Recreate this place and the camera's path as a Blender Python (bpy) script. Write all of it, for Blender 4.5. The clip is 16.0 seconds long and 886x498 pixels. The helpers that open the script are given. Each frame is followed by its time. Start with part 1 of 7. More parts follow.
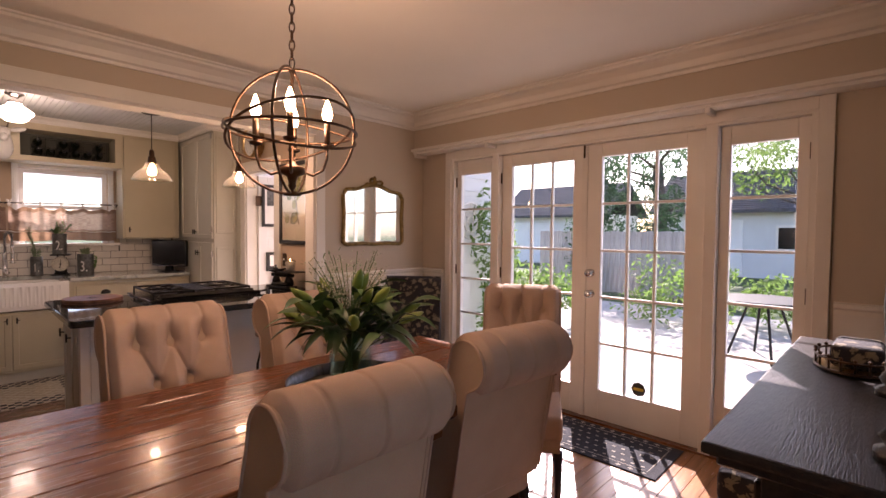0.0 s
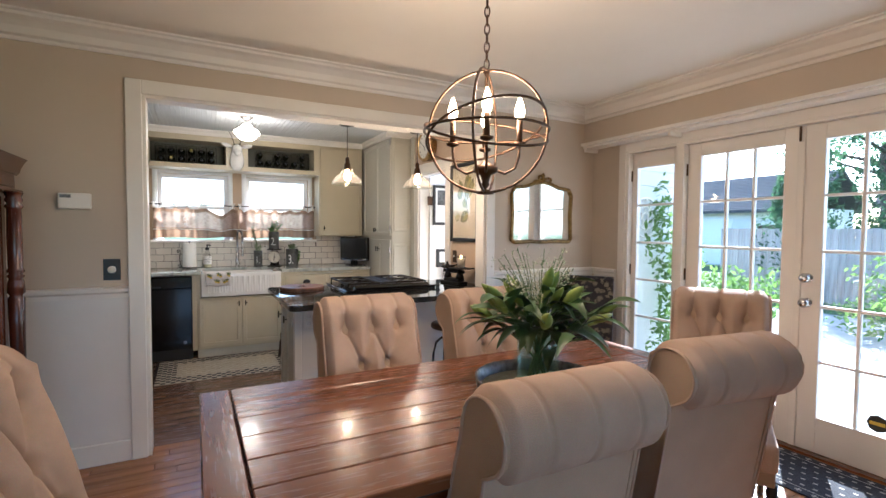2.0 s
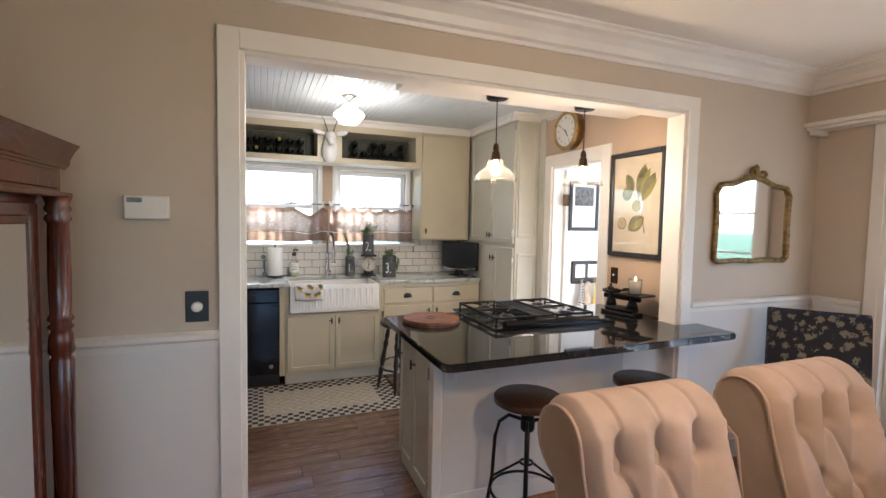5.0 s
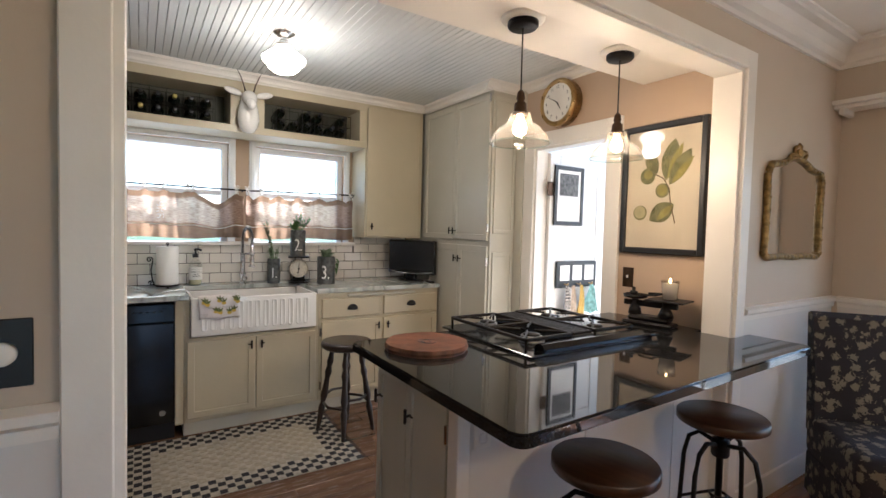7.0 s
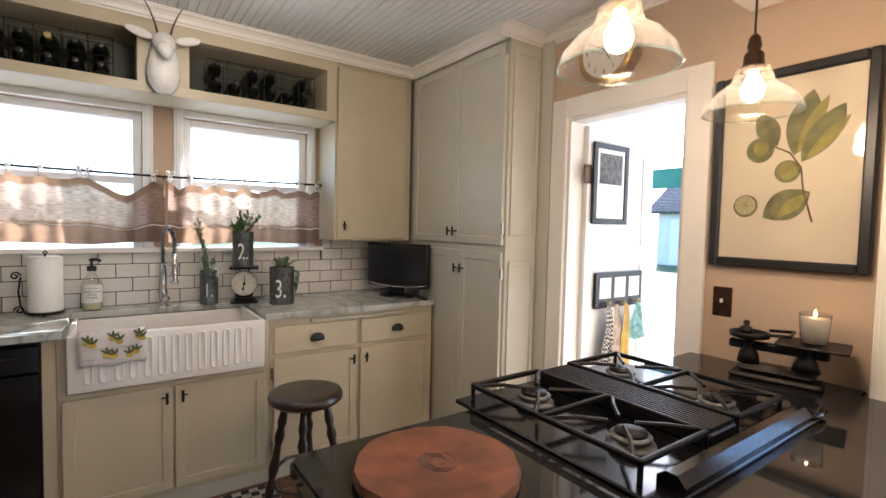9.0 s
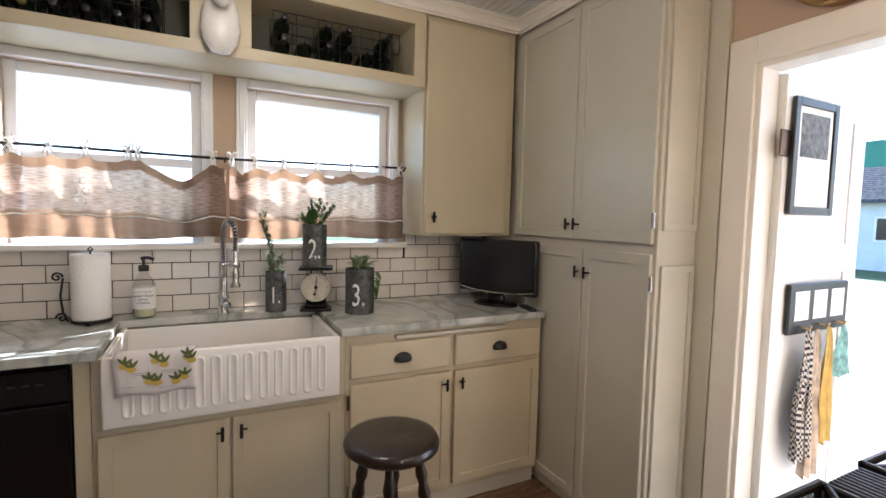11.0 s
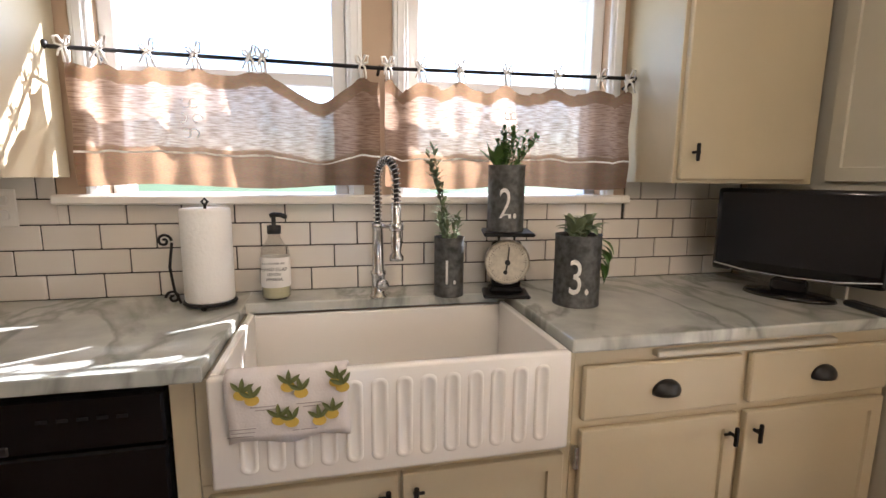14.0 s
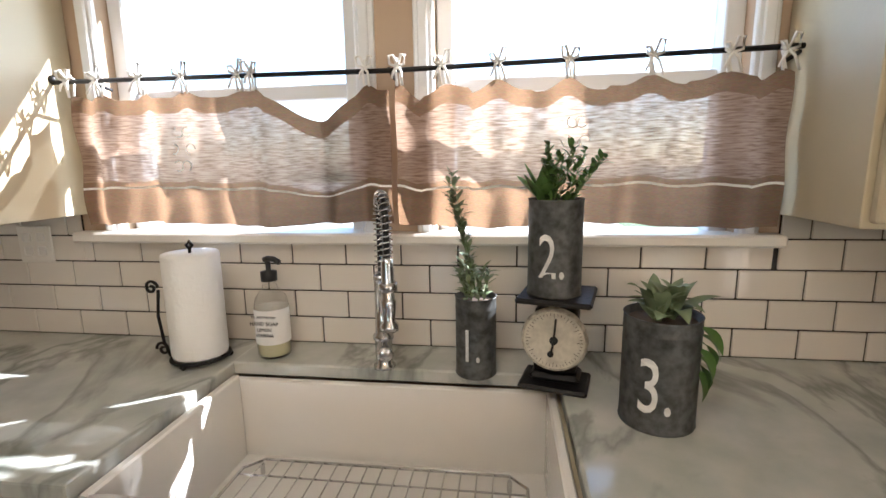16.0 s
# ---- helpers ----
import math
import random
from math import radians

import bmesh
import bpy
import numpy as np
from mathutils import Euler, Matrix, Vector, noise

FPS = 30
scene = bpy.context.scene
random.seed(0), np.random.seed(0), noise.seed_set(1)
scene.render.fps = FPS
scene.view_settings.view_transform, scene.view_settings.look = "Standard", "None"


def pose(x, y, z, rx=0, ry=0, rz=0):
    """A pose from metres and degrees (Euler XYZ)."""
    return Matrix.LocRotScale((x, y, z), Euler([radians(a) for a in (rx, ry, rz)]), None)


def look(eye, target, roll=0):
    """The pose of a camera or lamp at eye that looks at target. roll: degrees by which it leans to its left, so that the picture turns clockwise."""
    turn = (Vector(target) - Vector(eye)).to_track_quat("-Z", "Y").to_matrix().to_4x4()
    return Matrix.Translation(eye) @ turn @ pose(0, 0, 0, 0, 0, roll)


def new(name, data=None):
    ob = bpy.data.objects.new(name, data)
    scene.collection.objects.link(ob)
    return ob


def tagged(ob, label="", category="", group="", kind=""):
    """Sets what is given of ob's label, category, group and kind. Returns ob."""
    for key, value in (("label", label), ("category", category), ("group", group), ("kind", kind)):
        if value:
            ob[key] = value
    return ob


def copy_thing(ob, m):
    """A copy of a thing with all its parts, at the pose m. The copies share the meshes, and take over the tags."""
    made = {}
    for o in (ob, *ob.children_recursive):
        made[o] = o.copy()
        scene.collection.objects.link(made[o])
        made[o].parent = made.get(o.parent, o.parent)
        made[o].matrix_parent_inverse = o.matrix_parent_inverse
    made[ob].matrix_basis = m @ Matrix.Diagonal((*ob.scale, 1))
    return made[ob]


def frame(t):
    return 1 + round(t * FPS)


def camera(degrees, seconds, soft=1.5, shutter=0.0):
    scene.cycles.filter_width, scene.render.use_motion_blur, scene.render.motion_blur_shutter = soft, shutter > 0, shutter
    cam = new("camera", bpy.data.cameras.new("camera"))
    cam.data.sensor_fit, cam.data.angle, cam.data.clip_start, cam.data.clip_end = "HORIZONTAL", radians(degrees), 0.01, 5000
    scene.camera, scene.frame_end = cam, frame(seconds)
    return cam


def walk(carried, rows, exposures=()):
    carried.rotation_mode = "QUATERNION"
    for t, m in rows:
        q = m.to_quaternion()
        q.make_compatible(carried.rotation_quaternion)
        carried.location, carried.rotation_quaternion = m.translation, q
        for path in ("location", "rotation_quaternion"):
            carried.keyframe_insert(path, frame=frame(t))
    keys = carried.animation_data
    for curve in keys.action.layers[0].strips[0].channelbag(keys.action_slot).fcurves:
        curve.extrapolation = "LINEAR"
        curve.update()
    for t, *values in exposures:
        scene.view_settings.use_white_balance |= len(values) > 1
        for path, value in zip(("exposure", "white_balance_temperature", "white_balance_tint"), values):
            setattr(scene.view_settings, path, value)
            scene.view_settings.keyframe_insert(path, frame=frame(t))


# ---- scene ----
cam = camera(86.6, 16.0)
PATH = [
    (0, (-0.993, 0.443, 1.39), (-2.377, 1.886, 1.32), 0.5),
    (0.5, (-1.008, 0.42, 1.39), (-2.529, 1.718, 1.315), 0.5),
    (1, (-1.032, 0.387, 1.41), (-2.653, 1.556, 1.324), 0.4),
    (1.5, (-1.057, 0.351, 1.393), (-2.753, 1.407, 1.314), 0.4),
    (2, (-1.09, 0.343, 1.386), (-2.857, 1.276, 1.303), 0.4),
    (2.5, (-1.158, 0.319, 1.394), (-2.982, 1.133, 1.299), 0.5),
    (3, (-1.316, 0.299, 1.435), (-3.177, 1.023, 1.332), 0.5),
    (3.5, (-1.509, 0.285, 1.478), (-3.376, 0.995, 1.371), 0.6),
    (4, (-1.751, 0.264, 1.491), (-3.618, 0.974, 1.378), 0.7),
    (4.5, (-2.032, 0.211, 1.499), (-3.897, 0.923, 1.385), 0.8),
    (4.7, (-2.151, 0.161, 1.507), (-4.016, 0.875, 1.387), 1.0),
    (5.25, (-2.43, 0.145, 1.487), (-4.285, 0.9, 1.373), 1.1),
    (5.85, (-2.72, 0.125, 1.45), (-4.53, 0.985, 1.345), 1.3),
    (7, (-3.282, 0.118, 1.381), (-4.96, 1.205, 1.298), 1.5),
    (7.5, (-3.508, 0.224, 1.379), (-5.134, 1.387, 1.3), 1.5),
    (8, (-3.758, 0.342, 1.394), (-5.38, 1.509, 1.306), 1.3),
    (8.2, (-3.845, 0.39, 1.398), (-5.47, 1.553, 1.307), 1.3),
    (10.3, (-4.521, 0.728, 1.411), (-6.215, 1.784, 1.285), 1.2),
    (10.5, (-4.588, 0.737, 1.418), (-6.304, 1.754, 1.283), 1.2),
    (11, (-4.744, 0.711, 1.398), (-6.524, 1.613, 1.259), 1.3),
    (11.5, (-4.917, 0.662, 1.365), (-6.757, 1.436, 1.238), 1.0),
    (12, (-5.071, 0.612, 1.339), (-6.947, 1.291, 1.202), 0.9),
    (12.5, (-5.22, 0.598, 1.32), (-7.118, 1.201, 1.137), 0.8),
    (13, (-5.384, 0.603, 1.303), (-7.298, 1.13, 1.058), 0.7),
    (13.5, (-5.532, 0.597, 1.298), (-7.456, 1.059, 1.003), 0.7),
    (14, (-5.641, 0.662, 1.311), (-7.569, 1.095, 1.003), 0.6),
    (14.5, (-5.731, 0.791, 1.335), (-7.675, 1.146, 1.026), 0.3),
    (15, (-5.832, 0.883, 1.36), (-7.793, 1.084, 1.022), -0.0),
    (15.5, (-5.939, 0.976, 1.389), (-7.909, 0.955, 1.041), -0.4),
    (16, (-6.04, 1.08, 1.424), (-7.989, 0.817, 1.064), -0.9),
]
walk(cam, [(t, look(eye, target, roll)) for t, eye, target, roll in PATH],
     exposures=[(0.0, 1.70, 6500, 38), (0.5, 1.96, 6750, 39), (1.0, 2.09, 6600, 35), (1.4, 2.30, 5250, 12), (2.0, 2.43, 5100, 12), (4.5, 2.69, 5050, 12), (7.0, 2.36, 5150, 12), (8.0, 2.36, 5400, 15), (10.5, 2.35, 5300, 14), (12.0, 2.46, 5500, 17), (13.5, 2.53, 5750, 18), (16.0, 2.41, 5600, 13)])

# ---- light ----
world = bpy.data.worlds.new("sky")
scene.world = world
world.use_nodes = True
_nt = world.node_tree
_sky = _nt.nodes.new("ShaderNodeTexSky")
_sky.sky_type, _sky.sun_disc = "NISHITA", False
SUN_TO = Vector((-0.42, 0.72, 0.56)).normalized()
_sky.sun_elevation = math.asin(SUN_TO.z)
_sky.sun_rotation = math.atan2(SUN_TO.x, SUN_TO.y)
_nt.nodes["Background"].inputs["Strength"].default_value = 0.15
_nt.links.new(_sky.outputs["Color"], _nt.nodes["Background"].inputs["Color"])
_s = bpy.data.lights.new("sun", "SUN")
_s.energy, _s.angle, _s.color = 5.0, radians(0.6), (1.0, 0.93, 0.82)
_so = new("sun", _s)
_so.matrix_world = look(SUN_TO * 30, (0, 0, 0))


def bulb_light(x, y, z, watts, radius=0.03, color=(1.0, 0.70, 0.42)):
    li = bpy.data.lights.new("bulb_light", "POINT")
    li.energy, li.shadow_soft_size, li.color = watts, radius, color
    ob = new("bulb_light", li)
    ob.location = (x, y, z)
    return ob


# ---- materials ----
def mat(name, color, rough=0.5, metal=0.0, var=0.08, scale=6.0, bump=0.05, bscale=60.0, color2=None,
        stretch=(1, 1, 1), spec=0.5, coat=0.0, obvar=0.0, fine=0.0):
    """Principled surface with two scales of variation in colour and roughness, and fine relief."""
    m = bpy.data.materials.new(name)
    m.use_nodes = True
    nt = m.node_tree
    N, L = nt.nodes, nt.links
    b = N["Principled BSDF"]
    tc = N.new("ShaderNodeTexCoord")
    mp = N.new("ShaderNodeMapping")
    mp.inputs["Scale"].default_value = stretch
    L.new(tc.outputs["Object"], mp.inputs["Vector"])
    n1 = N.new("ShaderNodeTexNoise")
    n1.inputs["Scale"].default_value, n1.inputs["Detail"].default_value = scale, 5
    n2 = N.new("ShaderNodeTexNoise")
    n2.inputs["Scale"].default_value, n2.inputs["Detail"].default_value = bscale, 4
    L.new(mp.outputs[0], n1.inputs["Vector"])
    L.new(mp.outputs[0], n2.inputs["Vector"])
    mixer = N.new("ShaderNodeMix")
    mixer.data_type = "RGBA"
    c2 = color2 or tuple(c * (1 - var * 2.2) for c in color)
    mixer.inputs[6].default_value, mixer.inputs[7].default_value = (*color, 1), (*c2, 1)
    rmp = N.new("ShaderNodeMapRange")
    rmp.inputs[1].default_value, rmp.inputs[2].default_value = 0.35, 0.7
    L.new(n1.outputs["Fac"], rmp.inputs[0])
    L.new(rmp.outputs[0], mixer.inputs[0])
    out = mixer.outputs[2]
    if fine:
        m2 = N.new("ShaderNodeMix")
        m2.data_type, m2.blend_type = "RGBA", "MULTIPLY"
        m2.inputs[0].default_value = fine
        L.new(out, m2.inputs[6])
        L.new(n2.outputs["Color"], m2.inputs[7])
        out = m2.outputs[2]
    if obvar:
        oi = N.new("ShaderNodeObjectInfo")
        hs = N.new("ShaderNodeHueSaturation")
        r2 = N.new("ShaderNodeMapRange")
        r2.inputs[3].default_value, r2.inputs[4].default_value = 1 - obvar, 1 + obvar
        L.new(oi.outputs["Random"], r2.inputs[0])
        L.new(r2.outputs[0], hs.inputs["Value"])
        L.new(out, hs.inputs["Color"])
        out = hs.outputs[0]
    L.new(out, b.inputs["Base Color"])
    rr = N.new("ShaderNodeMapRange")
    rr.inputs[3].default_value, rr.inputs[4].default_value = max(0.02, rough - 0.06), min(1, rough + 0.08)
    L.new(n2.outputs["Fac"], rr.inputs[0])
    L.new(rr.outputs[0], b.inputs["Roughness"])
    b.inputs["Metallic"].default_value = metal
    b.inputs["Specular IOR Level"].default_value = spec
    b.inputs["Coat Weight"].default_value = coat
    if bump:
        bp = N.new("ShaderNodeBump")
        bp.inputs["Strength"].default_value, bp.inputs["Distance"].default_value = bump, 0.01
        L.new(n2.outputs["Fac"], bp.inputs["Height"])
        L.new(bp.outputs[0], b.inputs["Normal"])
    return m


def node_of(m, kind):
    return m.node_tree.nodes.new(kind)


def wood(name, dark, light, rough=0.35, along="y", scale=1.0, coat=0.0, obvar=0.12):
    """Streaked grain along one axis."""
    st = {"x": (0.6, 9, 9), "y": (9, 0.6, 9), "z": (9, 9, 0.6)}[along]
    return mat(name, light, rough, 0, scale=2.2 * scale, bump=0.06, bscale=14 * scale, color2=dark,
               stretch=st, coat=coat, obvar=obvar, fine=0.25)


def glow(name, color, strength):
    m = bpy.data.materials.new(name)
    m.use_nodes = True
    b = m.node_tree.nodes["Principled BSDF"]
    b.inputs["Base Color"].default_value = (*color, 1)
    b.inputs["Emission Color"].default_value = (*color, 1)
    b.inputs["Emission Strength"].default_value = strength
    return m


def glass(name, color=(1, 1, 1), rough=0.0, thin=True, gloss=0.6):
    m = bpy.data.materials.new(name)
    m.use_nodes = True
    N, L = m.node_tree.nodes, m.node_tree.links
    b = N["Principled BSDF"]
    b.inputs["Base Color"].default_value = (*color, 1)
    b.inputs["Roughness"].default_value = rough
    b.inputs["IOR"].default_value = 1.45
    b.inputs["Transmission Weight"].default_value = 1.0
    if thin:
        tr = N.new("ShaderNodeBsdfTransparent")
        tr.inputs[0].default_value = (*color, 1)
        gl = N.new("ShaderNodeBsdfGlossy")
        gl.inputs["Roughness"].default_value = rough
        fr = N.new("ShaderNodeLayerWeight")
        fr.inputs["Blend"].default_value = 0.5
        pw = N.new("ShaderNodeMath")
        pw.operation = "POWER"
        pw.inputs[1].default_value = 3.0
        L.new(fr.outputs["Facing"], pw.inputs[0])
        sc = N.new("ShaderNodeMath")
        sc.operation = "MULTIPLY_ADD"
        sc.inputs[1].default_value, sc.inputs[2].default_value = gloss, 0.035
        L.new(pw.outputs[0], sc.inputs[0])
        mx = N.new("ShaderNodeMixShader")
        L.new(sc.outputs[0], mx.inputs[0])
        L.new(tr.outputs[0], mx.inputs[1])
        L.new(gl.outputs[0], mx.inputs[2])
        L.new(mx.outputs[0], N["Material Output"].inputs["Surface"])
    return m


WALL = mat("greige_wall_paint", (0.56, 0.48, 0.38), 0.62, var=0.04, scale=1.3, bump=0.03, bscale=180)
KWALL = mat("tan_kitchen_wall_paint", (0.50, 0.38, 0.27), 0.6, var=0.05, scale=1.5, bump=0.03, bscale=180)
TRIM = mat("white_trim_paint", (0.80, 0.77, 0.71), 0.38, var=0.04, scale=2.5, bump=0.03, bscale=70)
WAIN = mat("white_wainscot_paint", (0.76, 0.74, 0.70), 0.45, var=0.05, scale=1.2, bump=0.04, bscale=40)
CEIL = mat("warm_white_ceiling_paint", (0.80, 0.75, 0.66), 0.8, var=0.04, scale=0.9, bump=0.04, bscale=120)
BEAD = mat("pale_beadboard_ceiling_paint", (0.66, 0.68, 0.68), 0.5, var=0.05, scale=2, bump=0.03, bscale=60)
SAGE = mat("sage_cabinet_paint", (0.535, 0.475, 0.335), 0.36, var=0.05, scale=2.0, bump=0.05, bscale=45)
SAGE2 = mat("pale_sage_cabinet_paint", (0.55, 0.53, 0.445), 0.36, var=0.05, scale=2.0, bump=0.05, bscale=45)
SASH = mat("white_vinyl_sash", (0.80, 0.82, 0.84), 0.35, var=0.03)
FLOORW = wood("honey_oak_floorboard", (0.22, 0.085, 0.028), (0.40, 0.18, 0.065), 0.24, "y", 1.0, 0.15, 0.16)
KFLOORW = wood("brown_kitchen_floorboard", (0.10, 0.05, 0.028), (0.22, 0.12, 0.07), 0.25, "y", 1.0, 0.2, 0.18)
GAP = mat("dark_joint", (0.03, 0.02, 0.015), 0.8, bump=0)
TABLEW = mat("red_brown_table_wood", (0.20, 0.066, 0.022), 0.25, scale=2.4, bump=0.018, bscale=15, color2=(0.135, 0.042, 0.015),
             stretch=(9, 0.6, 9), coat=0.15, obvar=0.10, fine=0.15)
TABLEX = mat("red_brown_breadboard_wood", (0.18, 0.058, 0.019), 0.25, scale=2.4, bump=0.018, bscale=15, color2=(0.12, 0.037, 0.013),
             stretch=(0.6, 9, 9), coat=0.15, obvar=0.10, fine=0.15)
MAHOG = wood("dark_mahogany", (0.032, 0.009, 0.005), (0.125, 0.034, 0.017), 0.24, "z", 1.0, 0.3, 0.05)
LINEN = mat("beige_linen", (0.60, 0.435, 0.325), 0.92, var=0.07, scale=7, bump=0.35, bscale=420, fine=0.35)
LINEN2 = mat("oatmeal_linen_back", (0.57, 0.415, 0.29), 0.95, var=0.06, scale=5, bump=0.4, bscale=380, fine=0.35)
GREYLIN = mat("grey_linen_side", (0.30, 0.265, 0.25), 0.95, var=0.06, scale=5, bump=0.4, bscale=380, fine=0.3)
LEGW = mat("near_black_wood", (0.02, 0.013, 0.01), 0.3, var=0.2, scale=14)
IRON = mat("black_iron", (0.016, 0.015, 0.015), 0.45, metal=0.6, var=0.2, scale=30, bump=0.08, bscale=120)
BRONZE = mat("aged_bronze", (0.10, 0.060, 0.038), 0.38, metal=0.9, var=0.25, scale=18, bump=0.08, bscale=90)
CHROME = mat("brushed_nickel", (0.62, 0.62, 0.62), 0.18, metal=1.0, var=0.04)
BRASS = mat("aged_brass", (0.52, 0.35, 0.14), 0.28, metal=1.0, var=0.15, scale=12)
GILT = mat("dull_gilt", (0.36, 0.24, 0.09), 0.42, metal=0.85, var=0.3, scale=35, bump=0.3, bscale=90)
MIRROR = mat("mirror_silver", (0.86, 0.86, 0.85), 0.02, metal=1.0, var=0.0, bump=0)
GRANITE = mat("polished_black_granite", (0.010, 0.010, 0.011), -0.02, var=0.3, scale=150, bump=0, bscale=260,
              color2=(0.03, 0.03, 0.03))
CERAMIC = mat("white_fireclay", (0.82, 0.80, 0.76), 0.12, var=0.02, scale=3, bump=0.01, coat=0.4)
TILE = mat("white_glazed_tile", (0.73, 0.685, 0.62), 0.10, var=0.03, scale=4, bump=0.04, bscale=25, coat=0.3, obvar=0.04)
GROUT = mat("charcoal_grout", (0.035, 0.032, 0.03), 0.9, var=0.2, scale=20)
BLACKP = mat("black_appliance_gloss", (0.006, 0.006, 0.007), 0.12, var=0.1, bump=0)
BLACKM = mat("black_satin_plastic", (0.012, 0.012, 0.013), 0.4, var=0.1)
GALV = mat("galvanised_steel", (0.23, 0.235, 0.235), 0.45, metal=0.65, var=0.25, scale=45, bump=0.04, bscale=50)
WHITEP = mat("white_lettering_paint", (0.80, 0.80, 0.78), 0.6, var=0.1, scale=40)
PAPER = mat("white_paper_towel", (0.86, 0.85, 0.82), 0.95, var=0.03, bump=0.25, bscale=90)
LEAF = mat("green_leaf", (0.10, 0.20, 0.05), 0.42, var=0.25, scale=9, obvar=0.2)
LEAFG = mat("grey_green_leaf", (0.25, 0.32, 0.18), 0.6, var=0.2, scale=14, obvar=0.15)
BUD = mat("lily_bud_yellow_green", (0.27, 0.33, 0.07), 0.45, var=0.3, scale=12, color2=(0.13, 0.22, 0.04))
SPRIG = mat("cream_blossom", (0.66, 0.62, 0.46), 0.7, var=0.15)
STEM = mat("green_stem", (0.10, 0.17, 0.05), 0.5, var=0.2)
GLASS = glass("clear_glass", (0.93, 0.93, 0.92), 0.03, True, 0.95)
PANE = glass("window_glass", (0.97, 0.99, 0.98))
SHADEG = glass("hazy_shade_glass", (0.95, 0.93, 0.90), 0.05, True, 0.55)
_N, _L = SHADEG.node_tree.nodes, SHADEG.node_tree.links
_mo = _N["Material Output"].inputs["Surface"]
_tl, _mx = _N.new("ShaderNodeBsdfTranslucent"), _N.new("ShaderNodeMixShader")
_tl.inputs[0].default_value = (0.9, 0.88, 0.84, 1)
_mx.inputs[0].default_value = 0.02
_L.new(_mo.links[0].from_socket, _mx.inputs[1])
_L.new(_tl.outputs[0], _mx.inputs[2])
_L.new(_mx.outputs[0], _mo)
SEAG = glass("pale_aqua_glass", (0.84, 0.95, 0.92))
DKLEAF = mat("dark_lily_leaf", (0.045, 0.105, 0.024), 0.5, var=0.3, scale=9, obvar=0.2)
CANM = mat("weathered_galvanised_can", (0.125, 0.13, 0.128), 0.5, metal=0.5, var=0.28, scale=55, bump=0.05, bscale=60)
BULB = glow("lit_bulb", (1.0, 0.62, 0.28), 16)
OPAL = glow("lit_opal_glass", (1.0, 0.80, 0.55), 4)
SEATW = wood("dark_walnut_seat", (0.018, 0.008, 0.004), (0.07, 0.033, 0.016), 0.33, "x", 1.6, 0.1, 0.05)
STONE = mat("pale_patio_paving", (0.42, 0.40, 0.36), 0.85, var=0.15, scale=3, bump=0.2, bscale=30)
SIDING = mat("white_lap_siding", (0.68, 0.69, 0.68), 0.6, var=0.05, scale=2)
FENCE = wood("weathered_fence_board", (0.34, 0.30, 0.26), (0.55, 0.51, 0.46), 0.8, "z")
GRASS = mat("lawn_green", (0.07, 0.12, 0.03), 0.9, var=0.3, scale=3, bump=0.5, bscale=60)
ROOFM = mat("grey_roof_shingle", (0.11, 0.11, 0.12), 0.9, var=0.25, scale=9, bump=0.4, bscale=40)
BARK = mat("grey_brown_bark", (0.13, 0.10, 0.08), 0.9, var=0.3, scale=9, bump=0.6, bscale=30)


# ---- building blocks ----
def link(name, bm, material, parent=None, label="", smooth=False):
    me = bpy.data.meshes.new(name)
    bm.to_mesh(me)
    bm.free()
    if smooth:
        me.polygons.foreach_set("use_smooth", [True] * len(me.polygons))
    me.materials.append(material)
    ob = new(name, me)
    if parent:
        ob.parent = parent
    if label:
        ob["label"] = label
    return ob


def part(name, bm, material, parent, label="", smooth=False):
    return link(name, bm, material, parent, label, smooth)


def thing(name, x, y, z, rz, label, category, group="", kind=""):
    e = new(name)
    e.matrix_world = pose(x, y, z, 0, 0, rz)
    e.empty_display_size = 0.1
    return tagged(e, label, category, group, kind)


def box(x0, x1, y0, y1, z0, z1, bevel=0.0, bm=None, seg=1):
    own = bmesh.new()
    bmesh.ops.create_cube(own, size=1.0)
    for v in own.verts:
        v.co = Vector(((x0 + x1) / 2 + v.co.x * (x1 - x0), (y0 + y1) / 2 + v.co.y * (y1 - y0), (z0 + z1) / 2 + v.co.z * (z1 - z0)))
    if bevel:
        bmesh.ops.bevel(own, geom=own.edges[:], offset=bevel, segments=seg, affect="EDGES", profile=0.6)
    return own if bm is None else add(bm, own)


def add(bm, other, m=None):
    """Join other into bm, moved by m."""
    me = bpy.data.meshes.new("tmp")
    other.to_mesh(me)
    other.free()
    if m is not None:
        me.transform(m)
    bm.from_mesh(me)
    bpy.data.meshes.remove(me)
    return bm


def lathe(profile, seg=24, cx=0.0, cy=0.0, close=True):
    """Turned shape from (radius, height) pairs."""
    bm = bmesh.new()
    rings = []
    for r, z in profile:
        rings.append([bm.verts.new((cx + r * math.cos(2 * math.pi * i / seg), cy + r * math.sin(2 * math.pi * i / seg), z)) for i in range(seg)])
    for a, b in zip(rings, rings[1:]):
        for i in range(seg):
            bm.faces.new((a[i], a[(i + 1) % seg], b[(i + 1) % seg], b[i]))
    if close:
        bm.faces.new(rings[0][::-1])
        bm.faces.new(rings[-1])
    bmesh.ops.recalc_face_normals(bm, faces=bm.faces[:])
    return bm


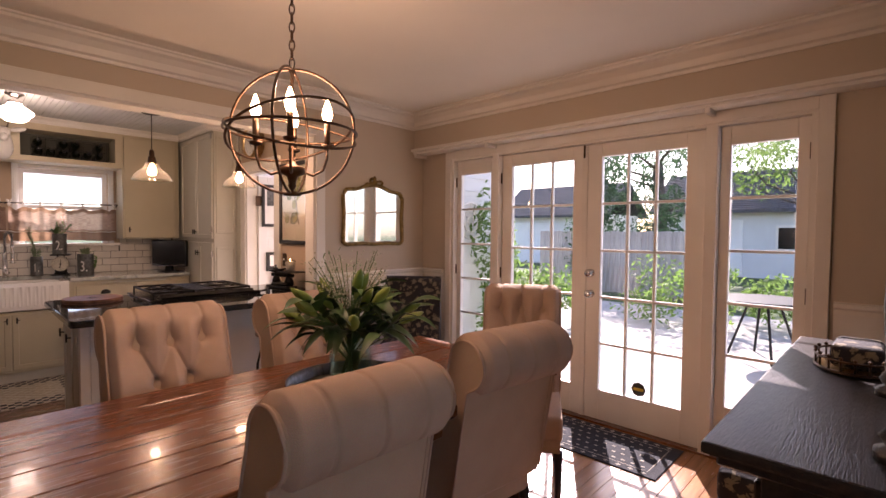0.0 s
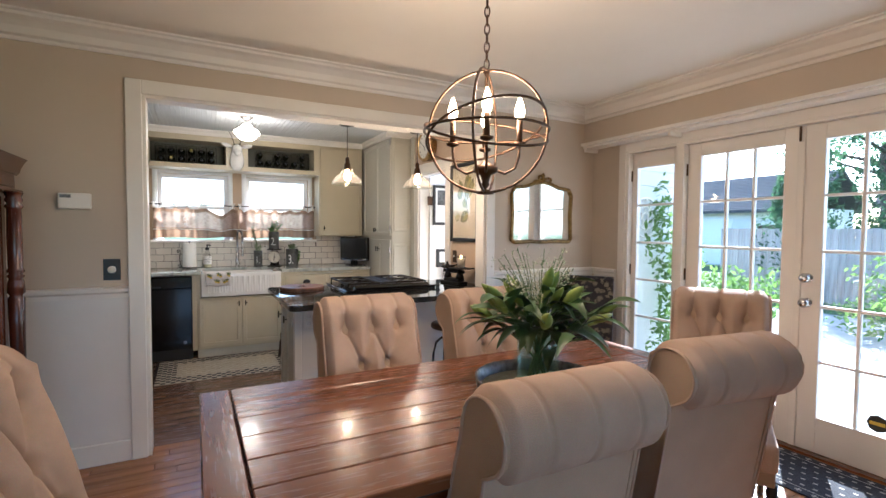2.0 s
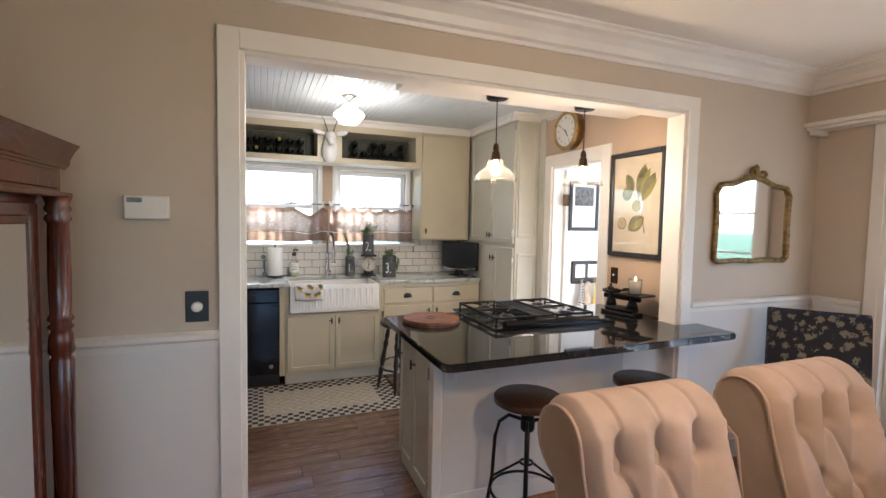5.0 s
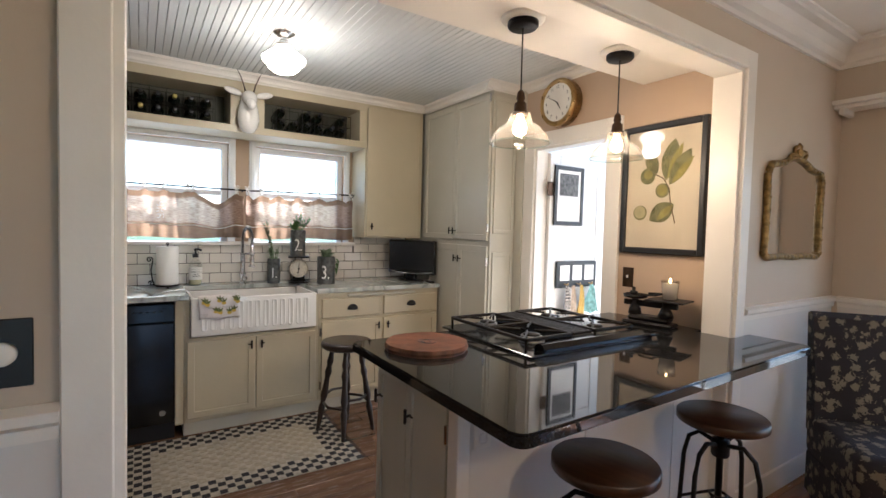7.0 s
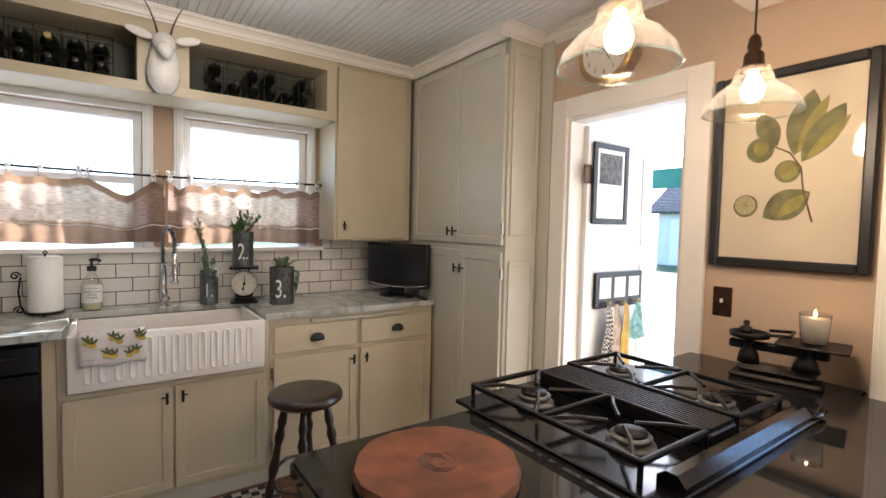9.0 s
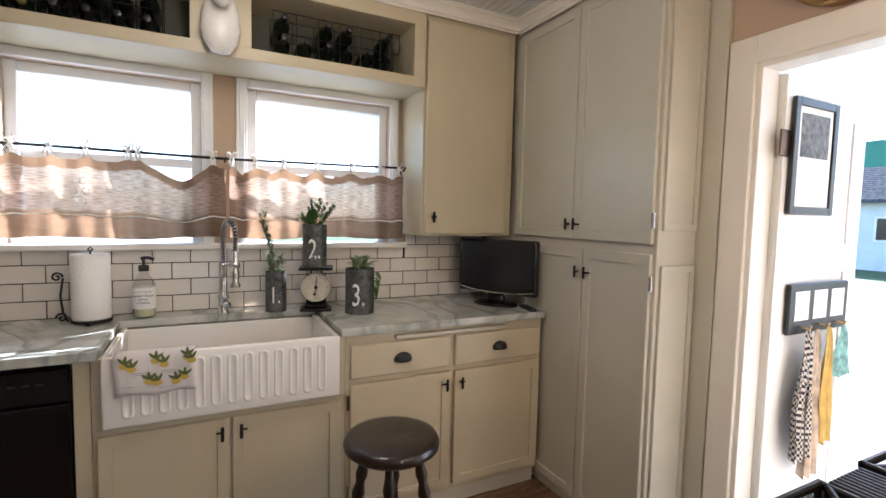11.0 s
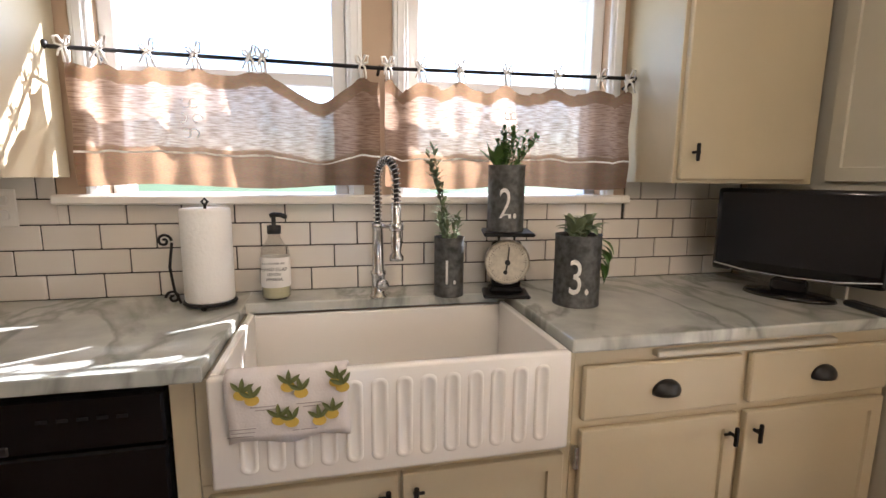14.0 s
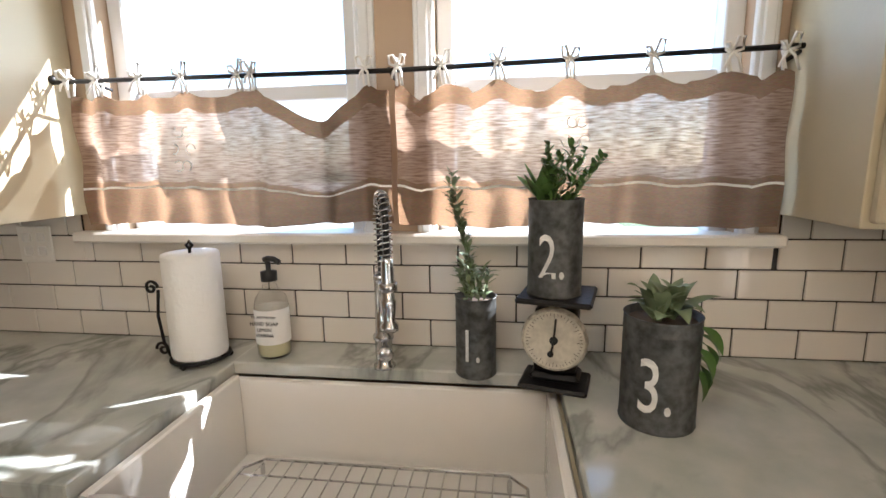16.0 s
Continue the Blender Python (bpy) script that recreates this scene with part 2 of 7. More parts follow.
def tube(points, radius, seg=8, bm=None, taper=1.0, closed=False):
    """Round bar along a line of points."""
    own = bmesh.new()
    pts = [Vector(p) for p in points]
    n = len(pts)
    rings = []
    ref = Vector((0.13, 0.31, 0.94)).normalized()
    for i, p in enumerate(pts):
        if closed:
            d = pts[(i + 1) % n] - pts[i - 1]
        else:
            d = pts[min(i + 1, n - 1)] - pts[max(i - 1, 0)]
        d.normalize()
        u = d.cross(ref)
        if u.length < 0.05:
            u = d.cross(Vector((1, 0, 0)))
        u.normalize()
        w = d.cross(u)
        r = radius * (1 + (taper - 1) * i / max(1, n - 1))
        rings.append([own.verts.new(p + (u * math.cos(2 * math.pi * k / seg) + w * math.sin(2 * math.pi * k / seg)) * r) for k in range(seg)])
    pairs = list(zip(rings, rings[1:]))
    if closed:
        pairs.append((rings[-1], rings[0]))
    for a, b in pairs:
        for k in range(seg):
            own.faces.new((a[k], a[(k + 1) % seg], b[(k + 1) % seg], b[k]))
    if not closed:
        own.faces.new(rings[0][::-1])
        own.faces.new(rings[-1])
    bmesh.ops.recalc_face_normals(own, faces=own.faces[:])
    return own if bm is None else add(bm, own)


def extrude(poly, axis, a, b, bm=None):
    """A prism: poly in the two axes other than axis, from a to b along axis."""
    own = bmesh.new()

    def at(p, s):
        return {"x": (s, p[0], p[1]), "y": (p[0], s, p[1]), "z": (p[0], p[1], s)}[axis]
    lo = [own.verts.new(at(p, a)) for p in poly]
    hi = [own.verts.new(at(p, b)) for p in poly]
    n = len(poly)
    for i in range(n):
        own.faces.new((lo[i], lo[(i + 1) % n], hi[(i + 1) % n], hi[i]))
    own.faces.new(lo[::-1])
    own.faces.new(hi)
    bmesh.ops.recalc_face_normals(own, faces=own.faces[:])
    return own if bm is None else add(bm, own)


def circle(r, n, z=0.0, cx=0.0, cy=0.0):
    return [(cx + r * math.cos(2 * math.pi * i / n), cy + r * math.sin(2 * math.pi * i / n), z) for i in range(n)]


def structure(name, bm, material, label):
    return tagged(link(name, bm, material), label, kind="structure")


def words(text, size, material, m, parent=None, name="lettering", depth=0.0006, sx=1.0):
    """Raised lettering in the built-in font, as a mesh, in the xy plane of m."""
    cu = bpy.data.curves.new("tmp", "FONT")
    cu.body, cu.size, cu.align_x, cu.align_y, cu.extrude, cu.resolution_u = text, size, "CENTER", "CENTER", depth, 3
    tmp = bpy.data.objects.new("tmp", cu)
    scene.collection.objects.link(tmp)
    me = bpy.data.meshes.new_from_object(tmp.evaluated_get(bpy.context.evaluated_depsgraph_get()))
    bpy.data.objects.remove(tmp)
    bpy.data.curves.remove(cu)
    me.transform(m @ Matrix.Diagonal((sx, 1, 1, 1)))
    me.materials.clear()
    me.materials.append(material)
    me.name = name
    ob = new(name, me)
    if parent:
        ob.parent = parent
    return ob


# ---- the large structure ----
PX, PXB = -4.40, -4.52          # partition: dining face, kitchen face
KY = 2.54                        # kitchen's side wall
WX = -7.265                      # kitchen's window wall
DY, SY = 3.70, 3.58              # garden wall below and above the ledge
EX, LY, KLY = -0.45, -0.98, -1.9   # dining side wall, end walls of dining room and kitchen
CZ, KCZ = 2.50, 2.46
OY0, OY1, OZ = 0.078, 2.488, 2.168   # wide opening between the rooms
DX0, DX1, DZ = -5.81, -5.175, 1.985     # kitchen side doorway
WIN = [(-0.02, 0.70), (0.90, 1.635)]  # kitchen windows along y
WZ0, WZ1 = 1.213, 2.0
FX0, FX1, FZ = -4.005, -1.305, 2.085     # garden door opening

structure("floor_dining_base", box(PXB, EX + 0.1, LY - 0.1, DY + 0.16, -0.12, -0.022), GAP, "dark joints under honey oak floorboards")
structure("floor_kitchen_base", box(WX - 0.15, PXB, KLY - 0.1, KY + 0.1, -0.12, -0.022), GAP, "dark joints under brown kitchen floorboards")
# partition wall round the opening
structure("wall_partition_left", box(PXB, PX, KLY, OY0, 0, CZ), WALL, "greige painted partition wall beside the opening")
structure("wall_partition_header", box(PXB, PX, OY0, OY1, OZ, CZ), WALL, "greige painted wall above the wide opening")
structure("wall_partition_right", box(PXB, PX, OY1, DY + 0.15, 0, CZ), WALL, "greige painted wall behind the gilt mirror")
# garden wall
structure("wall_garden_left", box(PX, FX0, DY, DY + 0.15, 0, 2.19), WALL, "greige painted wall beside the garden doors")
structure("wall_garden_right", box(FX1, EX, DY, DY + 0.15, 0, 2.19), WALL, "greige painted wall beside the garden doors")
structure("wall_garden_above", box(FX0, FX1, DY, DY + 0.15, FZ, 2.19), WALL, "greige wall over the garden doors")
structure("wall_garden_soffit", box(PX, EX, SY, DY + 0.15, 2.19, CZ), WALL, "greige painted soffit above the garden doors")
# unseen opening, added so fill light reaches chair backs and wainscot
_b = box(EX, EX + 0.12, 1.55, DY + 0.15, 0, CZ)
box(EX, EX + 0.12, LY - 0.1, -0.85, 0, CZ, bm=_b)
box(EX, EX + 0.12, -0.85, 1.55, 2.2, CZ, bm=_b)
structure("wall_east", _b, WALL, "plain greige side wall with an unseen opening added for light")
structure("wall_south", box(PX, EX, LY - 0.12, LY, 0, CZ), WALL, "plain greige end wall of the dining room")
# added hall, never in view; its open end lets sky light in
_b = box(EX + 0.12, 3.0, -1.5, -1.38, 0, CZ)
box(EX + 0.12, 3.0, 2.1, 2.22, 0, CZ, bm=_b)
box(2.9, 3.0, -1.38, -1.28, 0, CZ, bm=_b)
box(2.9, 3.0, 2.0, 2.1, 0, CZ, bm=_b)
box(2.9, 3.0, -1.28, 2.0, 2.4, CZ, bm=_b)
structure("wall_hall", _b, WALL, "unseen greige hall walls with an open end added for daylight")
structure("ceiling_hall", box(EX + 0.12, 3.0, -1.5, 2.22, CZ, CZ + 0.12), CEIL, "unseen warm white ceiling of the added hall")
structure("floor_hall", box(EX + 0.1, 3.0, -1.5, 2.22, -0.12, -0.002), FLOORW, "unseen honey oak floor of the added hall")
structure("ceiling_dining", box(PXB, EX + 0.12, LY - 0.12, DY + 0.15, CZ, CZ + 0.12), CEIL, "warm white smooth plaster dining room ceiling")
# kitchen walls
_b = box(WX - 0.15, WX, KLY, WIN[0][0], 0, KCZ)
box(WX - 0.15, WX, WIN[0][1], WIN[1][0], WZ0, WZ1, bm=_b)
box(WX - 0.15, WX, WIN[1][1], KY + 0.1, 0, KCZ, bm=_b)
box(WX - 0.15, WX, WIN[0][0], WIN[1][1], 0, WZ0, bm=_b)
box(WX - 0.15, WX, WIN[0][0], WIN[1][1], WZ1, KCZ, bm=_b)
structure("wall_kitchen_window", _b, KWALL, "tan painted kitchen wall with two windows")
_b = box(WX, DX0, KY, KY + 0.1, 0, KCZ)
box(DX1, PXB, KY, KY + 0.1, 0, KCZ, bm=_b)
box(DX0, DX1, KY, KY + 0.1, DZ, KCZ, bm=_b)
structure("wall_kitchen_side", _b, KWALL, "tan painted kitchen side wall with a doorway")
structure("wall_kitchen_south", box(WX, PXB, KLY - 0.12, KLY, 0, KCZ), KWALL, "plain tan kitchen end wall")
_b = box(WX - 0.15, PXB, KLY - 0.12, KY + 0.1, KCZ + 0.012, KCZ + 0.12)
_y = KLY
while _y < KY - 0.01:
    box(WX, PXB, _y + 0.0015, min(_y + 0.0405, KY), KCZ, KCZ + 0.014, 0.002, _b)
    _y += 0.042
structure("ceiling_kitchen", _b, BEAD, "pale painted beadboard kitchen ceiling")
structure("ceiling_soffit", box(-4.96, PXB, 0.88, KY, 2.235, KCZ + 0.005, 0.004), TRIM, "white dropped soffit carrying the pendants")


def frame_trim(name, axis, at, thick, a0, a1, z1, w, label, z0=0.0, side=1, bottom=False):
    """Casing round an opening: two posts and a head, standing proud of a wall face."""
    b = bmesh.new()
    lo, hi = sorted((at, at + side * thick))
    for s0, s1, t0, t1 in [(a0 - w, a0, z0, z1 + w), (a1, a1 + w, z0, z1 + w), (a0, a1, z1, z1 + w)] + ([(a0, a1, z0 - w, z0)] if bottom else []):
        if axis == "x":
            box(lo, hi, s0, s1, t0, t1, 0.003, b)
        else:
            box(s0, s1, lo, hi, t0, t1, 0.003, b)
    return structure(name, b, TRIM, label)


frame_trim("trim_opening_dining", "x", PX, 0.022, OY0 - 0.001, OY1 + 0.001, OZ, 0.082, "white painted casing of the wide opening")
frame_trim("trim_opening_kitchen", "x", PXB, 0.02, OY0, OY1, OZ, 0.08, "white painted casing, kitchen side", side=-1)
_b = box(PXB - 0.004, PX + 0.004, OY0 - 0.004, OY0 + 0.018, 0, OZ, 0.002)
box(PXB - 0.004, PX + 0.004, OY1 - 0.018, OY1 + 0.004, 0, OZ, 0.002, _b)
box(PXB - 0.004, PX + 0.004, OY0 + 0.018, OY1 - 0.018, OZ - 0.018, OZ + 0.004, 0.002, _b)
structure("trim_opening_jamb", _b, TRIM, "white painted jamb lining the wide opening")
frame_trim("trim_side_door", "y", KY, 0.022, DX0, DX1, DZ, 0.10, "white painted casing of the side doorway", side=-1)
_b = bmesh.new()
for x0, x1 in ((DX0 - 0.004, DX0 + 0.018), (DX1 - 0.018, DX1 + 0.004)):
    box(x0, x1, KY - 0.004, KY + 0.104, 0, DZ, 0.002, _b)
box(DX0 + 0.018, DX1 - 0.018, KY - 0.004, KY + 0.104, DZ - 0.018, DZ + 0.004, 0.002, _b)
structure("trim_side_door_jamb", _b, TRIM, "white painted jamb of the side doorway")


def crown(pts, depth, height):
    """Stepped cove profile (distance from wall, height below ceiling)."""
    return [(0, -height), (depth * 0.10, -height), (depth * 0.14, -height * 0.86), (depth * 0.30, -height * 0.80), (depth * 0.40, -height * 0.52),
            (depth * 0.62, -height * 0.30), (depth * 0.84, -height * 0.22), (depth * 0.86, -height * 0.10), (depth, -height * 0.08), (depth, 0), (0, 0)]


_pr = crown(None, 0.15, 0.125)
structure("trim_crown_partition", extrude([(PX + d, CZ + h) for d, h in _pr], "y", LY, SY), TRIM, "white stepped crown moulding")
structure("trim_crown_garden", extrude([(SY - d, CZ + h) for d, h in _pr], "x", PX, EX), TRIM, "white stepped crown moulding")
structure("trim_crown_east", extrude([(EX - d, CZ + h) for d, h in _pr], "y", LY, SY), TRIM, "white stepped crown moulding")
structure("trim_crown_south", extrude([(LY + d, CZ + h) for d, h in _pr], "x", PX, EX), TRIM, "white stepped crown moulding")
_pk = crown(None, 0.06, 0.06)
structure("trim_crown_kitchen_cabinets", extrude([(-6.94 + d, KCZ + h) for d, h in _pk], "y", KLY, 2.25), TRIM, "white crown moulding over the cabinets")
structure("trim_crown_kitchen_pantry", extrude([(2.27 - d, KCZ + h) for d, h in _pk], "x", -6.94, -5.98), TRIM, "white crown moulding over the pantry")
structure("trim_crown_kitchen_pantry_end", extrude([(-6.0 + d, KCZ + h) for d, h in _pk], "y", 2.21, KY), TRIM, "white crown moulding on the pantry end")
structure("trim_crown_kitchen_side", extrude([(KY - d, KCZ + h) for d, h in _pk], "x", -5.98, -4.96), TRIM, "white crown moulding on the tan wall")
# ledge under the soffit, with a turned-down end
_b = box(PX + 0.002, EX, SY - 0.05, DY + 0.01, 2.165, 2.192, 0.004)
box(PX + 0.002, EX, SY - 0.02, DY + 0.005, 2.145, 2.166, 0.004, _b)
for _x in (PX + 0.03, -3.50, -1.83):
    box(_x, _x + 0.03, SY - 0.035, DY, 2.11, 2.15, 0.006, _b)
structure("trim_ledge", _b, TRIM, "white painted ledge moulding over the garden doors")
# wainscot, chair rail and baseboards
for _n, _y0, _y1 in (("left", LY, OY0 - 0.083), ("right", OY1 + 0.083, DY)):
    structure("wainscot_" + _n, box(PX, PX + 0.006, _y0, _y1, 0.12, 0.985), WAIN, "white painted wainscot panel")
    structure("trim_chair_rail_" + _n, extrude([(PX + 0.001, 0.975), (PX + 0.016, 0.975), (PX + 0.018, 1.0), (PX + 0.034, 1.012), (PX + 0.036, 1.032), (PX + 0.001, 1.04)], "y", _y0, _y1), TRIM, "white chair rail moulding")
    structure("baseboard_" + _n, box(PX, PX + 0.018, _y0, _y1, 0, 0.125, 0.004), TRIM, "white painted baseboard")
for _n, _x0, _x1 in (("garden_left", PX + 0.036, FX0 - 0.09), ("garden_right", FX1 + 0.09, EX)):
    structure("wainscot_" + _n, box(_x0, _x1, DY - 0.006, DY, 0.12, 0.985), WAIN, "white painted wainscot panel")
    structure("trim_chair_rail_" + _n, extrude([(DY - 0.001, 0.975), (DY - 0.016, 0.975), (DY - 0.018, 1.0), (DY - 0.034, 1.012), (DY - 0.036, 1.032), (DY - 0.001, 1.04)], "x", _x0, _x1), TRIM, "white chair rail moulding")
    structure("baseboard_" + _n, box(_x0, _x1, DY - 0.018, DY, 0, 0.125, 0.004), TRIM, "white painted baseboard")
structure("baseboard_east", box(EX - 0.018, EX, 1.56, DY - 0.02, 0, 0.125, 0.004), TRIM, "white painted baseboard")

# ---- garden doors ----
frame_trim("trim_garden_doors", "y", DY, 0.022, FX0, FX1, FZ - 0.012, 0.07, "white casing of the garden doors", side=-1)
GDY = DY + 0.06
_b = box(FX0 + 0.0, FX0 + 0.03, DY - 0.01, DY + 0.14, 0, FZ)
box(FX1 - 0.03, FX1, DY - 0.01, DY + 0.14, 0, FZ, bm=_b)
box(-3.522, -3.455, DY - 0.014, DY + 0.14, 0, FZ, 0.003, _b)
box(-1.854, -1.787, DY - 0.014, DY + 0.14, 0, FZ, 0.003, _b)
for _x0, _x1 in ((FX0 + 0.03, -3.522), (-3.455, -1.854), (-1.787, FX1 - 0.03)):
    box(_x0, _x1, DY - 0.01, DY + 0.14, FZ - 0.03, FZ, bm=_b)
structure("trim_garden_door_posts", _b, TRIM, "white posts between the garden doors and sidelights")
structure("trim_threshold", box(FX0 + 0.03, FX1 - 0.03, DY - 0.02, DY + 0.15, -0.02, 0.012, 0.003), TABLEX, "worn wooden door threshold")


def glazed_door(name, x0, x1, cols, rows, stile, z0, z1, gz0, gz1, label, hinge_left, knob=False):
    d = thing(name, x0, GDY, 0, 0, label, "door", kind="structure")
    w, y0, y1 = x1 - x0, -0.022, 0.022
    b = box(0.002, stile, y0, y1, z0, z1, 0.003)
    box(w - stile, w - 0.002, y0, y1, z0, z1, 0.003, b)
    box(stile, w - stile, y0, y1, z0, gz0, 0.003, b)
    box(stile, w - stile, y0, y1, gz1, z1, 0.003, b)
    part("door_frame", b, TRIM, d)
    gw, gh = w - 2 * stile, gz1 - gz0
    for c in range(1, cols):
        part("muntin", box(stile + gw * c / cols - 0.009, stile + gw * c / cols + 0.009, -0.016, 0.016, gz0, gz1, 0.004), TRIM, d)
    for r in range(1, rows):
        part("muntin", box(stile, w - stile, -0.0155, 0.0155, gz0 + gh * r / rows - 0.009, gz0 + gh * r / rows + 0.009, 0.004), TRIM, d)
    for c in range(cols):
        for r in range(rows):
            p = part("pane", box(stile + gw * c / cols + 0.009, stile + gw * (c + 1) / cols - 0.009, -0.002, 0.002, gz0 + gh * r / rows + 0.009, gz0 + gh * (r + 1) / rows - 0.009), PANE, d)
            p.visible_shadow = False
    hx = 0.0 if hinge_left else w
    for z in (0.28, 1.05, 1.86):
        part("hinge", tube([(hx, -0.03, z - 0.045), (hx, -0.03, z + 0.045)], 0.007, 8), BRONZE, d, "dark bronze hinge")
    return d


_dl = glazed_door("door_garden_left", -3.452, -2.672, 3, 5, 0.105, 0.012, FZ - 0.033, 0.235, 1.955, "white French door with fifteen panes", True)
_dr = glazed_door("door_garden_right", -2.667, -1.857, 3, 5, 0.118, 0.012, FZ - 0.033, 0.235, 1.955, "white French door with fifteen panes and brass knob", False)
glazed_door("window_sidelight_left", FX0 + 0.032, -3.524, 1, 5, 0.05, 0.012, FZ - 0.033, 0.33, 1.925, "narrow white sidelight with five panes", True)
glazed_door("window_sidelight_right", -1.785, FX1 - 0.032, 1, 5, 0.06, 0.012, FZ - 0.033, 0.32, 1.94, "narrow white sidelight with five panes", False)
part("astragal", box(-0.028, 0.012, -0.034, -0.021, 0.014, FZ - 0.04, 0.003), TRIM, _dr)
for _z in (1.10, 0.945):
    part("door_knob", add(bmesh.new(), lathe([(0.028, 0), (0.028, 0.006), (0.010, 0.010), (0.010, 0.03), (0.026, 0.04), (0.030, 0.052), (0.024, 0.066), (0.008, 0.071)], 20), pose(0.05, -0.022, _z, 90)), CHROME, _dr, "polished nickel knob", True)
part("flush_bolt", box(-0.02, -0.008, -0.045, -0.03, FZ - 0.13, FZ - 0.035, 0.003), BRONZE, _dr)
_st = part("security_sticker", add(bmesh.new(), lathe([(0.05, 0), (0.05, 0.001)], 8), pose(0.41, -0.004, 0.30, 90)), mat("sticker_black_yellow", (0.03, 0.03, 0.02), 0.5), _dr, "small black and yellow shield sticker")
part("sticker_bar", box(0.375, 0.445, -0.0065, -0.005, 0.29, 0.31), mat("sticker_yellow", (0.6, 0.45, 0.05), 0.5), _dr)

# ---- kitchen windows ----
for _i, (_y0, _y1) in enumerate(WIN):
    w = thing("window_%d" % (_i + 1), WX - 0.09, 0, 0, 0, "white framed double-hung kitchen window", "window", kind="structure")
    b = bmesh.new()
    for s0, s1, t0, t1 in ((_y0, _y0 + 0.045, WZ0, WZ1), (_y1 - 0.045, _y1, WZ0, WZ1), (_y0 + 0.045, _y1 - 0.045, WZ0, WZ0 + 0.03), (_y0 + 0.045, _y1 - 0.045, WZ1 - 0.045, WZ1)):
        box(-0.02, 0.05, s0, s1, t0, t1, 0.004, b)
    box(-0.015, 0.03, _y0 + 0.045, _y1 - 0.045, 1.60, 1.64, 0.004, b)
    part("window_frame", b, SASH, w)
    for z0, z1, xo in ((WZ0 + 0.03, 1.60, 0.012), (1.64, WZ1 - 0.045, -0.004)):
        p = part("pane", box(xo, xo + 0.004, _y0 + 0.045, _y1 - 0.045, z0, z1), PANE, w)
        p.visible_shadow = False
    b = bmesh.new()
    for s0, s1, t0, t1 in ((_y0 - 0.05, _y0, WZ0, WZ1 + 0.045), (_y1, _y1 + 0.05, WZ0, WZ1 + 0.045), (_y0, _y1, WZ1, WZ1 + 0.045)):
        box(WX - 0.005, WX + 0.016, s0, s1, t0, t1, 0.004, b)
        box(WX + 0.014, WX + 0.024, s0 + 0.012, s1 - 0.012 if s1 - s0 < 0.1 else s1, t0, t1 - 0.012, 0.003, b)
    # cooler sash white instead of trim white imitates sky glare on the casing
    structure("trim_kitchen_window", b, SASH, "white moulded window casing, cool tint standing in for sky glare")
structure("trim_kitchen_sill", box(WX - 0.04, WX + 0.05, -0.15, 1.735, 1.215, 1.245, 0.006), TRIM, "white kitchen window sill")

# ---- kitchen cabinets ----
def shaker(w, h, t=0.02, rail=0.055, recess=0.008):
    """Framed door in the yz plane, front towards +x, from the origin corner."""
    b = box(0, t, 0, w, 0, h, 0.0025)
    b.faces.ensure_lookup_table()
    face = max((f for f in b.faces if f.normal.x > 0.99), key=lambda f: f.calc_area())
    bmesh.ops.inset_region(b, faces=[face], thickness=rail, depth=0.0)
    bmesh.ops.inset_region(b, faces=[face], thickness=0.003, depth=-recess)
    return b


def latch(flip=1):
    """Small black bar pull on a post."""
    b = tube([(0, 0, 0), (0.022, 0, 0)], 0.005, 8)
    box(0.018, 0.028, -0.006, 0.006, -0.028, 0.028, 0.003, b)
    tube([(0.006, 0, 0), (0.006, 0.022 * flip, 0)], 0.004, 8, b)
    return b


def moved(bm, m):
    bm.transform(m)
    return bm


def cab_door(parent, y, z, w, h, x, pull=None, m=SAGE, shake=True, hinge=None, xdir=None):
    """Door on a +x face; pull: (dy, dz) of its latch."""
    b = shaker(w, h) if shake else box(0, 0.02, 0, w, 0, h, 0.004)
    d = part("door", moved(b, pose(x, y, z)), m, parent)
    if pull:
        part("handle", moved(latch(1 if pull[0] < w / 2 else -1), pose(x + 0.02, y + pull[0], z + pull[1])), IRON, d, "small black iron latch")
    return d


CTZ = 0.925
# base unit under the sink
c = thing("sink_base_cabinet", -6.66, 0.36, 0, 0, "sage painted two-door cabinet under the farmhouse sink", "cabinet")
part("body", box(-0.58, 0, 0.0, 0.87, 0.09, 0.64, 0.002), SAGE, c)
part("toe_kick", box(-0.56, -0.03, 0.0, 0.87, 0.0, 0.09), SAGE2, c)
part("stile", box(-0.58, 0.0, 0.0, 0.03, 0.64, 0.885), SAGE, c)
part("stile", box(-0.58, 0.0, 0.842, 0.87, 0.64, 0.885), SAGE, c)
cab_door(c, 0.015, 0.12, 0.41, 0.50, 0.0, (0.385, 0.45))
cab_door(c, 0.435, 0.12, 0.41, 0.50, 0.0, (0.03, 0.45))
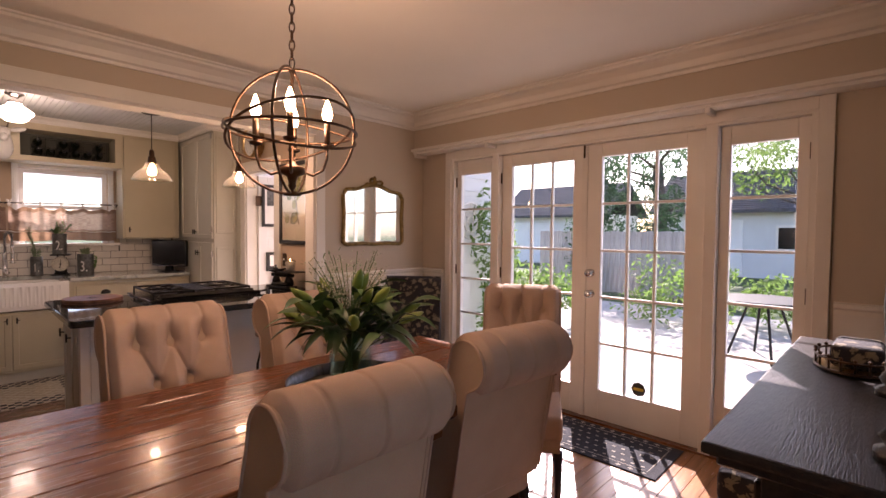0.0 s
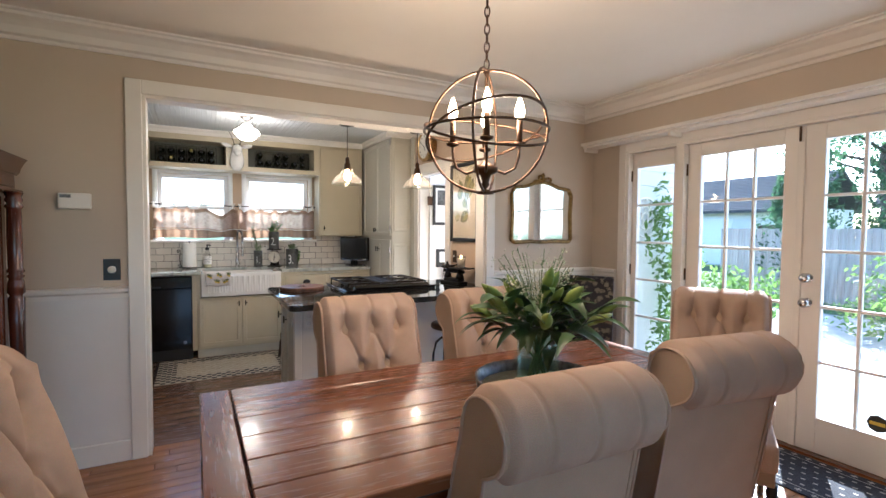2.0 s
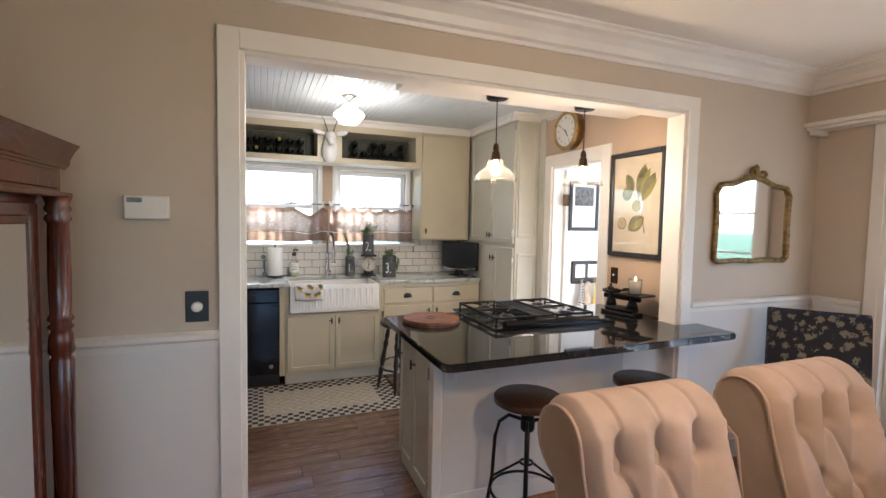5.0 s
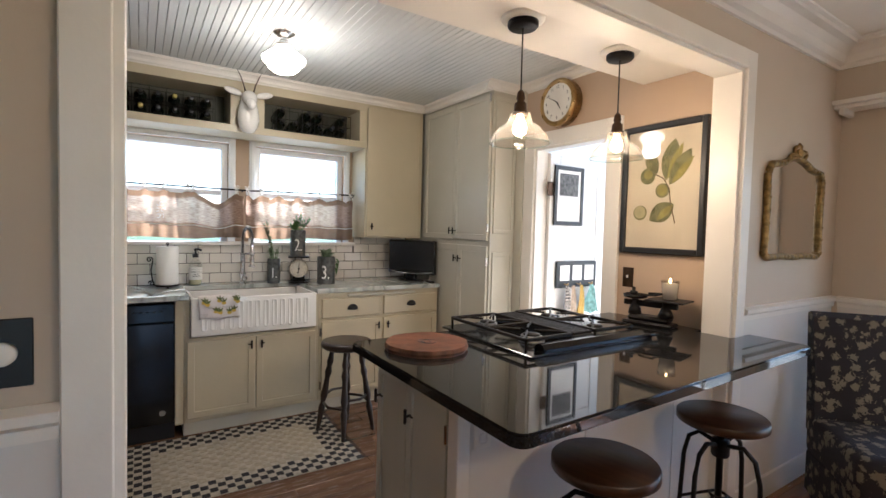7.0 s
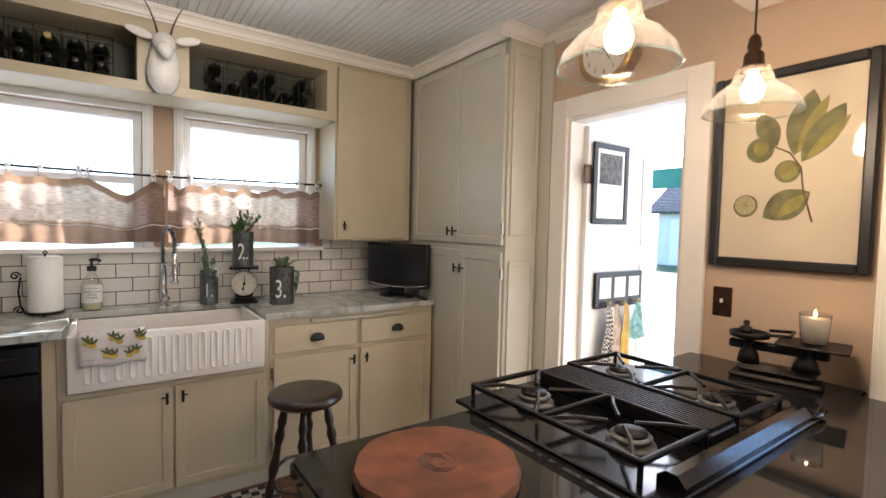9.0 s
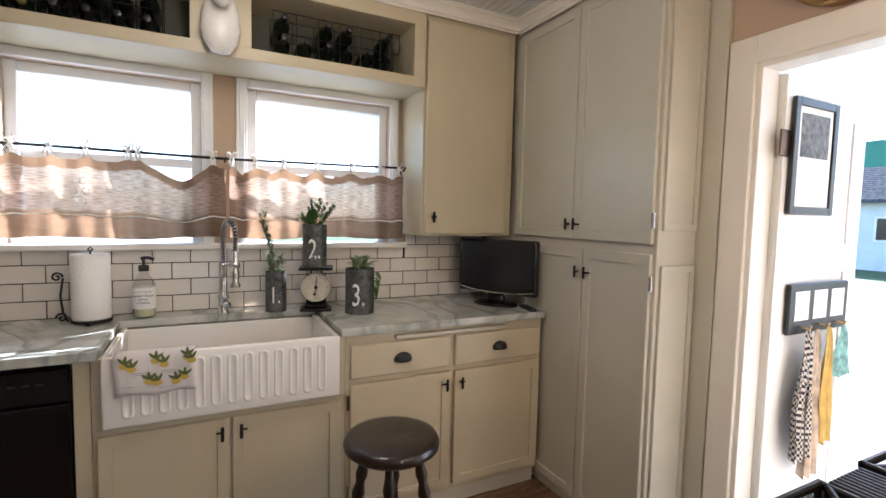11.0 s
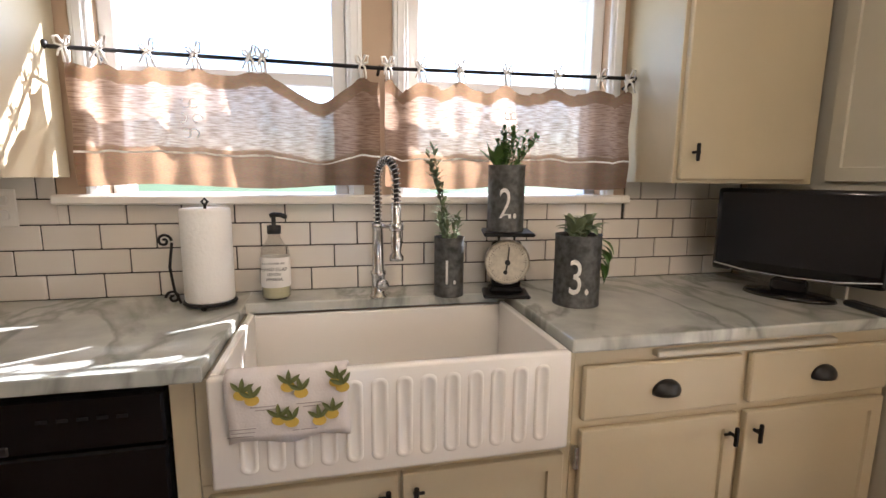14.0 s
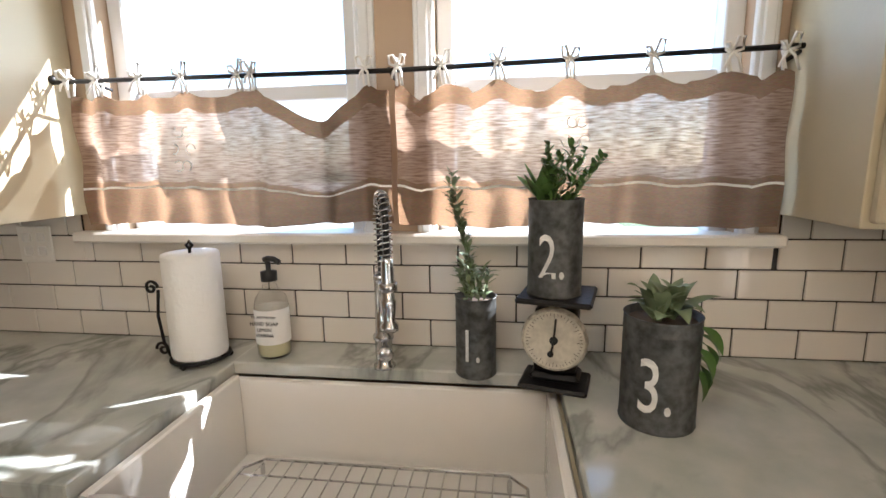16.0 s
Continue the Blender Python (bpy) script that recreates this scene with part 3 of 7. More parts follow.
# drawer unit
c = thing("drawer_base_cabinet", -6.66, 1.231, 0, 0, "sage painted base cabinet with two drawers and two doors", "cabinet")
part("body", box(-0.58, 0, 0.0, 1.03, 0.09, 0.885, 0.002), SAGE, c)
part("toe_kick", box(-0.56, -0.03, 0.0, 1.03, 0.0, 0.09), SAGE2, c)
part("pull_out_board", box(-0.5, 0.024, 0.22, 0.80, 0.855, 0.872, 0.004), SAGE2, c, "pull-out cutting board edge")
for _y, _w in ((0.02, 0.47), (0.52, 0.49)):
    d = part("drawer", moved(box(0, 0.02, 0, _w, 0, 0.145, 0.005), pose(0, _y, 0.70)), SAGE, c)
    _cup = bmesh.new()
    bmesh.ops.create_uvsphere(_cup, u_segments=16, v_segments=10, radius=0.042)
    for v in _cup.verts:
        v.co = Vector((max(0, v.co.x) * 0.62, v.co.y * 1.0, max(-0.012, v.co.z) * 0.75))
    part("cup_pull", moved(_cup, pose(0.021, _y + _w / 2, 0.765)), BLACKM, d, "black cup pull", True)
cab_door(c, 0.02, 0.12, 0.475, 0.555, 0.0, (0.45, 0.50))
cab_door(c, 0.52, 0.12, 0.49, 0.555, 0.0, (0.03, 0.50))
for _z in (0.2, 0.6):
    part("hinge", tube([(0.012, 0.012, _z - 0.03), (0.012, 0.012, _z + 0.03)], 0.008, 8), CHROME, c, "nickel butt hinge")
# dishwasher
c = thing("dishwasher", -6.66, -0.29, 0, 0, "glossy black built-in dishwasher beside the sink", "dishwasher")
part("body", box(-0.57, -0.02, 0.0, 0.60, 0.1, 0.875), BLACKM, c)
part("door_panel", box(-0.02, 0.018, 0.004, 0.596, 0.12, 0.755, 0.006), BLACKP, c)
part("control_panel", box(-0.02, 0.02, 0.004, 0.596, 0.76, 0.875, 0.006), BLACKP, c)
part("kick_plate", box(-0.06, -0.04, 0.0, 0.60, 0.0, 0.11), BLACKM, c)
part("handle_groove", box(0.018, 0.024, 0.05, 0.32, 0.765, 0.785, 0.003), BLACKM, c)
for _k in range(5):
    part("button_mark", box(0.0205, 0.0215, 0.37 + _k * 0.035, 0.39 + _k * 0.035, 0.825, 0.832), BLACKM, c)
part("badge", moved(lathe([(0.018, 0), (0.018, 0.003)], 16), pose(0.018, 0.53, 0.19, 0, 90)), CHROME, c, "round pale badge")
part("side_filler", box(-0.57, 0.0, 0.602, 0.648, 0.09, 0.885), SAGE, c)
# left run beyond the dishwasher
c = thing("corner_base_cabinet", -6.66, -1.29, 0, 0, "sage painted base cabinet beside the dishwasher", "cabinet")
part("body", box(-0.58, 0, 0.0, 0.995, 0.0, 0.885, 0.002), SAGE, c)
cab_door(c, 0.05, 0.12, 0.44, 0.72, 0.0, (0.4, 0.6))
cab_door(c, 0.51, 0.12, 0.44, 0.72, 0.0, (0.03, 0.6))

# marble worktop with an overhang and a cut-out for the sink
MARBLE = mat("grey_veined_marble", (0.54, 0.545, 0.51), 0.14, var=0.05, scale=9, bump=0.0, coat=0.2, color2=(0.40, 0.425, 0.39))
_N, _L = MARBLE.node_tree.nodes, MARBLE.node_tree.links
_pb = _N["Principled BSDF"]
_tc = _N.new("ShaderNodeTexCoord")
_mpv = _N.new("ShaderNodeMapping")
_mpv.inputs["Rotation"].default_value = (0, 0, radians(38))
_mpv.inputs["Scale"].default_value = (1.0, 2.2, 1.0)
_wn = _N.new("ShaderNodeTexNoise")
_wn.inputs["Scale"].default_value, _wn.inputs["Detail"].default_value, _wn.inputs["Distortion"].default_value = 1.25, 6, 0.8
_L.new(_tc.outputs["Object"], _mpv.inputs[0])
_L.new(_mpv.outputs[0], _wn.inputs["Vector"])
_rp = _N.new("ShaderNodeValToRGB")
_rp.color_ramp.elements[0].position, _rp.color_ramp.elements[0].color = 0.455, (1, 1, 1, 1)
_rp.color_ramp.elements[1].position, _rp.color_ramp.elements[1].color = 0.53, (1, 1, 1, 1)
_e = _rp.color_ramp.elements.new(0.5)
_e.color = (0.33, 0.36, 0.34, 1)
_L.new(_wn.outputs["Fac"], _rp.inputs[0])
_mm = _N.new("ShaderNodeMix")
_mm.data_type, _mm.blend_type = "RGBA", "MULTIPLY"
_mm.inputs[0].default_value = 0.62
_L.new(_pb.inputs["Base Color"].links[0].from_socket, _mm.inputs[6])
_L.new(_rp.outputs[0], _mm.inputs[7])
_L.new(_mm.outputs[2], _pb.inputs["Base Color"])
_b = box(WX + 0.002, -6.625, -1.3, 0.385, 0.89, CTZ, 0.006, seg=2)
box(WX + 0.002, -6.625, 1.206, 2.262, 0.89, CTZ, 0.006, _b, 2)
box(WX + 0.002, -7.105, 0.380, 1.211, 0.8902, CTZ - 0.0004, 0.004, _b)
tagged(link("marble_worktop", _b, MARBLE), "white marble worktop with grey-green veins along the window", "worktop")

# farmhouse sink
s = thing("farmhouse_sink", -6.61, 0.394, 0, 0, "white fireclay apron sink with fluted front", "sink")
_w, _t = 0.803, 0.024
_b = box(-0.026, 0.0, 0, _w, 0.655, 0.903, 0.008, seg=2)
part("apron", _b, CERAMIC, s, "", True)
part("basin_wall", box(-0.49, -0.47, 0.0, _w, 0.67, 0.890, 0.003), CERAMIC, s)
part("basin_wall", box(-0.47, -0.024, 0.0, 0.02, 0.67, 0.903, 0.004), CERAMIC, s)
part("basin_wall", box(-0.47, -0.024, _w - 0.02, _w, 0.67, 0.903, 0.004), CERAMIC, s)
part("basin_floor", box(-0.47, -0.024, 0.02, _w - 0.02, 0.66, 0.68), CERAMIC, s)
for _k in range(13):
    _y = 0.075 + _k * 0.0545
    _fl = bmesh.new()
    pts = [(_y + 0.0145 * math.cos(a), 0.858 + 0.0145 * math.sin(a)) for a in np.linspace(0, math.pi, 7)] + [(_y - 0.0145 * math.cos(a), 0.705 - 0.0145 * math.sin(a)) for a in np.linspace(0, math.pi, 7)]
    ring = [(p[0] + (p[0] - _y) * 0.30, p[1] + (0.005 if p[1] > 0.78 else -0.006)) for p in pts]
    vo = [_fl.verts.new((0.0005, *p)) for p in ring]
    vi = [_fl.verts.new((0.0045, *p)) for p in pts]
    vc = [_fl.verts.new((0.0012, _y + (p[0] - _y) * 0.72, p[1] - (0.004 if p[1] > 0.78 else -0.004))) for p in pts]
    for j in range(14):
        _fl.faces.new((vo[j], vo[(j + 1) % 14], vi[(j + 1) % 14], vi[j]))
        _fl.faces.new((vi[j], vi[(j + 1) % 14], vc[(j + 1) % 14], vc[j]))
    _fl.faces.new(vc)
    bmesh.ops.recalc_face_normals(_fl, faces=_fl.faces[:])
    part("flute", _fl, CERAMIC, s, "", True)
part("drain", moved(lathe([(0.045, 0), (0.05, 0.004), (0.03, 0.006)], 20), pose(-0.25, 0.40, 0.68)), CHROME, s, "", True)
# wire grid in the sink
_b = tube([(-0.42, 0.10, 0.705), (-0.42, 0.70, 0.705), (-0.38, 0.74, 0.705), (-0.09, 0.74, 0.705), (-0.05, 0.70, 0.705), (-0.05, 0.10, 0.705), (-0.09, 0.06, 0.705), (-0.38, 0.06, 0.705)], 0.004, 6, closed=True)
for _k in range(17):
    tube([(-0.415, 0.10 + _k * 0.0375, 0.708), (-0.055, 0.10 + _k * 0.0375, 0.708)], 0.002, 5, _b)
for _k in range(4):
    tube([(-0.36 + _k * 0.09, 0.065, 0.704), (-0.36 + _k * 0.09, 0.735, 0.704)], 0.0025, 5, _b)
for _x, _y in ((-0.40, 0.1), (-0.40, 0.7), (-0.07, 0.1), (-0.07, 0.7)):
    tube([(_x, _y, 0.68), (_x, _y, 0.706)], 0.006, 6, _b)
_g = tagged(link("sink_grid", _b, CHROME), "stainless wire grid lying in the sink", "sink grid")
_g.location = (-6.61, 0.394, 0)

# wall cabinets over the windows and beside them
UX = -6.945
c = thing("wall_cabinet", UX, 1.708, 1.295, 0, "sage painted one-door wall cabinet beside the window", "cabinet")
part("body", box(-0.315, -0.02, 0.0, 0.55, 0.0, 1.15, 0.002), SAGE, c)
cab_door(c, 0.012, 0.012, 0.49, 1.07, -0.02, (0.04, 0.085), shake=False)
c = thing("wall_cabinet", UX, -1.2, 1.295, 0, "sage painted wall cabinet beside the window", "cabinet")
part("body", box(-0.315, -0.02, 0.0, 1.09, 0.0, 1.15, 0.002), SAGE, c)
cab_door(c, 0.52, 0.012, 0.54, 1.07, -0.02, (0.49, 0.085), shake=False)
cab_door(c, 0.0, 0.012, 0.51, 1.07, -0.02, (0.05, 0.085), shake=False)
c = thing("wine_cabinet", UX, -0.11, 2.04, 0, "sage painted cabinet with two wine niches over the windows", "cabinet")
part("bottom_rail", box(-0.315, 0.0, 0.0, 1.816, 0.0, 0.05, 0.002), SAGE, c)
part("top_rail", box(-0.315, 0.0, 0.0, 1.816, 0.30, 0.405, 0.002), SAGE, c)
for _y0, _y1 in ((0.0, 0.03), (0.775, 1.005), (1.755, 1.816)):
    part("divider", box(-0.315, 0.0, _y0, _y1, 0.0502, 0.2998), SAGE, c)
# niche back coloured much darker than the sage round it
part("niche_back", box(-0.313, -0.29, 0.02, 1.80, 0.045, 0.305), mat("dark_niche_olive", (0.10, 0.10, 0.075), 0.6), c, "dark back of the wine niches")
# pantry
c = thing("pantry_cabinet", -6.945, 2.27, 0, 0, "tall pale sage pantry cabinet with four doors", "cabinet")
part("body", box(-0.31, 0.94, 0.02, 0.265, 0.0, 2.44, 0.002), SAGE2, c)
part("filler_strip", box(0.94, 1.03, 0.245, 0.268, 0.0, 2.42, 0.002), SAGE2, c)
for _x0, _x1, _z0, _z1, _px, _pz in ((0.015, 0.478, 1.305, 2.385, 0.44, 0.07), (0.482, 0.925, 1.305, 2.385, 0.025, 0.07), (0.09, 0.555, 0.06, 1.265, 0.44, 1.095), (0.559, 0.925, 0.06, 1.265, 0.03, 1.095)):
    _sh = shaker(_x1 - _x0, _z1 - _z0, rail=0.06)
    d = part("door", moved(_sh, pose(_x0, 0.02, _z0, 0, 0, -90)), SAGE2, c)
    part("handle", moved(latch(-1 if _px > 0.2 else 1), pose(_x0 + _px, 0.0, _z0 + _pz, 0, 0, -90)), IRON, d, "small black iron latch")
for _z in (0.2, 1.15, 1.4, 2.35):
    part("hinge", tube([(0.933, -0.002, _z - 0.03), (0.933, -0.002, _z + 0.03)], 0.008, 8), CHROME, c, "nickel butt hinge")
_b = bmesh.new()
for _z0, _z1 in ((0.06, 1.22), (1.36, 2.36)):
    add(_b, shaker(0.2, _z1 - _z0, 0.012, 0.035, 0.006), pose(0.94, 0.04, _z0))
part("end_panel", _b, SAGE2, c)

# ---- island ----
IZ = 0.905
isl = thing("island_cabinet", -4.46, 0.95, 0, 0, "white panelled island with sage end doors", "kitchen island")
part("body", box(-0.60, -0.012, 0.02, 1.585, 0.0, 0.865), SAGE2, isl)
_bp = part("front_panel", box(-0.012, -0.004, 0.02, 1.585, 0.0, 0.865), TRIM, isl, "smooth white front panel in three boards")
for _y0, _y1 in ((0.052, 0.60), (0.603, 1.19), (1.193, 1.53)):
    part("board", box(-0.0045, 0.0, _y0, _y1, 0.02, 0.865, 0.0015), WAIN, _bp)
part("corner_post", box(-0.05, 0.006, 0.0, 0.05, 0.0, 0.865, 0.003), TRIM, isl)
part("baseboard", box(0.0, 0.012, 0.05, 1.5, 0.0, 0.1, 0.003), TRIM, isl)
for _x0, _x1 in ((-0.575, -0.33), (-0.325, -0.06)):
    _sh = shaker(_x1 - _x0, 0.74, rail=0.045)
    d = part("door", moved(_sh, pose(_x0, 0.02, 0.08, 0, 0, -90)), SAGE2, isl)
    part("handle", moved(latch(1), pose(_x0 + 0.03, 0.0, 0.70, 0, 0, -90)), IRON, d, "small black iron latch")
for _z in (0.15, 0.72):
    part("hinge", tube([(-0.058, -0.001, _z - 0.03), (-0.058, -0.001, _z + 0.03)], 0.007, 8), CHROME, isl, "nickel hinge")
part("outlet_plate", box(0.006, 0.011, 0.06, 0.13, 0.68, 0.80, 0.003), TRIM, isl)
for _z in (0.715, 0.765):
    part("outlet_socket", box(0.011, 0.014, 0.08, 0.11, _z - 0.017, _z + 0.017, 0.006), WAIN, isl)
_poly = [(-5.115, KY - 0.004), (-5.115, 0.88), (-5.09, 0.858)]
_poly += [(-4.12 + 0.045 * math.sin(a), 0.90 - 0.045 * math.cos(a)) for a in np.linspace(0, math.pi / 2, 7)]
_poly += [(-4.12, 2.61), (-4.13, 2.635), (-4.155, 2.645), (PX + 0.012, 2.64), (PX + 0.012, OY1 - 0.022), (PXB - 0.03, OY1 - 0.022), (PXB - 0.03, KY - 0.004)]
_b = extrude(_poly, "z", IZ - 0.038, IZ)
bmesh.ops.bevel(_b, geom=[e for e in _b.edges if abs(e.verts[0].co.z - e.verts[1].co.z) < 1e-5], offset=0.006, segments=2, affect="EDGES")
tagged(link("island_worktop", _b, GRANITE), "polished black granite worktop on the island", "worktop")

# ---- dining table ----
TX, TY, TTOP = 0.458, 0.998, 0.78
tb = thing("dining_table", -2.545, 1.347, 0, 0, "red-brown plank dining table with breadboard ends", "table")
for _k in range(6):
    _x0 = -TX + _k * 2 * TX / 6
    part("plank", box(_x0 + 0.0016, _x0 + TX / 3 - 0.0016, -TY + 0.105, TY - 0.105, TTOP - 0.038, TTOP, 0.003), TABLEW, tb)
for _s in (-1, 1):
    part("breadboard_end", box(-TX, TX, min(_s * (TY - 0.10), _s * TY), max(_s * (TY - 0.10), _s * TY), TTOP - 0.0385, TTOP + 0.0002, 0.004), TABLEX, tb)
part("top_backing", box(-TX + 0.015, TX - 0.015, -TY + 0.02, TY - 0.02, TTOP - 0.048, TTOP - 0.0365), GAP, tb)
for _y0, _y1 in ((-0.88, -0.85), (0.85, 0.88)):
    part("apron", box(-TX + 0.08, TX - 0.08, _y0, _y1, 0.64, TTOP - 0.048), TABLEX, tb)
for _x0, _x1 in ((-TX + 0.08, -TX + 0.11), (TX - 0.11, TX - 0.08)):
    part("apron", box(_x0, _x1, -0.85, 0.85, 0.64, TTOP - 0.048), TABLEW, tb)
for _x in (-0.34, 0.34):
    for _y in (-0.84, 0.84):
        part("leg", moved(lathe([(0.05, 0), (0.035, 0.04), (0.045, 0.1), (0.03, 0.16), (0.055, 0.3), (0.06, 0.42), (0.035, 0.54), (0.055, 0.56), (0.055, TTOP - 0.048)], 16), pose(_x, _y, 0)), MAHOG, tb, "", True)


# ---- upholstered dining chair: faces +y, origin on the floor under its middle ----
def tufted_chair(label):
    c = thing("dining_chair", 0, 0, 0, 0, label, "chair", "tufted chairs round the dining table")
    W, T = 0.455, 0.10
    nx, nz = 84, 84
    # outline of the back in side view: front line, then the roll to the rear
    def spine(s):
        """Front surface (y, z) and its normal at s from 0 (seat) to 1 (rear of the roll)."""
        if s < 0.74:
            u = s / 0.74
            return (-0.17 - 0.10 * u - 0.03 * u * u, 0.47 + 0.47 * u), (0.97, 0.24)
        a = (s - 0.74) / 0.26 * math.radians(235) + math.radians(12)
        cy, cz, r = -0.368, 0.958, 0.068
        return (cy + r * math.cos(a), cz + r * math.sin(a)), (math.cos(a), math.sin(a))
    buttons = []
    for row in range(3):
        for col in range(3 if row % 2 == 0 else 2):
            buttons.append((-0.125 + 0.125 * col + (0 if row % 2 == 0 else 0.0625), 0.222 + row * 0.244))
    bm = bmesh.new()
    grid = []
    for j in range(nz + 1):
        s = j / nz
        (y, z), nrm = spine(s)
        line = []
        for i in range(nx + 1):
            x = -W / 2 + W * i / nx
            edge = min(1.0, (W / 2 - abs(x)) / 0.03)
            puff = 0.016 * math.sqrt(max(0, edge))
            if s < 0.755:
                d = 9.0
                fold = fold2 = 9.0
                for bx, bs in buttons:
                    dx, dz = x - bx, (s - bs) * 0.65
                    d = min(d, math.hypot(dx, dz))
                for (bx, bs) in buttons:
                    for (cx, cs) in buttons:
                        if 0.01 < abs(cs - bs) < 0.26 and abs(cx - bx) < 0.08:
                            ax, az, ex, ez = bx, bs * 0.65, cx, cs * 0.65
                            t = max(0, min(1, ((x - ax) * (ex - ax) + (s * 0.65 - az) * (ez - az)) / ((ex - ax) ** 2 + (ez - az) ** 2)))
                            gap = math.hypot(x - ax - t * (ex - ax), s * 0.65 - az - t * (ez - az))
                            if (cx - bx) * (cs - bs) > 0:
                                fold = min(fold, gap)
                            else:
                                fold2 = min(fold2, gap)
                fold = min(fold, min(math.hypot(x - bx, min(0, s - bs) * 0.65) for bx, bs in buttons if bs > 0.5) if s > 0.62 else 9.0)
                belly = 1 - math.exp(-(min(fold, fold2, d) / 0.045) ** 2)
                puff += 0.014 + 0.030 * belly - 0.046 * math.exp(-(d / 0.021) ** 2) - 0.016 * math.exp(-(fold / 0.0055) ** 2) - 0.006 * math.exp(-(fold2 / 0.012) ** 2)
            else:
                k = min(abs(x - q) for q in (-0.125, 0.0, 0.125))
                puff += 0.028 - 0.008 * math.exp(-(k / 0.006) ** 2)
            puff *= max(0.0, edge) ** 0.5
            line.append(bm.verts.new((x, y + nrm[0] * puff, z + nrm[1] * puff)))
        grid.append(line)
    for j in range(nz):
        for i in range(nx):
            bm.faces.new((grid[j][i], grid[j][i + 1], grid[j + 1][i + 1], grid[j + 1][i]))
    bmesh.ops.recalc_face_normals(bm, faces=bm.faces[:])
    part("backrest", bm, LINEN, c, "button-tufted beige linen backrest with rolled top", True)
    # body of the back: rear panel and sides
    side = [(-0.165, 0.40)] + [spine(q)[0] for q in np.linspace(0.02, 0.74, 8)] + [(-0.372 + 0.066 * math.cos(a), 0.958 + 0.066 * math.sin(a)) for a in np.linspace(0.2, math.radians(240), 10)] + [(-0.375, 0.86), (-0.335, 0.62), (-0.30, 0.40)]
    part("back_panel", extrude(side, "x", -W / 2 + 0.004, W / 2 - 0.004), LINEN2, c, "plain oatmeal linen rear of the backrest")
    for bx, bs in buttons:
        (y, z), nrm = spine(bs)
        part("tuft_button", moved(lathe([(0.011, 0), (0.010, 0.004), (0.005, 0.007), (0.001, 0.0075)], 12), Matrix.Translation((bx, y - 0.008 * nrm[0], z - 0.008 * nrm[1])) @ Vector((0, nrm[0], nrm[1])).to_track_quat("Z", "Y").to_matrix().to_4x4()), LINEN, c, "", True)
    side2 = [(-0.15, 0.42)] + [(spine(q)[0][0] + 0.018, spine(q)[0][1]) for q in np.linspace(0.02, 0.70, 7)] + [(-0.372 + 0.088 * math.cos(a), 0.958 + 0.088 * math.sin(a)) for a in np.linspace(0.1, math.radians(245), 14)] + [(-0.378, 0.86), (-0.338, 0.62), (-0.303, 0.42)]
    for sgn in (-1, 1):
        part("side_panel", extrude(side2, "x", *sorted((sgn * (W / 2 - 0.014), sgn * (W / 2 + 0.001)))), LINEN2, c)
        pip = [(sgn * (W / 2 + 0.001), p[0], p[1]) for p in side2[1:]]
        part("piping", tube(pip, 0.005, 6), LINEN, c, "", True)
    part("seat", box(-W / 2, W / 2, -0.27, 0.27, 0.36, 0.485, 0.025, seg=3), LINEN, c, "padded beige linen seat", True)
    part("seat_frame", box(-W / 2 + 0.01, W / 2 - 0.01, -0.26, 0.26, 0.30, 0.37, 0.004), LINEN2, c)
    for sx in (-1, 1):
        part("leg", moved(lathe([(0.013, 0), (0.016, 0.05), (0.022, 0.3)], 10), pose(sx * 0.21, 0.22, 0)), LEGW, c, "", True)
        part("leg", tube([(sx * 0.21, -0.31, 0.0), (sx * 0.21, -0.25, 0.18), (sx * 0.21, -0.24, 0.31)], 0.015, 8, taper=1.5), LEGW, c, "", True)
    return c


ch = tufted_chair("beige linen tufted dining chair with rolled back")
ch.matrix_world = pose(-2.885, 1.067, 0, 0, 0, -90)
copy_thing(ch, pose(-2.90, 1.73, 0, 0, 0, -90))
copy_thing(ch, pose(-2.315, 1.15, 0, 0, 0, 89) @ Matrix.Diagonal((1.08, 1, 0.972, 1)))
copy_thing(ch, pose(-2.385, 1.945, 0, 0, 0, 83) @ Matrix.Diagonal((1.06, 1, 0.972, 1)))
copy_thing(ch, pose(-2.47, 2.60, 0, 0, 0, -148))
copy_thing(ch, pose(-2.54, 0.17, 0, 0, 0, -8))


# ---- chandelier ----
CHX, CHY, CHZ = -2.53, 1.275, 1.738
ARM0 = -31.5
cl = thing("chandelier", CHX, CHY, CHZ, 46, "aged bronze orb chandelier with four lit candle bulbs", "chandelier")
R = 0.217


def ring(r, rot, z=0.0, t=0.0048):
    pts = [Vector(p) for p in circle(r, 48)]
    b = tube([rot @ p + Vector((0, 0, z)) for p in pts], t, 8, closed=True)
    return b


for rx, rz in ((90, 0), (90, 90)):
    part("orb_ring", ring(R, Euler((radians(rx), 0, radians(rz))).to_matrix()), BRONZE, cl, "", True)
part("orb_ring", ring(R + 0.006, Matrix.Identity(3), 0.0), BRONZE, cl, "", True)
part("orb_ring", ring(R + 0.004, Euler((radians(18), radians(12), 0)).to_matrix()), BRONZE, cl, "", True)
part("orb_ring", ring(R + 0.002, Euler((radians(-13), radians(-17), 0)).to_matrix()), BRONZE, cl, "", True)
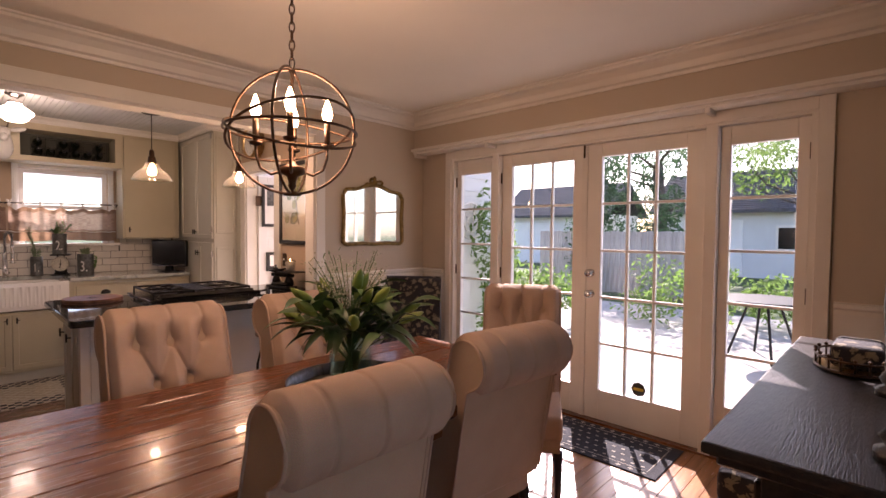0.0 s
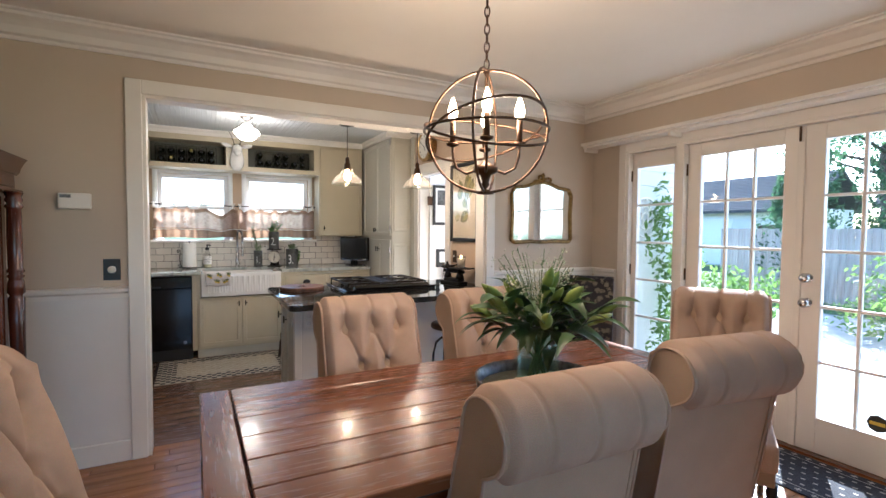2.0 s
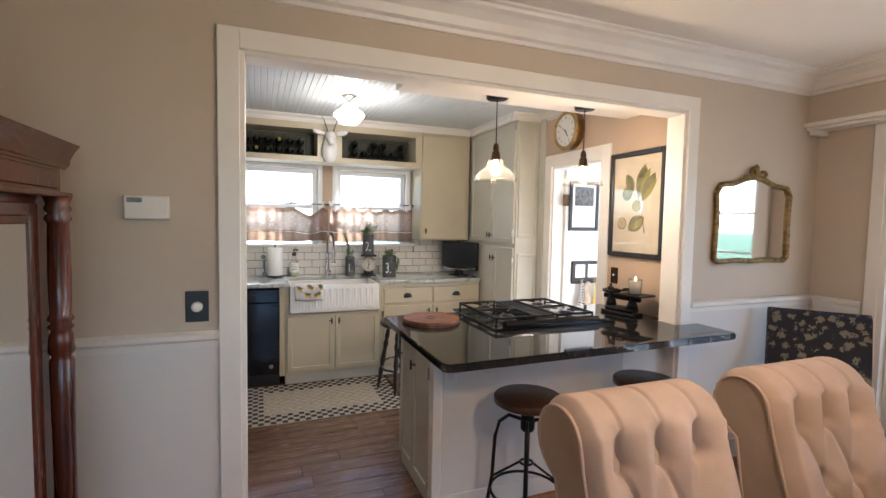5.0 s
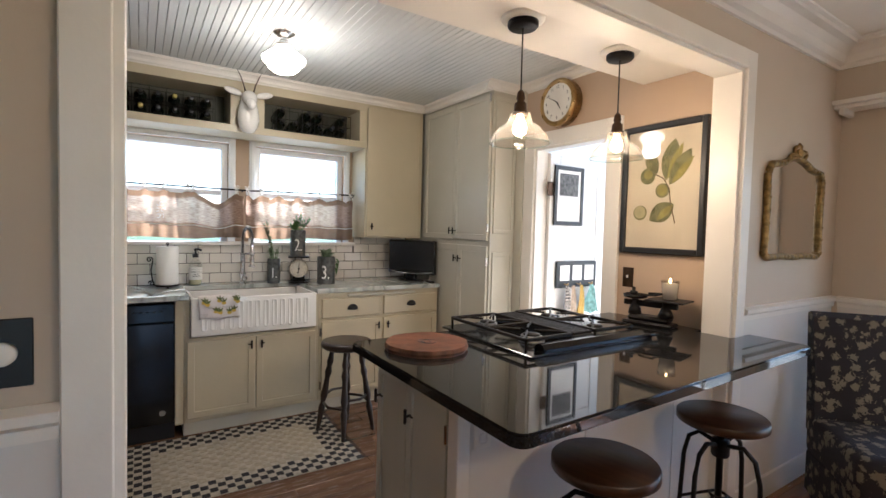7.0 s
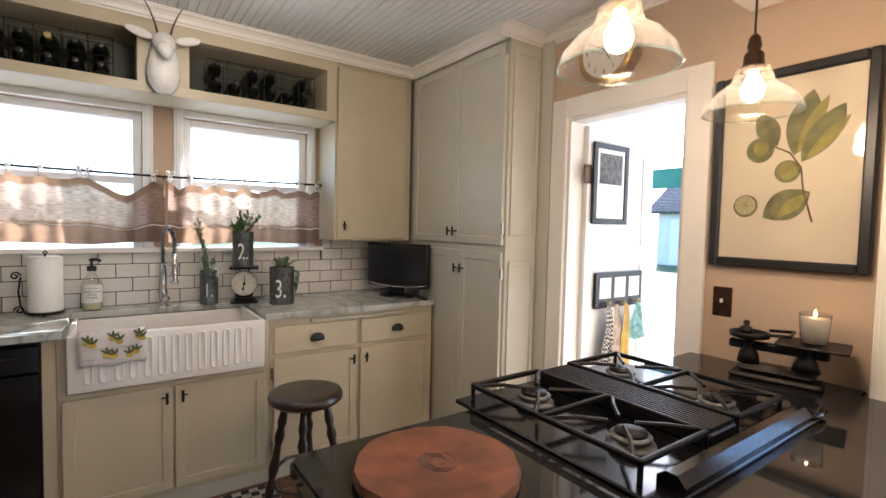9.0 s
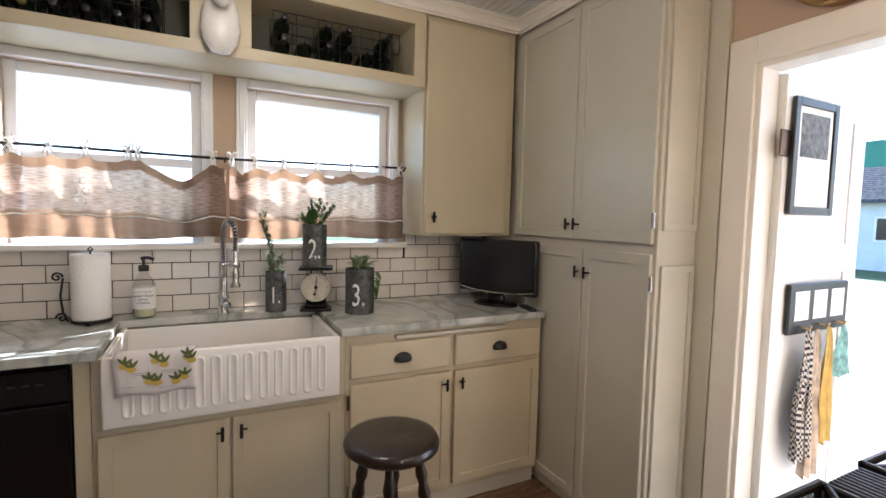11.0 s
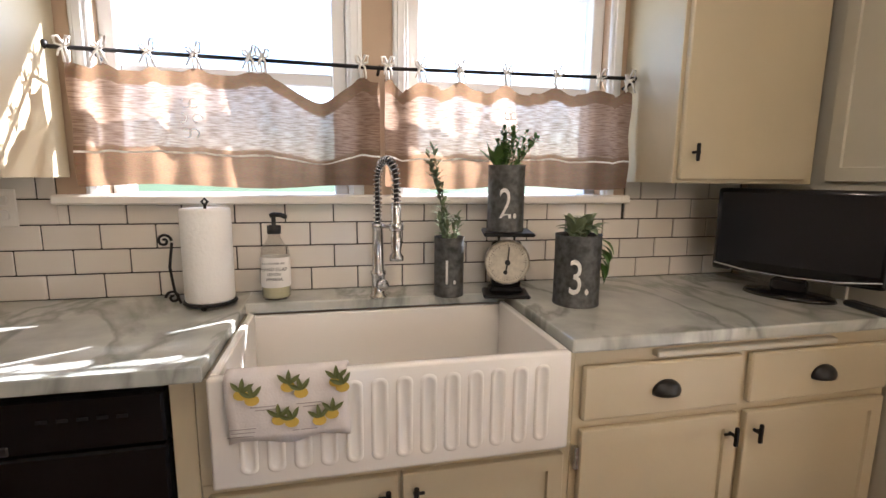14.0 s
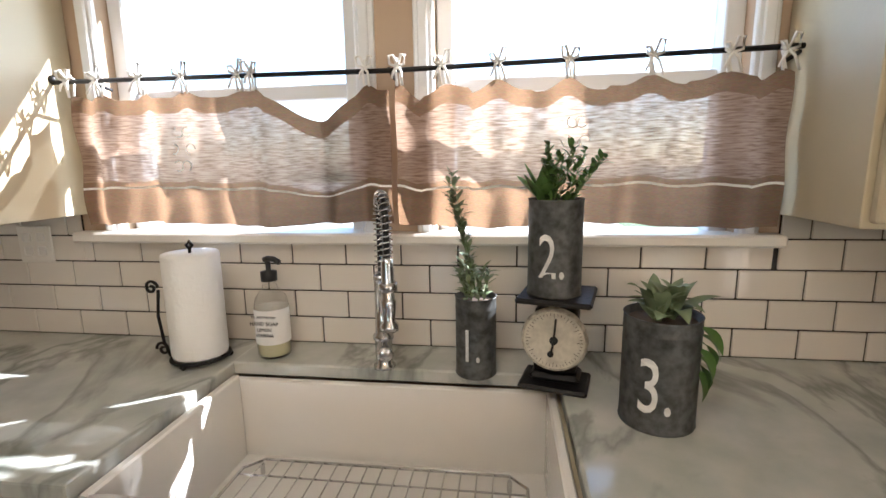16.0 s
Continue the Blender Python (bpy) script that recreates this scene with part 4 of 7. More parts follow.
part("hub", lathe([(0.006, 0.217), (0.012, 0.21), (0.006, 0.20), (0.006, -0.10), (0.02, -0.115), (0.045, -0.125), (0.045, -0.145), (0.02, -0.155), (0.012, -0.18), (0.016, -0.19), (0.004, -0.205), (0.03, -0.216), (0.03, -0.223)], 16), BRONZE, cl, "", True)
for k in range(4):
    a = math.radians(90 * k + ARM0 - 46)
    ca, sa = math.cos(a), math.sin(a)
    arm = [(ca * r, sa * r, z) for r, z in ((0.03, -0.135), (0.07, -0.15), (0.105, -0.13), (0.118, -0.09), (0.12, -0.05))]
    ob = part("arm", tube(arm, 0.005, 6), BRONZE, cl, "", True)
    part("candle_cup", moved(lathe([(0.004, -0.055), (0.022, -0.048), (0.024, -0.04), (0.012, -0.038)], 12), pose(ca * 0.12, sa * 0.12, 0)), BRONZE, ob, "", True)
    part("candle_sleeve", moved(lathe([(0.0105, -0.04), (0.0105, 0.04)], 12), pose(ca * 0.12, sa * 0.12, 0)), BRONZE, ob, "", True)
    part("bulb", moved(lathe([(0.009, 0.04), (0.017, 0.06), (0.018, 0.075), (0.011, 0.10), (0.003, 0.122)], 12), pose(ca * 0.12, sa * 0.12, 0)), BULB, ob, "lit candle bulb", True)
_z = 0.22
_k = 0
while _z < CZ - CHZ - 0.03:
    lk = [(0.009 * math.cos(a), 0.0, _z + 0.018 + 0.02 * math.sin(a)) for a in np.linspace(0, 2 * math.pi, 10, endpoint=False)]
    if _k % 2:
        lk = [(p[1], p[0], p[2]) for p in lk]
    part("chain_link", tube(lk, 0.0028, 5, closed=True), BRONZE, cl, "", True)
    _z += 0.031
    _k += 1
part("canopy", lathe([(0.005, CZ - CHZ - 0.045), (0.02, CZ - CHZ - 0.04), (0.055, CZ - CHZ - 0.015), (0.06, CZ - CHZ)], 24), BRONZE, cl, "", True)
bulb_light(CHX, CHY, CHZ + 0.085, 7.5, 0.1)

# ---- lamps of the kitchen ----
def pendant(x, y):
    top = 2.235 - 1.735
    p = thing("pendant_lamp", x, y, 1.735, 0, "clear glass pendant with lit filament bulb and black cord", "pendant lamp", "pendants over the island")
    part("ceiling_rose", lathe([(0.088, top), (0.086, top - 0.012), (0.07, top - 0.018)], 28), TRIM, p, "white ceiling rose", True)
    part("canopy", lathe([(0.062, top - 0.014), (0.062, top - 0.035), (0.055, top - 0.042)], 28), IRON, p, "", True)
    part("cord", tube([(0, 0, top - 0.04), (0, 0, 0.21)], 0.0032, 6), BLACKM, p)
    part("socket", lathe([(0.006, 0.215), (0.014, 0.205), (0.018, 0.18), (0.014, 0.17), (0.024, 0.16), (0.026, 0.13), (0.032, 0.125), (0.032, 0.115)], 20), BRONZE, p, "", True)
    sh = part("shade", lathe([(0.03, 0.125), (0.042, 0.122), (0.048, 0.10), (0.052, 0.085), (0.085, 0.062), (0.112, 0.03), (0.122, 0.0), (0.1195, 0.0), (0.109, 0.03), (0.083, 0.059), (0.05, 0.082), (0.046, 0.098), (0.04, 0.119)], 36, close=False), SHADEG, p, "clear glass bell shade", True)
    sh.visible_shadow = False
    part("shade_rim", tube(circle(0.121, 40, 0.001), 0.0025, 6, closed=True), SEAG, p, "thick glass rim", True)
    part("shade_shoulder", tube(circle(0.0835, 36, 0.061), 0.002, 6, closed=True), SEAG, p, "", True)
    part("bulb", lathe([(0.012, 0.115), (0.014, 0.10), (0.026, 0.075), (0.029, 0.06), (0.024, 0.042), (0.01, 0.032), (0.002, 0.031)], 18), BULB, p, "lit warm bulb", True)
    bulb_light(x, y, 1.735 + 0.02, 2.2, 0.03)
    return p


pendant(-4.73, 1.41)
pendant(-4.722, 2.01)
p = thing("ceiling_light", -6.02, 0.80, KCZ, 0, "lit opal schoolhouse glass ceiling light with nickel fitter", "ceiling light")
part("fitter", lathe([(0.062, 0), (0.06, -0.015), (0.03, -0.03), (0.022, -0.05), (0.045, -0.065), (0.048, -0.085)], 28), CHROME, p, "", True)
part("shade", lathe([(0.046, -0.08), (0.05, -0.10), (0.09, -0.125), (0.118, -0.15), (0.112, -0.17), (0.09, -0.185), (0.085, -0.20), (0.06, -0.222), (0.005, -0.228)], 32), OPAL, p, "lit white opal glass shade", True)
bulb_light(-6.02, 0.80, KCZ - 0.27, 2.2, 0.08, (1.0, 0.82, 0.6))

# ---- window dressing ----
CURT = mat("brown_burlap", (0.33, 0.225, 0.155), 0.95, var=0.12, scale=10, bump=0.5, bscale=90, stretch=(1, 1, 4.5), fine=0.8)
SHEER = bpy.data.materials.new("sheer_linen_weave")
SHEER.use_nodes = True
_N, _L = SHEER.node_tree.nodes, SHEER.node_tree.links
_pb = _N["Principled BSDF"]
_pb.inputs["Roughness"].default_value = 0.95
_tc, _mp = _N.new("ShaderNodeTexCoord"), _N.new("ShaderNodeMapping")
_mp.inputs["Scale"].default_value = (1, 14, 120)
_n = _N.new("ShaderNodeTexNoise")
_n.inputs["Scale"].default_value, _n.inputs["Detail"].default_value = 2.0, 5
_L.new(_tc.outputs["Object"], _mp.inputs[0])
_L.new(_mp.outputs[0], _n.inputs["Vector"])
_rp = _N.new("ShaderNodeValToRGB")
_rp.color_ramp.elements[0].position, _rp.color_ramp.elements[0].color = 0.33, (0.22, 0.14, 0.095, 1)
_rp.color_ramp.elements[1].position, _rp.color_ramp.elements[1].color = 0.70, (0.47, 0.345, 0.265, 1)
_L.new(_n.outputs["Fac"], _rp.inputs[0])
_L.new(_rp.outputs[0], _pb.inputs["Base Color"])
_tl = _N.new("ShaderNodeBsdfTranslucent")
_L.new(_rp.outputs[0], _tl.inputs[0])
_tr = _N.new("ShaderNodeBsdfTransparent")
_m1, _m2 = _N.new("ShaderNodeMixShader"), _N.new("ShaderNodeMixShader")
_m1.inputs[0].default_value = 0.55
_L.new(_pb.outputs[0], _m1.inputs[1])
_L.new(_tl.outputs[0], _m1.inputs[2])
_mr = _N.new("ShaderNodeMapRange")
_mr.inputs[1].default_value, _mr.inputs[2].default_value, _mr.inputs[3].default_value, _mr.inputs[4].default_value = 0.45, 0.75, 0.03, 0.16
_L.new(_n.outputs["Fac"], _mr.inputs[0])
_L.new(_mr.outputs[0], _m2.inputs[0])
_L.new(_m1.outputs[0], _m2.inputs[1])
_L.new(_tr.outputs[0], _m2.inputs[2])
_L.new(_m2.outputs[0], _N["Material Output"].inputs["Surface"])
_N2, _L2 = CURT.node_tree.nodes, CURT.node_tree.links
_t2, _x2 = _N2.new("ShaderNodeBsdfTranslucent"), _N2.new("ShaderNodeMixShader")
_t2.inputs[0].default_value = (0.36, 0.22, 0.13, 1)
_x2.inputs[0].default_value = 0.35
_L2.new(_N2["Principled BSDF"].outputs[0], _x2.inputs[1])
_L2.new(_t2.outputs[0], _x2.inputs[2])
_L2.new(_x2.outputs[0], _N2["Material Output"].inputs["Surface"])
RX, RZ = -7.195, 1.655
rod = thing("curtain_rod", RX, 0, RZ, 0, "thin black iron curtain rod with turned finials", "curtain rod")
part("rod", tube([(0, -0.10, -0.006), (0, 0.8, -0.012), (0, 1.745, 0.004)], 0.006, 8), IRON, rod, "", True)
for _y, _s in ((-0.10, -1), (1.745, 1)):
    part("finial", moved(lathe([(0.007, 0), (0.013, 0.008), (0.009, 0.016), (0.02, 0.03), (0.018, 0.045), (0.008, 0.056)], 14), pose(0, _y, 0, -90 * _s)), IRON, rod, "", True)
for _y in (0.0, 0.80, 1.70):
    part("bracket", tube([(0, _y, -0.008), (-0.068, _y, -0.02)], 0.005, 6), IRON, rod)


def cafe_curtain(y0, y1, ties, sag_at, sag, label):
    """Half curtain hung from ties, with a solid top and bottom band, a white line and a sheer middle."""
    c = thing("cafe_curtain", RX, 0, 0, 0, label, "curtain", "cafe curtains on the rod")
    top0 = 1.612
    n = 90

    def top(y):
        k = min(range(len(ties)), key=lambda i: abs(ties[i] - y))
        near = sorted(abs(t - y) for t in ties)[:2]
        scoop = 0.022 * (1 - math.exp(-(near[0] / 0.035) ** 2))
        scoop *= 0.6 + 0.8 * abs(math.sin(k * 2.3 + ties[0]))
        if sag < 0.03:
            return top0 - scoop - sag * math.exp(-((y - sag_at) / 0.04) ** 2)
        fall = max(0.0, min((y - 0.455) / 0.165, (0.745 - y) / 0.125))
        fall = fall * fall * (3 - 2 * fall)
        return top0 - min(scoop, 0.014) - sag * 1.15 * fall

    def depth(y, z):
        return (0.016 * math.sin(y * 31 + math.sin(y * 9) * 1.5) + 0.009 * math.sin(y * 67 + 1)) * (0.5 + 0.5 * (1.65 - z) / 0.35) + 0.006 * math.sin(z * 30 + y * 14)
    levels = {}
    for name, f0, f1, m, lab in (("top_band", 0.0, 0.12, CURT, "brown burlap heading"), ("sheer_panel", 0.12, 0.66, SHEER, "sheer open-weave linen panel"),
                                 ("upper_hem", 0.66, 0.70, CURT, ""), ("white_stripe", 0.70, 0.718, PAPER, "thin white stripe"), ("bottom_band", 0.718, 1.0, CURT, "brown burlap hem band")):
        b = bmesh.new()
        rows = []
        steps = 10 if f1 - f0 > 0.2 else 2
        for j in range(steps + 1):
            f = f0 + (f1 - f0) * j / steps
            line = []
            for i in range(n + 1):
                y = y0 + (y1 - y0) * i / n
                zt = top(y)
                zb = 1.272 + 0.006 * math.sin(y * 11)
                drop = sag * 0.55 * math.exp(-((y - sag_at - 0.02) / 0.08) ** 2) * math.sin(math.pi * min(1, f * 1.05)) ** 1
                z = zt + (zb - zt) * f - drop * (1 - f)
                line.append(b.verts.new((depth(y, z), y, z)))
            rows.append(line)
        for r0, r1 in zip(rows, rows[1:]):
            for i in range(n):
                b.faces.new((r0[i], r0[i + 1], r1[i + 1], r1[i]))
        part(name, b, m, c, lab, True)
    for t in ties:
        b = bmesh.new()
        jx = 0.006 * math.sin(t * 50)
        tube([(0.008, t - 0.004, top(t) - 0.004), (0.012, t - 0.007, RZ - 0.004), (0.0, t - 0.004, RZ + 0.013), (-0.010, t, RZ), (0.002, t + 0.005, top(t))], 0.0032, 6, b)
        # bow: two loops and two hanging tails of flat cord
        for sg, up, tail in ((1, 0.022 + jx, 0.050), (-1, 0.016 - jx, 0.036 + jx)):
            tube([(0.012, t, RZ - 0.006), (0.020, t + sg * 0.010, RZ + up), (0.022, t + sg * 0.019, RZ + up * 0.9), (0.022, t + sg * 0.017, RZ - 0.002), (0.013, t, RZ - 0.007)], 0.0036, 6, b)
            tube([(0.013, t, RZ - 0.006), (0.022, t + sg * 0.009, RZ - 0.018), (0.024, t + sg * (0.015 + jx), RZ - tail)], 0.0034, 6, b, 0.8)
        part("tie", b, PAPER, c, "cream fabric tie", True)
    b = bmesh.new()
    mid = (y0 + y1) / 2 - 0.01 if sag < 0.03 else y0 + 0.31
    for k in range(6):
        a = k * math.pi / 3
        cy, cz = mid + 0.02 * math.cos(a), 1.47 + 0.05 * math.sin(a)
        tube([(depth(cy, cz) + 0.003, cy + 0.013 * math.cos(q), cz + 0.013 * math.sin(q)) for q in np.linspace(a, a + 4.6, 9)], 0.0014, 5, b)
    part("embroidery", b, PAPER, c, "cream scroll embroidery", True)
    return c


cafe_curtain(-0.065, 0.80, [-0.055, 0.03, 0.15, 0.27, 0.42, 0.455, 0.745], 0.61, 0.058, "brown linen cafe curtain with white stripe, one tie slipped")
cafe_curtain(0.815, 1.69, [0.825, 0.93, 1.06, 1.22, 1.40, 1.56, 1.67], 0.88, 0.018, "brown linen cafe curtain with white stripe")

# ---- worktop things by the sink ----
def spiral(cx, cz, r0, turns, sgn):
    return [(cx + sgn * r0 * (1 - t) * math.cos(2 * math.pi * turns * t), 0, cz + r0 * (1 - t) * math.sin(2 * math.pi * turns * t)) for t in np.linspace(0, 0.85, 22)]


p = thing("paper_towel_holder", -7.115, 0.288, CTZ, 95, "black wrought iron holder with white paper towel roll", "paper towel holder")
part("base_ring", tube(circle(0.07, 28, 0.012), 0.0045, 8, closed=True), IRON, p, "", True)
for _a in (0.4, 2.5, 4.6):
    part("foot", moved(lathe([(0.004, 0), (0.008, 0.006), (0.004, 0.012)], 10), pose(0.07 * math.cos(_a), 0.07 * math.sin(_a), 0)), IRON, p)
part("spindle", tube([(-0.07, 0, 0.012), (0.07, 0, 0.012), (0, 0, 0.012), (0, 0, 0.295), (0.008, 0, 0.305), (0, 0, 0.315), (-0.008, 0, 0.305), (0, 0, 0.296)], 0.004, 7), IRON, p, "", True)
part("paper_roll", lathe([(0.02, 0.285), (0.066, 0.286), (0.068, 0.28), (0.068, 0.025), (0.066, 0.018), (0.02, 0.018)], 40), PAPER, p, "white paper towel roll", True)
_b = tube([(-0.075, -0.02, 0.012), (-0.09, -0.02, 0.05), (-0.098, -0.02, 0.12), (-0.088, -0.02, 0.19)], 0.004, 7)
tube([(q[0], -0.02, q[2]) for q in spiral(-0.108, 0.195, 0.02, 1.6, 1)], 0.004, 6, _b)
tube([(q[0], -0.02, q[2]) for q in spiral(-0.095, 0.03, 0.02, 1.6, -1)], 0.004, 6, _b)
part("scroll_bar", moved(_b, pose(0, 0, 0, 0, 0, -8)), IRON, p, "", True)

p = thing("soap_bottle", -7.165, 0.468, CTZ, 90, "clear glass hand soap bottle with black pump", "soap bottle")
p.scale = (1.3, 1.3, 1.36)
SOAPL = mat("pale_yellow_soap", (0.60, 0.58, 0.38), 0.15, var=0.03)
_sb = part("bottle", lathe([(0.03, 0.0), (0.033, 0.004), (0.034, 0.10), (0.030, 0.118), (0.016, 0.136), (0.013, 0.145), (0.013, 0.155)], 24), GLASS, p, "clear glass body", True)
_sb.visible_shadow = False
part("soap", lathe([(0.029, 0.004), (0.031, 0.008), (0.031, 0.055)], 24), SOAPL, p, "pale yellow liquid soap", True)
part("label", lathe([(0.0345, 0.03), (0.0345, 0.098)], 24, close=False), PAPER, p, "white printed label", True)
part("collar", lathe([(0.016, 0.15), (0.016, 0.168), (0.005, 0.17), (0.005, 0.188)], 16), BLACKM, p, "", True)
part("pump_head", tube([(-0.008, 0, 0.19), (0, 0, 0.193), (0.016, -0.006, 0.193), (0.03, -0.012, 0.188)], 0.0055, 8), BLACKM, p, "", True)
for _t, _z, _sz in (("HAND SOAP", 0.073, 0.0105), ("LEMON", 0.061, 0.009), ("VERBENA", 0.050, 0.009), ("R.L. APOTHECARY", 0.086, 0.0062)):
    words(_t, _sz, BLACKM, pose(0, -0.0352, _z, 90), p, "label_text", 0.0003)

# spring faucet
p = thing("kitchen_faucet", -7.115, 0.783, CTZ, 22, "brushed nickel spring-neck pull-down kitchen faucet", "faucet")
part("base", lathe([(0.027, 0), (0.027, 0.006), (0.021, 0.012), (0.021, 0.07), (0.025, 0.075), (0.025, 0.085), (0.019, 0.09), (0.017, 0.22), (0.019, 0.222), (0.019, 0.236), (0.013, 0.238)], 22), CHROME, p, "", True)
part("lever", moved(lathe([(0.018, 0), (0.019, 0.016), (0.015, 0.02)], 18), pose(0.02, 0, 0.045, 0, 90)), CHROME, p, "", True)
_arc = [(0, 0, 0.236), (0, 0, 0.37)] + [(0.06 - 0.06 * math.cos(a), 0, 0.37 + 0.06 * math.sin(a)) for a in np.linspace(0.2, math.pi, 12)] + [(0.12, 0, 0.30)]
part("hose", tube(_arc, 0.0075, 8), BLACKM, p, "", True)
_co = []
_ap = [Vector(q) for q in _arc]
_len = [0.0]
for a, b_ in zip(_ap, _ap[1:]):
    _len.append(_len[-1] + (b_ - a).length)
for k in range(420):
    s = _len[-1] * k / 419
    i = max(j for j in range(len(_len) - 1) if _len[j] <= s + 1e-9)
    f = (s - _len[i]) / (_len[i + 1] - _len[i])
    c0 = _ap[i].lerp(_ap[i + 1], f)
    d = (_ap[i + 1] - _ap[i]).normalized()
    u = Vector((0, 1, 0))
    v_ = d.cross(u)
    th = 2 * math.pi * 30 * k / 419
    _co.append(c0 + (u * math.cos(th) + v_ * math.sin(th)) * 0.0125)
part("spring", tube(_co, 0.0022, 5), CHROME, p, "", True)
part("spray_head", moved(lathe([(0.012, 0.302), (0.014, 0.29), (0.014, 0.21), (0.017, 0.205), (0.017, 0.19), (0.013, 0.16), (0.021, 0.15), (0.021, 0.138)], 20), pose(0.12, 0, 0)), CHROME, p, "", True)
part("holder_arm", tube([(0, 0, 0.228), (0.09, 0, 0.235)], 0.006, 8), CHROME, p, "", True)
part("holder_ring", moved(lathe([(0.018, 0.226), (0.021, 0.228), (0.021, 0.246), (0.018, 0.248)], 20), pose(0.12, 0, 0)), CHROME, p, "", True)


def leaf_blade(length, width, droop, fold=0.2):
    """One pointed leaf along +x, bending down."""
    b = bmesh.new()
    n = 6
    rows = []
    for i in range(n + 1):
        t = i / n
        w = width * math.sin(math.pi * min(1, t * 0.92 + 0.08)) ** 0.8 * 0.5
        x, z = length * t, length * (0.25 * t - droop * t * t)
        rows.append([b.verts.new((x, -w, z + w * fold)), b.verts.new((x, 0, z)), b.verts.new((x, w, z + w * fold))])
    for a, c in zip(rows, rows[1:]):
        b.faces.new((a[0], a[1], c[1], c[0]))
        b.faces.new((a[1], a[2], c[2], c[1]))
    return b


def broad_leaf(length, width, arch, twist):
    """Long pointed leaf along +x with a raised midrib, arching over and turning a little."""
    b = bmesh.new()
    n, rows = 10, []
    for i in range(n + 1):
        t = i / n
        w = width * 0.5 * (math.sin(math.pi * min(1.0, 0.06 + 0.94 * t)) ** 0.75) * (1.15 - 0.5 * t)
        a = twist * t
        x, z = length * (t - 0.18 * arch * t * t), length * (0.42 * t - 0.62 * arch * t * t)
        rows.append([b.verts.new((x, k * w * math.cos(a), z + abs(k) * w * 0.28 + k * w * math.sin(a))) for k in (-1, -0.5, 0, 0.5, 1)])
    for a, c in zip(rows, rows[1:]):
        for k in range(4):
            b.faces.new((a[k], a[k + 1], c[k + 1], c[k]))
    return b


def can(x, y, z, r, h, digit, size, label, turn=0, name="planter_can"):
    c = thing(name, x, y, z, turn, label, "planter", "numbered galvanised cans")
    part("can_body", lathe([(r, 0), (r + 0.0015, 0.003), (r, 0.006), (r, h - 0.03), (r + 0.001, h - 0.027), (r, h - 0.024), (r, h - 0.004), (r + 0.0015, h), (r - 0.001, h), (r - 0.002, h - 0.02), (0.002, h - 0.021)], 36), CANM, c, "", True)
    part("soil", lathe([(r - 0.003, h - 0.018), (r - 0.01, h - 0.012), (0.002, h - 0.008)], 20), BARK, c)
    d = words(digit, size, WHITEP, pose(r + 0.0012, 0, h * 0.41, 90, 0, 90), c, "numeral", 0.0008, 0.62)
    for v in d.data.vertices:
        a = v.co.y / r
        rr = v.co.x
        v.co = Vector((rr * math.cos(a), rr * math.sin(a), v.co.z))
    return c


def sprigs(c, h, stems, m, rnd, up, spread, leaf, per, lean=(0, 0)):
    """Stems with small leaves growing out of a can."""
    for s in range(stems):
        a = rnd.uniform(0, 6.28)
        tip = Vector((lean[0] + spread * math.cos(a) * rnd.uniform(0.3, 1), lean[1] + spread * math.sin(a) * rnd.uniform(0.3, 1), h + up * rnd.uniform(0.6, 1)))
        root = Vector((0.3 * spread * math.cos(a), 0.3 * spread * math.sin(a), h - 0.02))
        mid = (root + tip) / 2 + Vector((0, 0, up * 0.12))
        pts = [root * (1 - t) ** 2 + mid * 2 * t * (1 - t) + tip * t * t for t in np.linspace(0, 1, 7)]
        st = part("stem", tube(pts, 0.0014, 5, taper=0.6), STEM, c)
        b = bmesh.new()
        for k in range(per):
            t = 0.15 + 0.85 * k / per
            q = root * (1 - t) ** 2 + mid * 2 * t * (1 - t) + tip * t * t
            add(b, leaf_blade(leaf * rnd.uniform(0.7, 1.2), leaf * 0.42, rnd.uniform(0, 0.5)), Matrix.Translation(q) @ pose(0, 0, 0, 0, rnd.uniform(-60, 0), k * 137.5))
        part("leaves", b, m, st, "", True)


_r = random.Random(11)
c = can(-7.108, 1.012, CTZ, 0.048, 0.192, "1.", 0.112, "grey galvanised can numbered 1 with rosemary", -12)
sprigs(c, 0.19, 3, LEAFG, _r, 0.31, 0.02, 0.032, 34, (0.0, -0.075))
sprigs(c, 0.19, 8, LEAFG, _r, 0.09, 0.06, 0.028, 16)
c = can(-7.07, 1.187, CTZ + 0.213, 0.058, 0.208, "2.", 0.134, "grey galvanised can numbered 2 with leafy plant, on the scale", -12)
sprigs(c, 0.20, 14, LEAF, _r, 0.13, 0.07, 0.026, 14, (0.0, 0.035))
_b = bmesh.new()
for _k in range(20):
    add(_b, broad_leaf(0.085 * _r.uniform(0.7, 1.1), 0.040, _r.uniform(-0.1, 0.3), _r.uniform(-0.5, 0.5)), pose(0.0, -0.026, 0.192, 0, _r.uniform(-60, -20), _k * 137.5))
part("broad_leaves", _b, LEAF, c, "broad glossy leaves", True)
c = can(-6.935, 1.375, CTZ, 0.069, 0.215, "3.", 0.15, "larger grey galvanised can numbered 3 with trailing sage", -22)
_b = bmesh.new()
for _k in range(22):
    _dn = _r.uniform(0.0, 1.0)
    add(_b, broad_leaf(_r.uniform(0.065, 0.115), 0.032, 0.5 + _dn * 0.55, _r.uniform(-0.5, 0.5)), pose(0.022 * math.cos(_k), 0.022 * math.sin(_k), 0.205 + 0.02 * _r.random(), 0, _r.uniform(-55, -8), _k * 137.5))
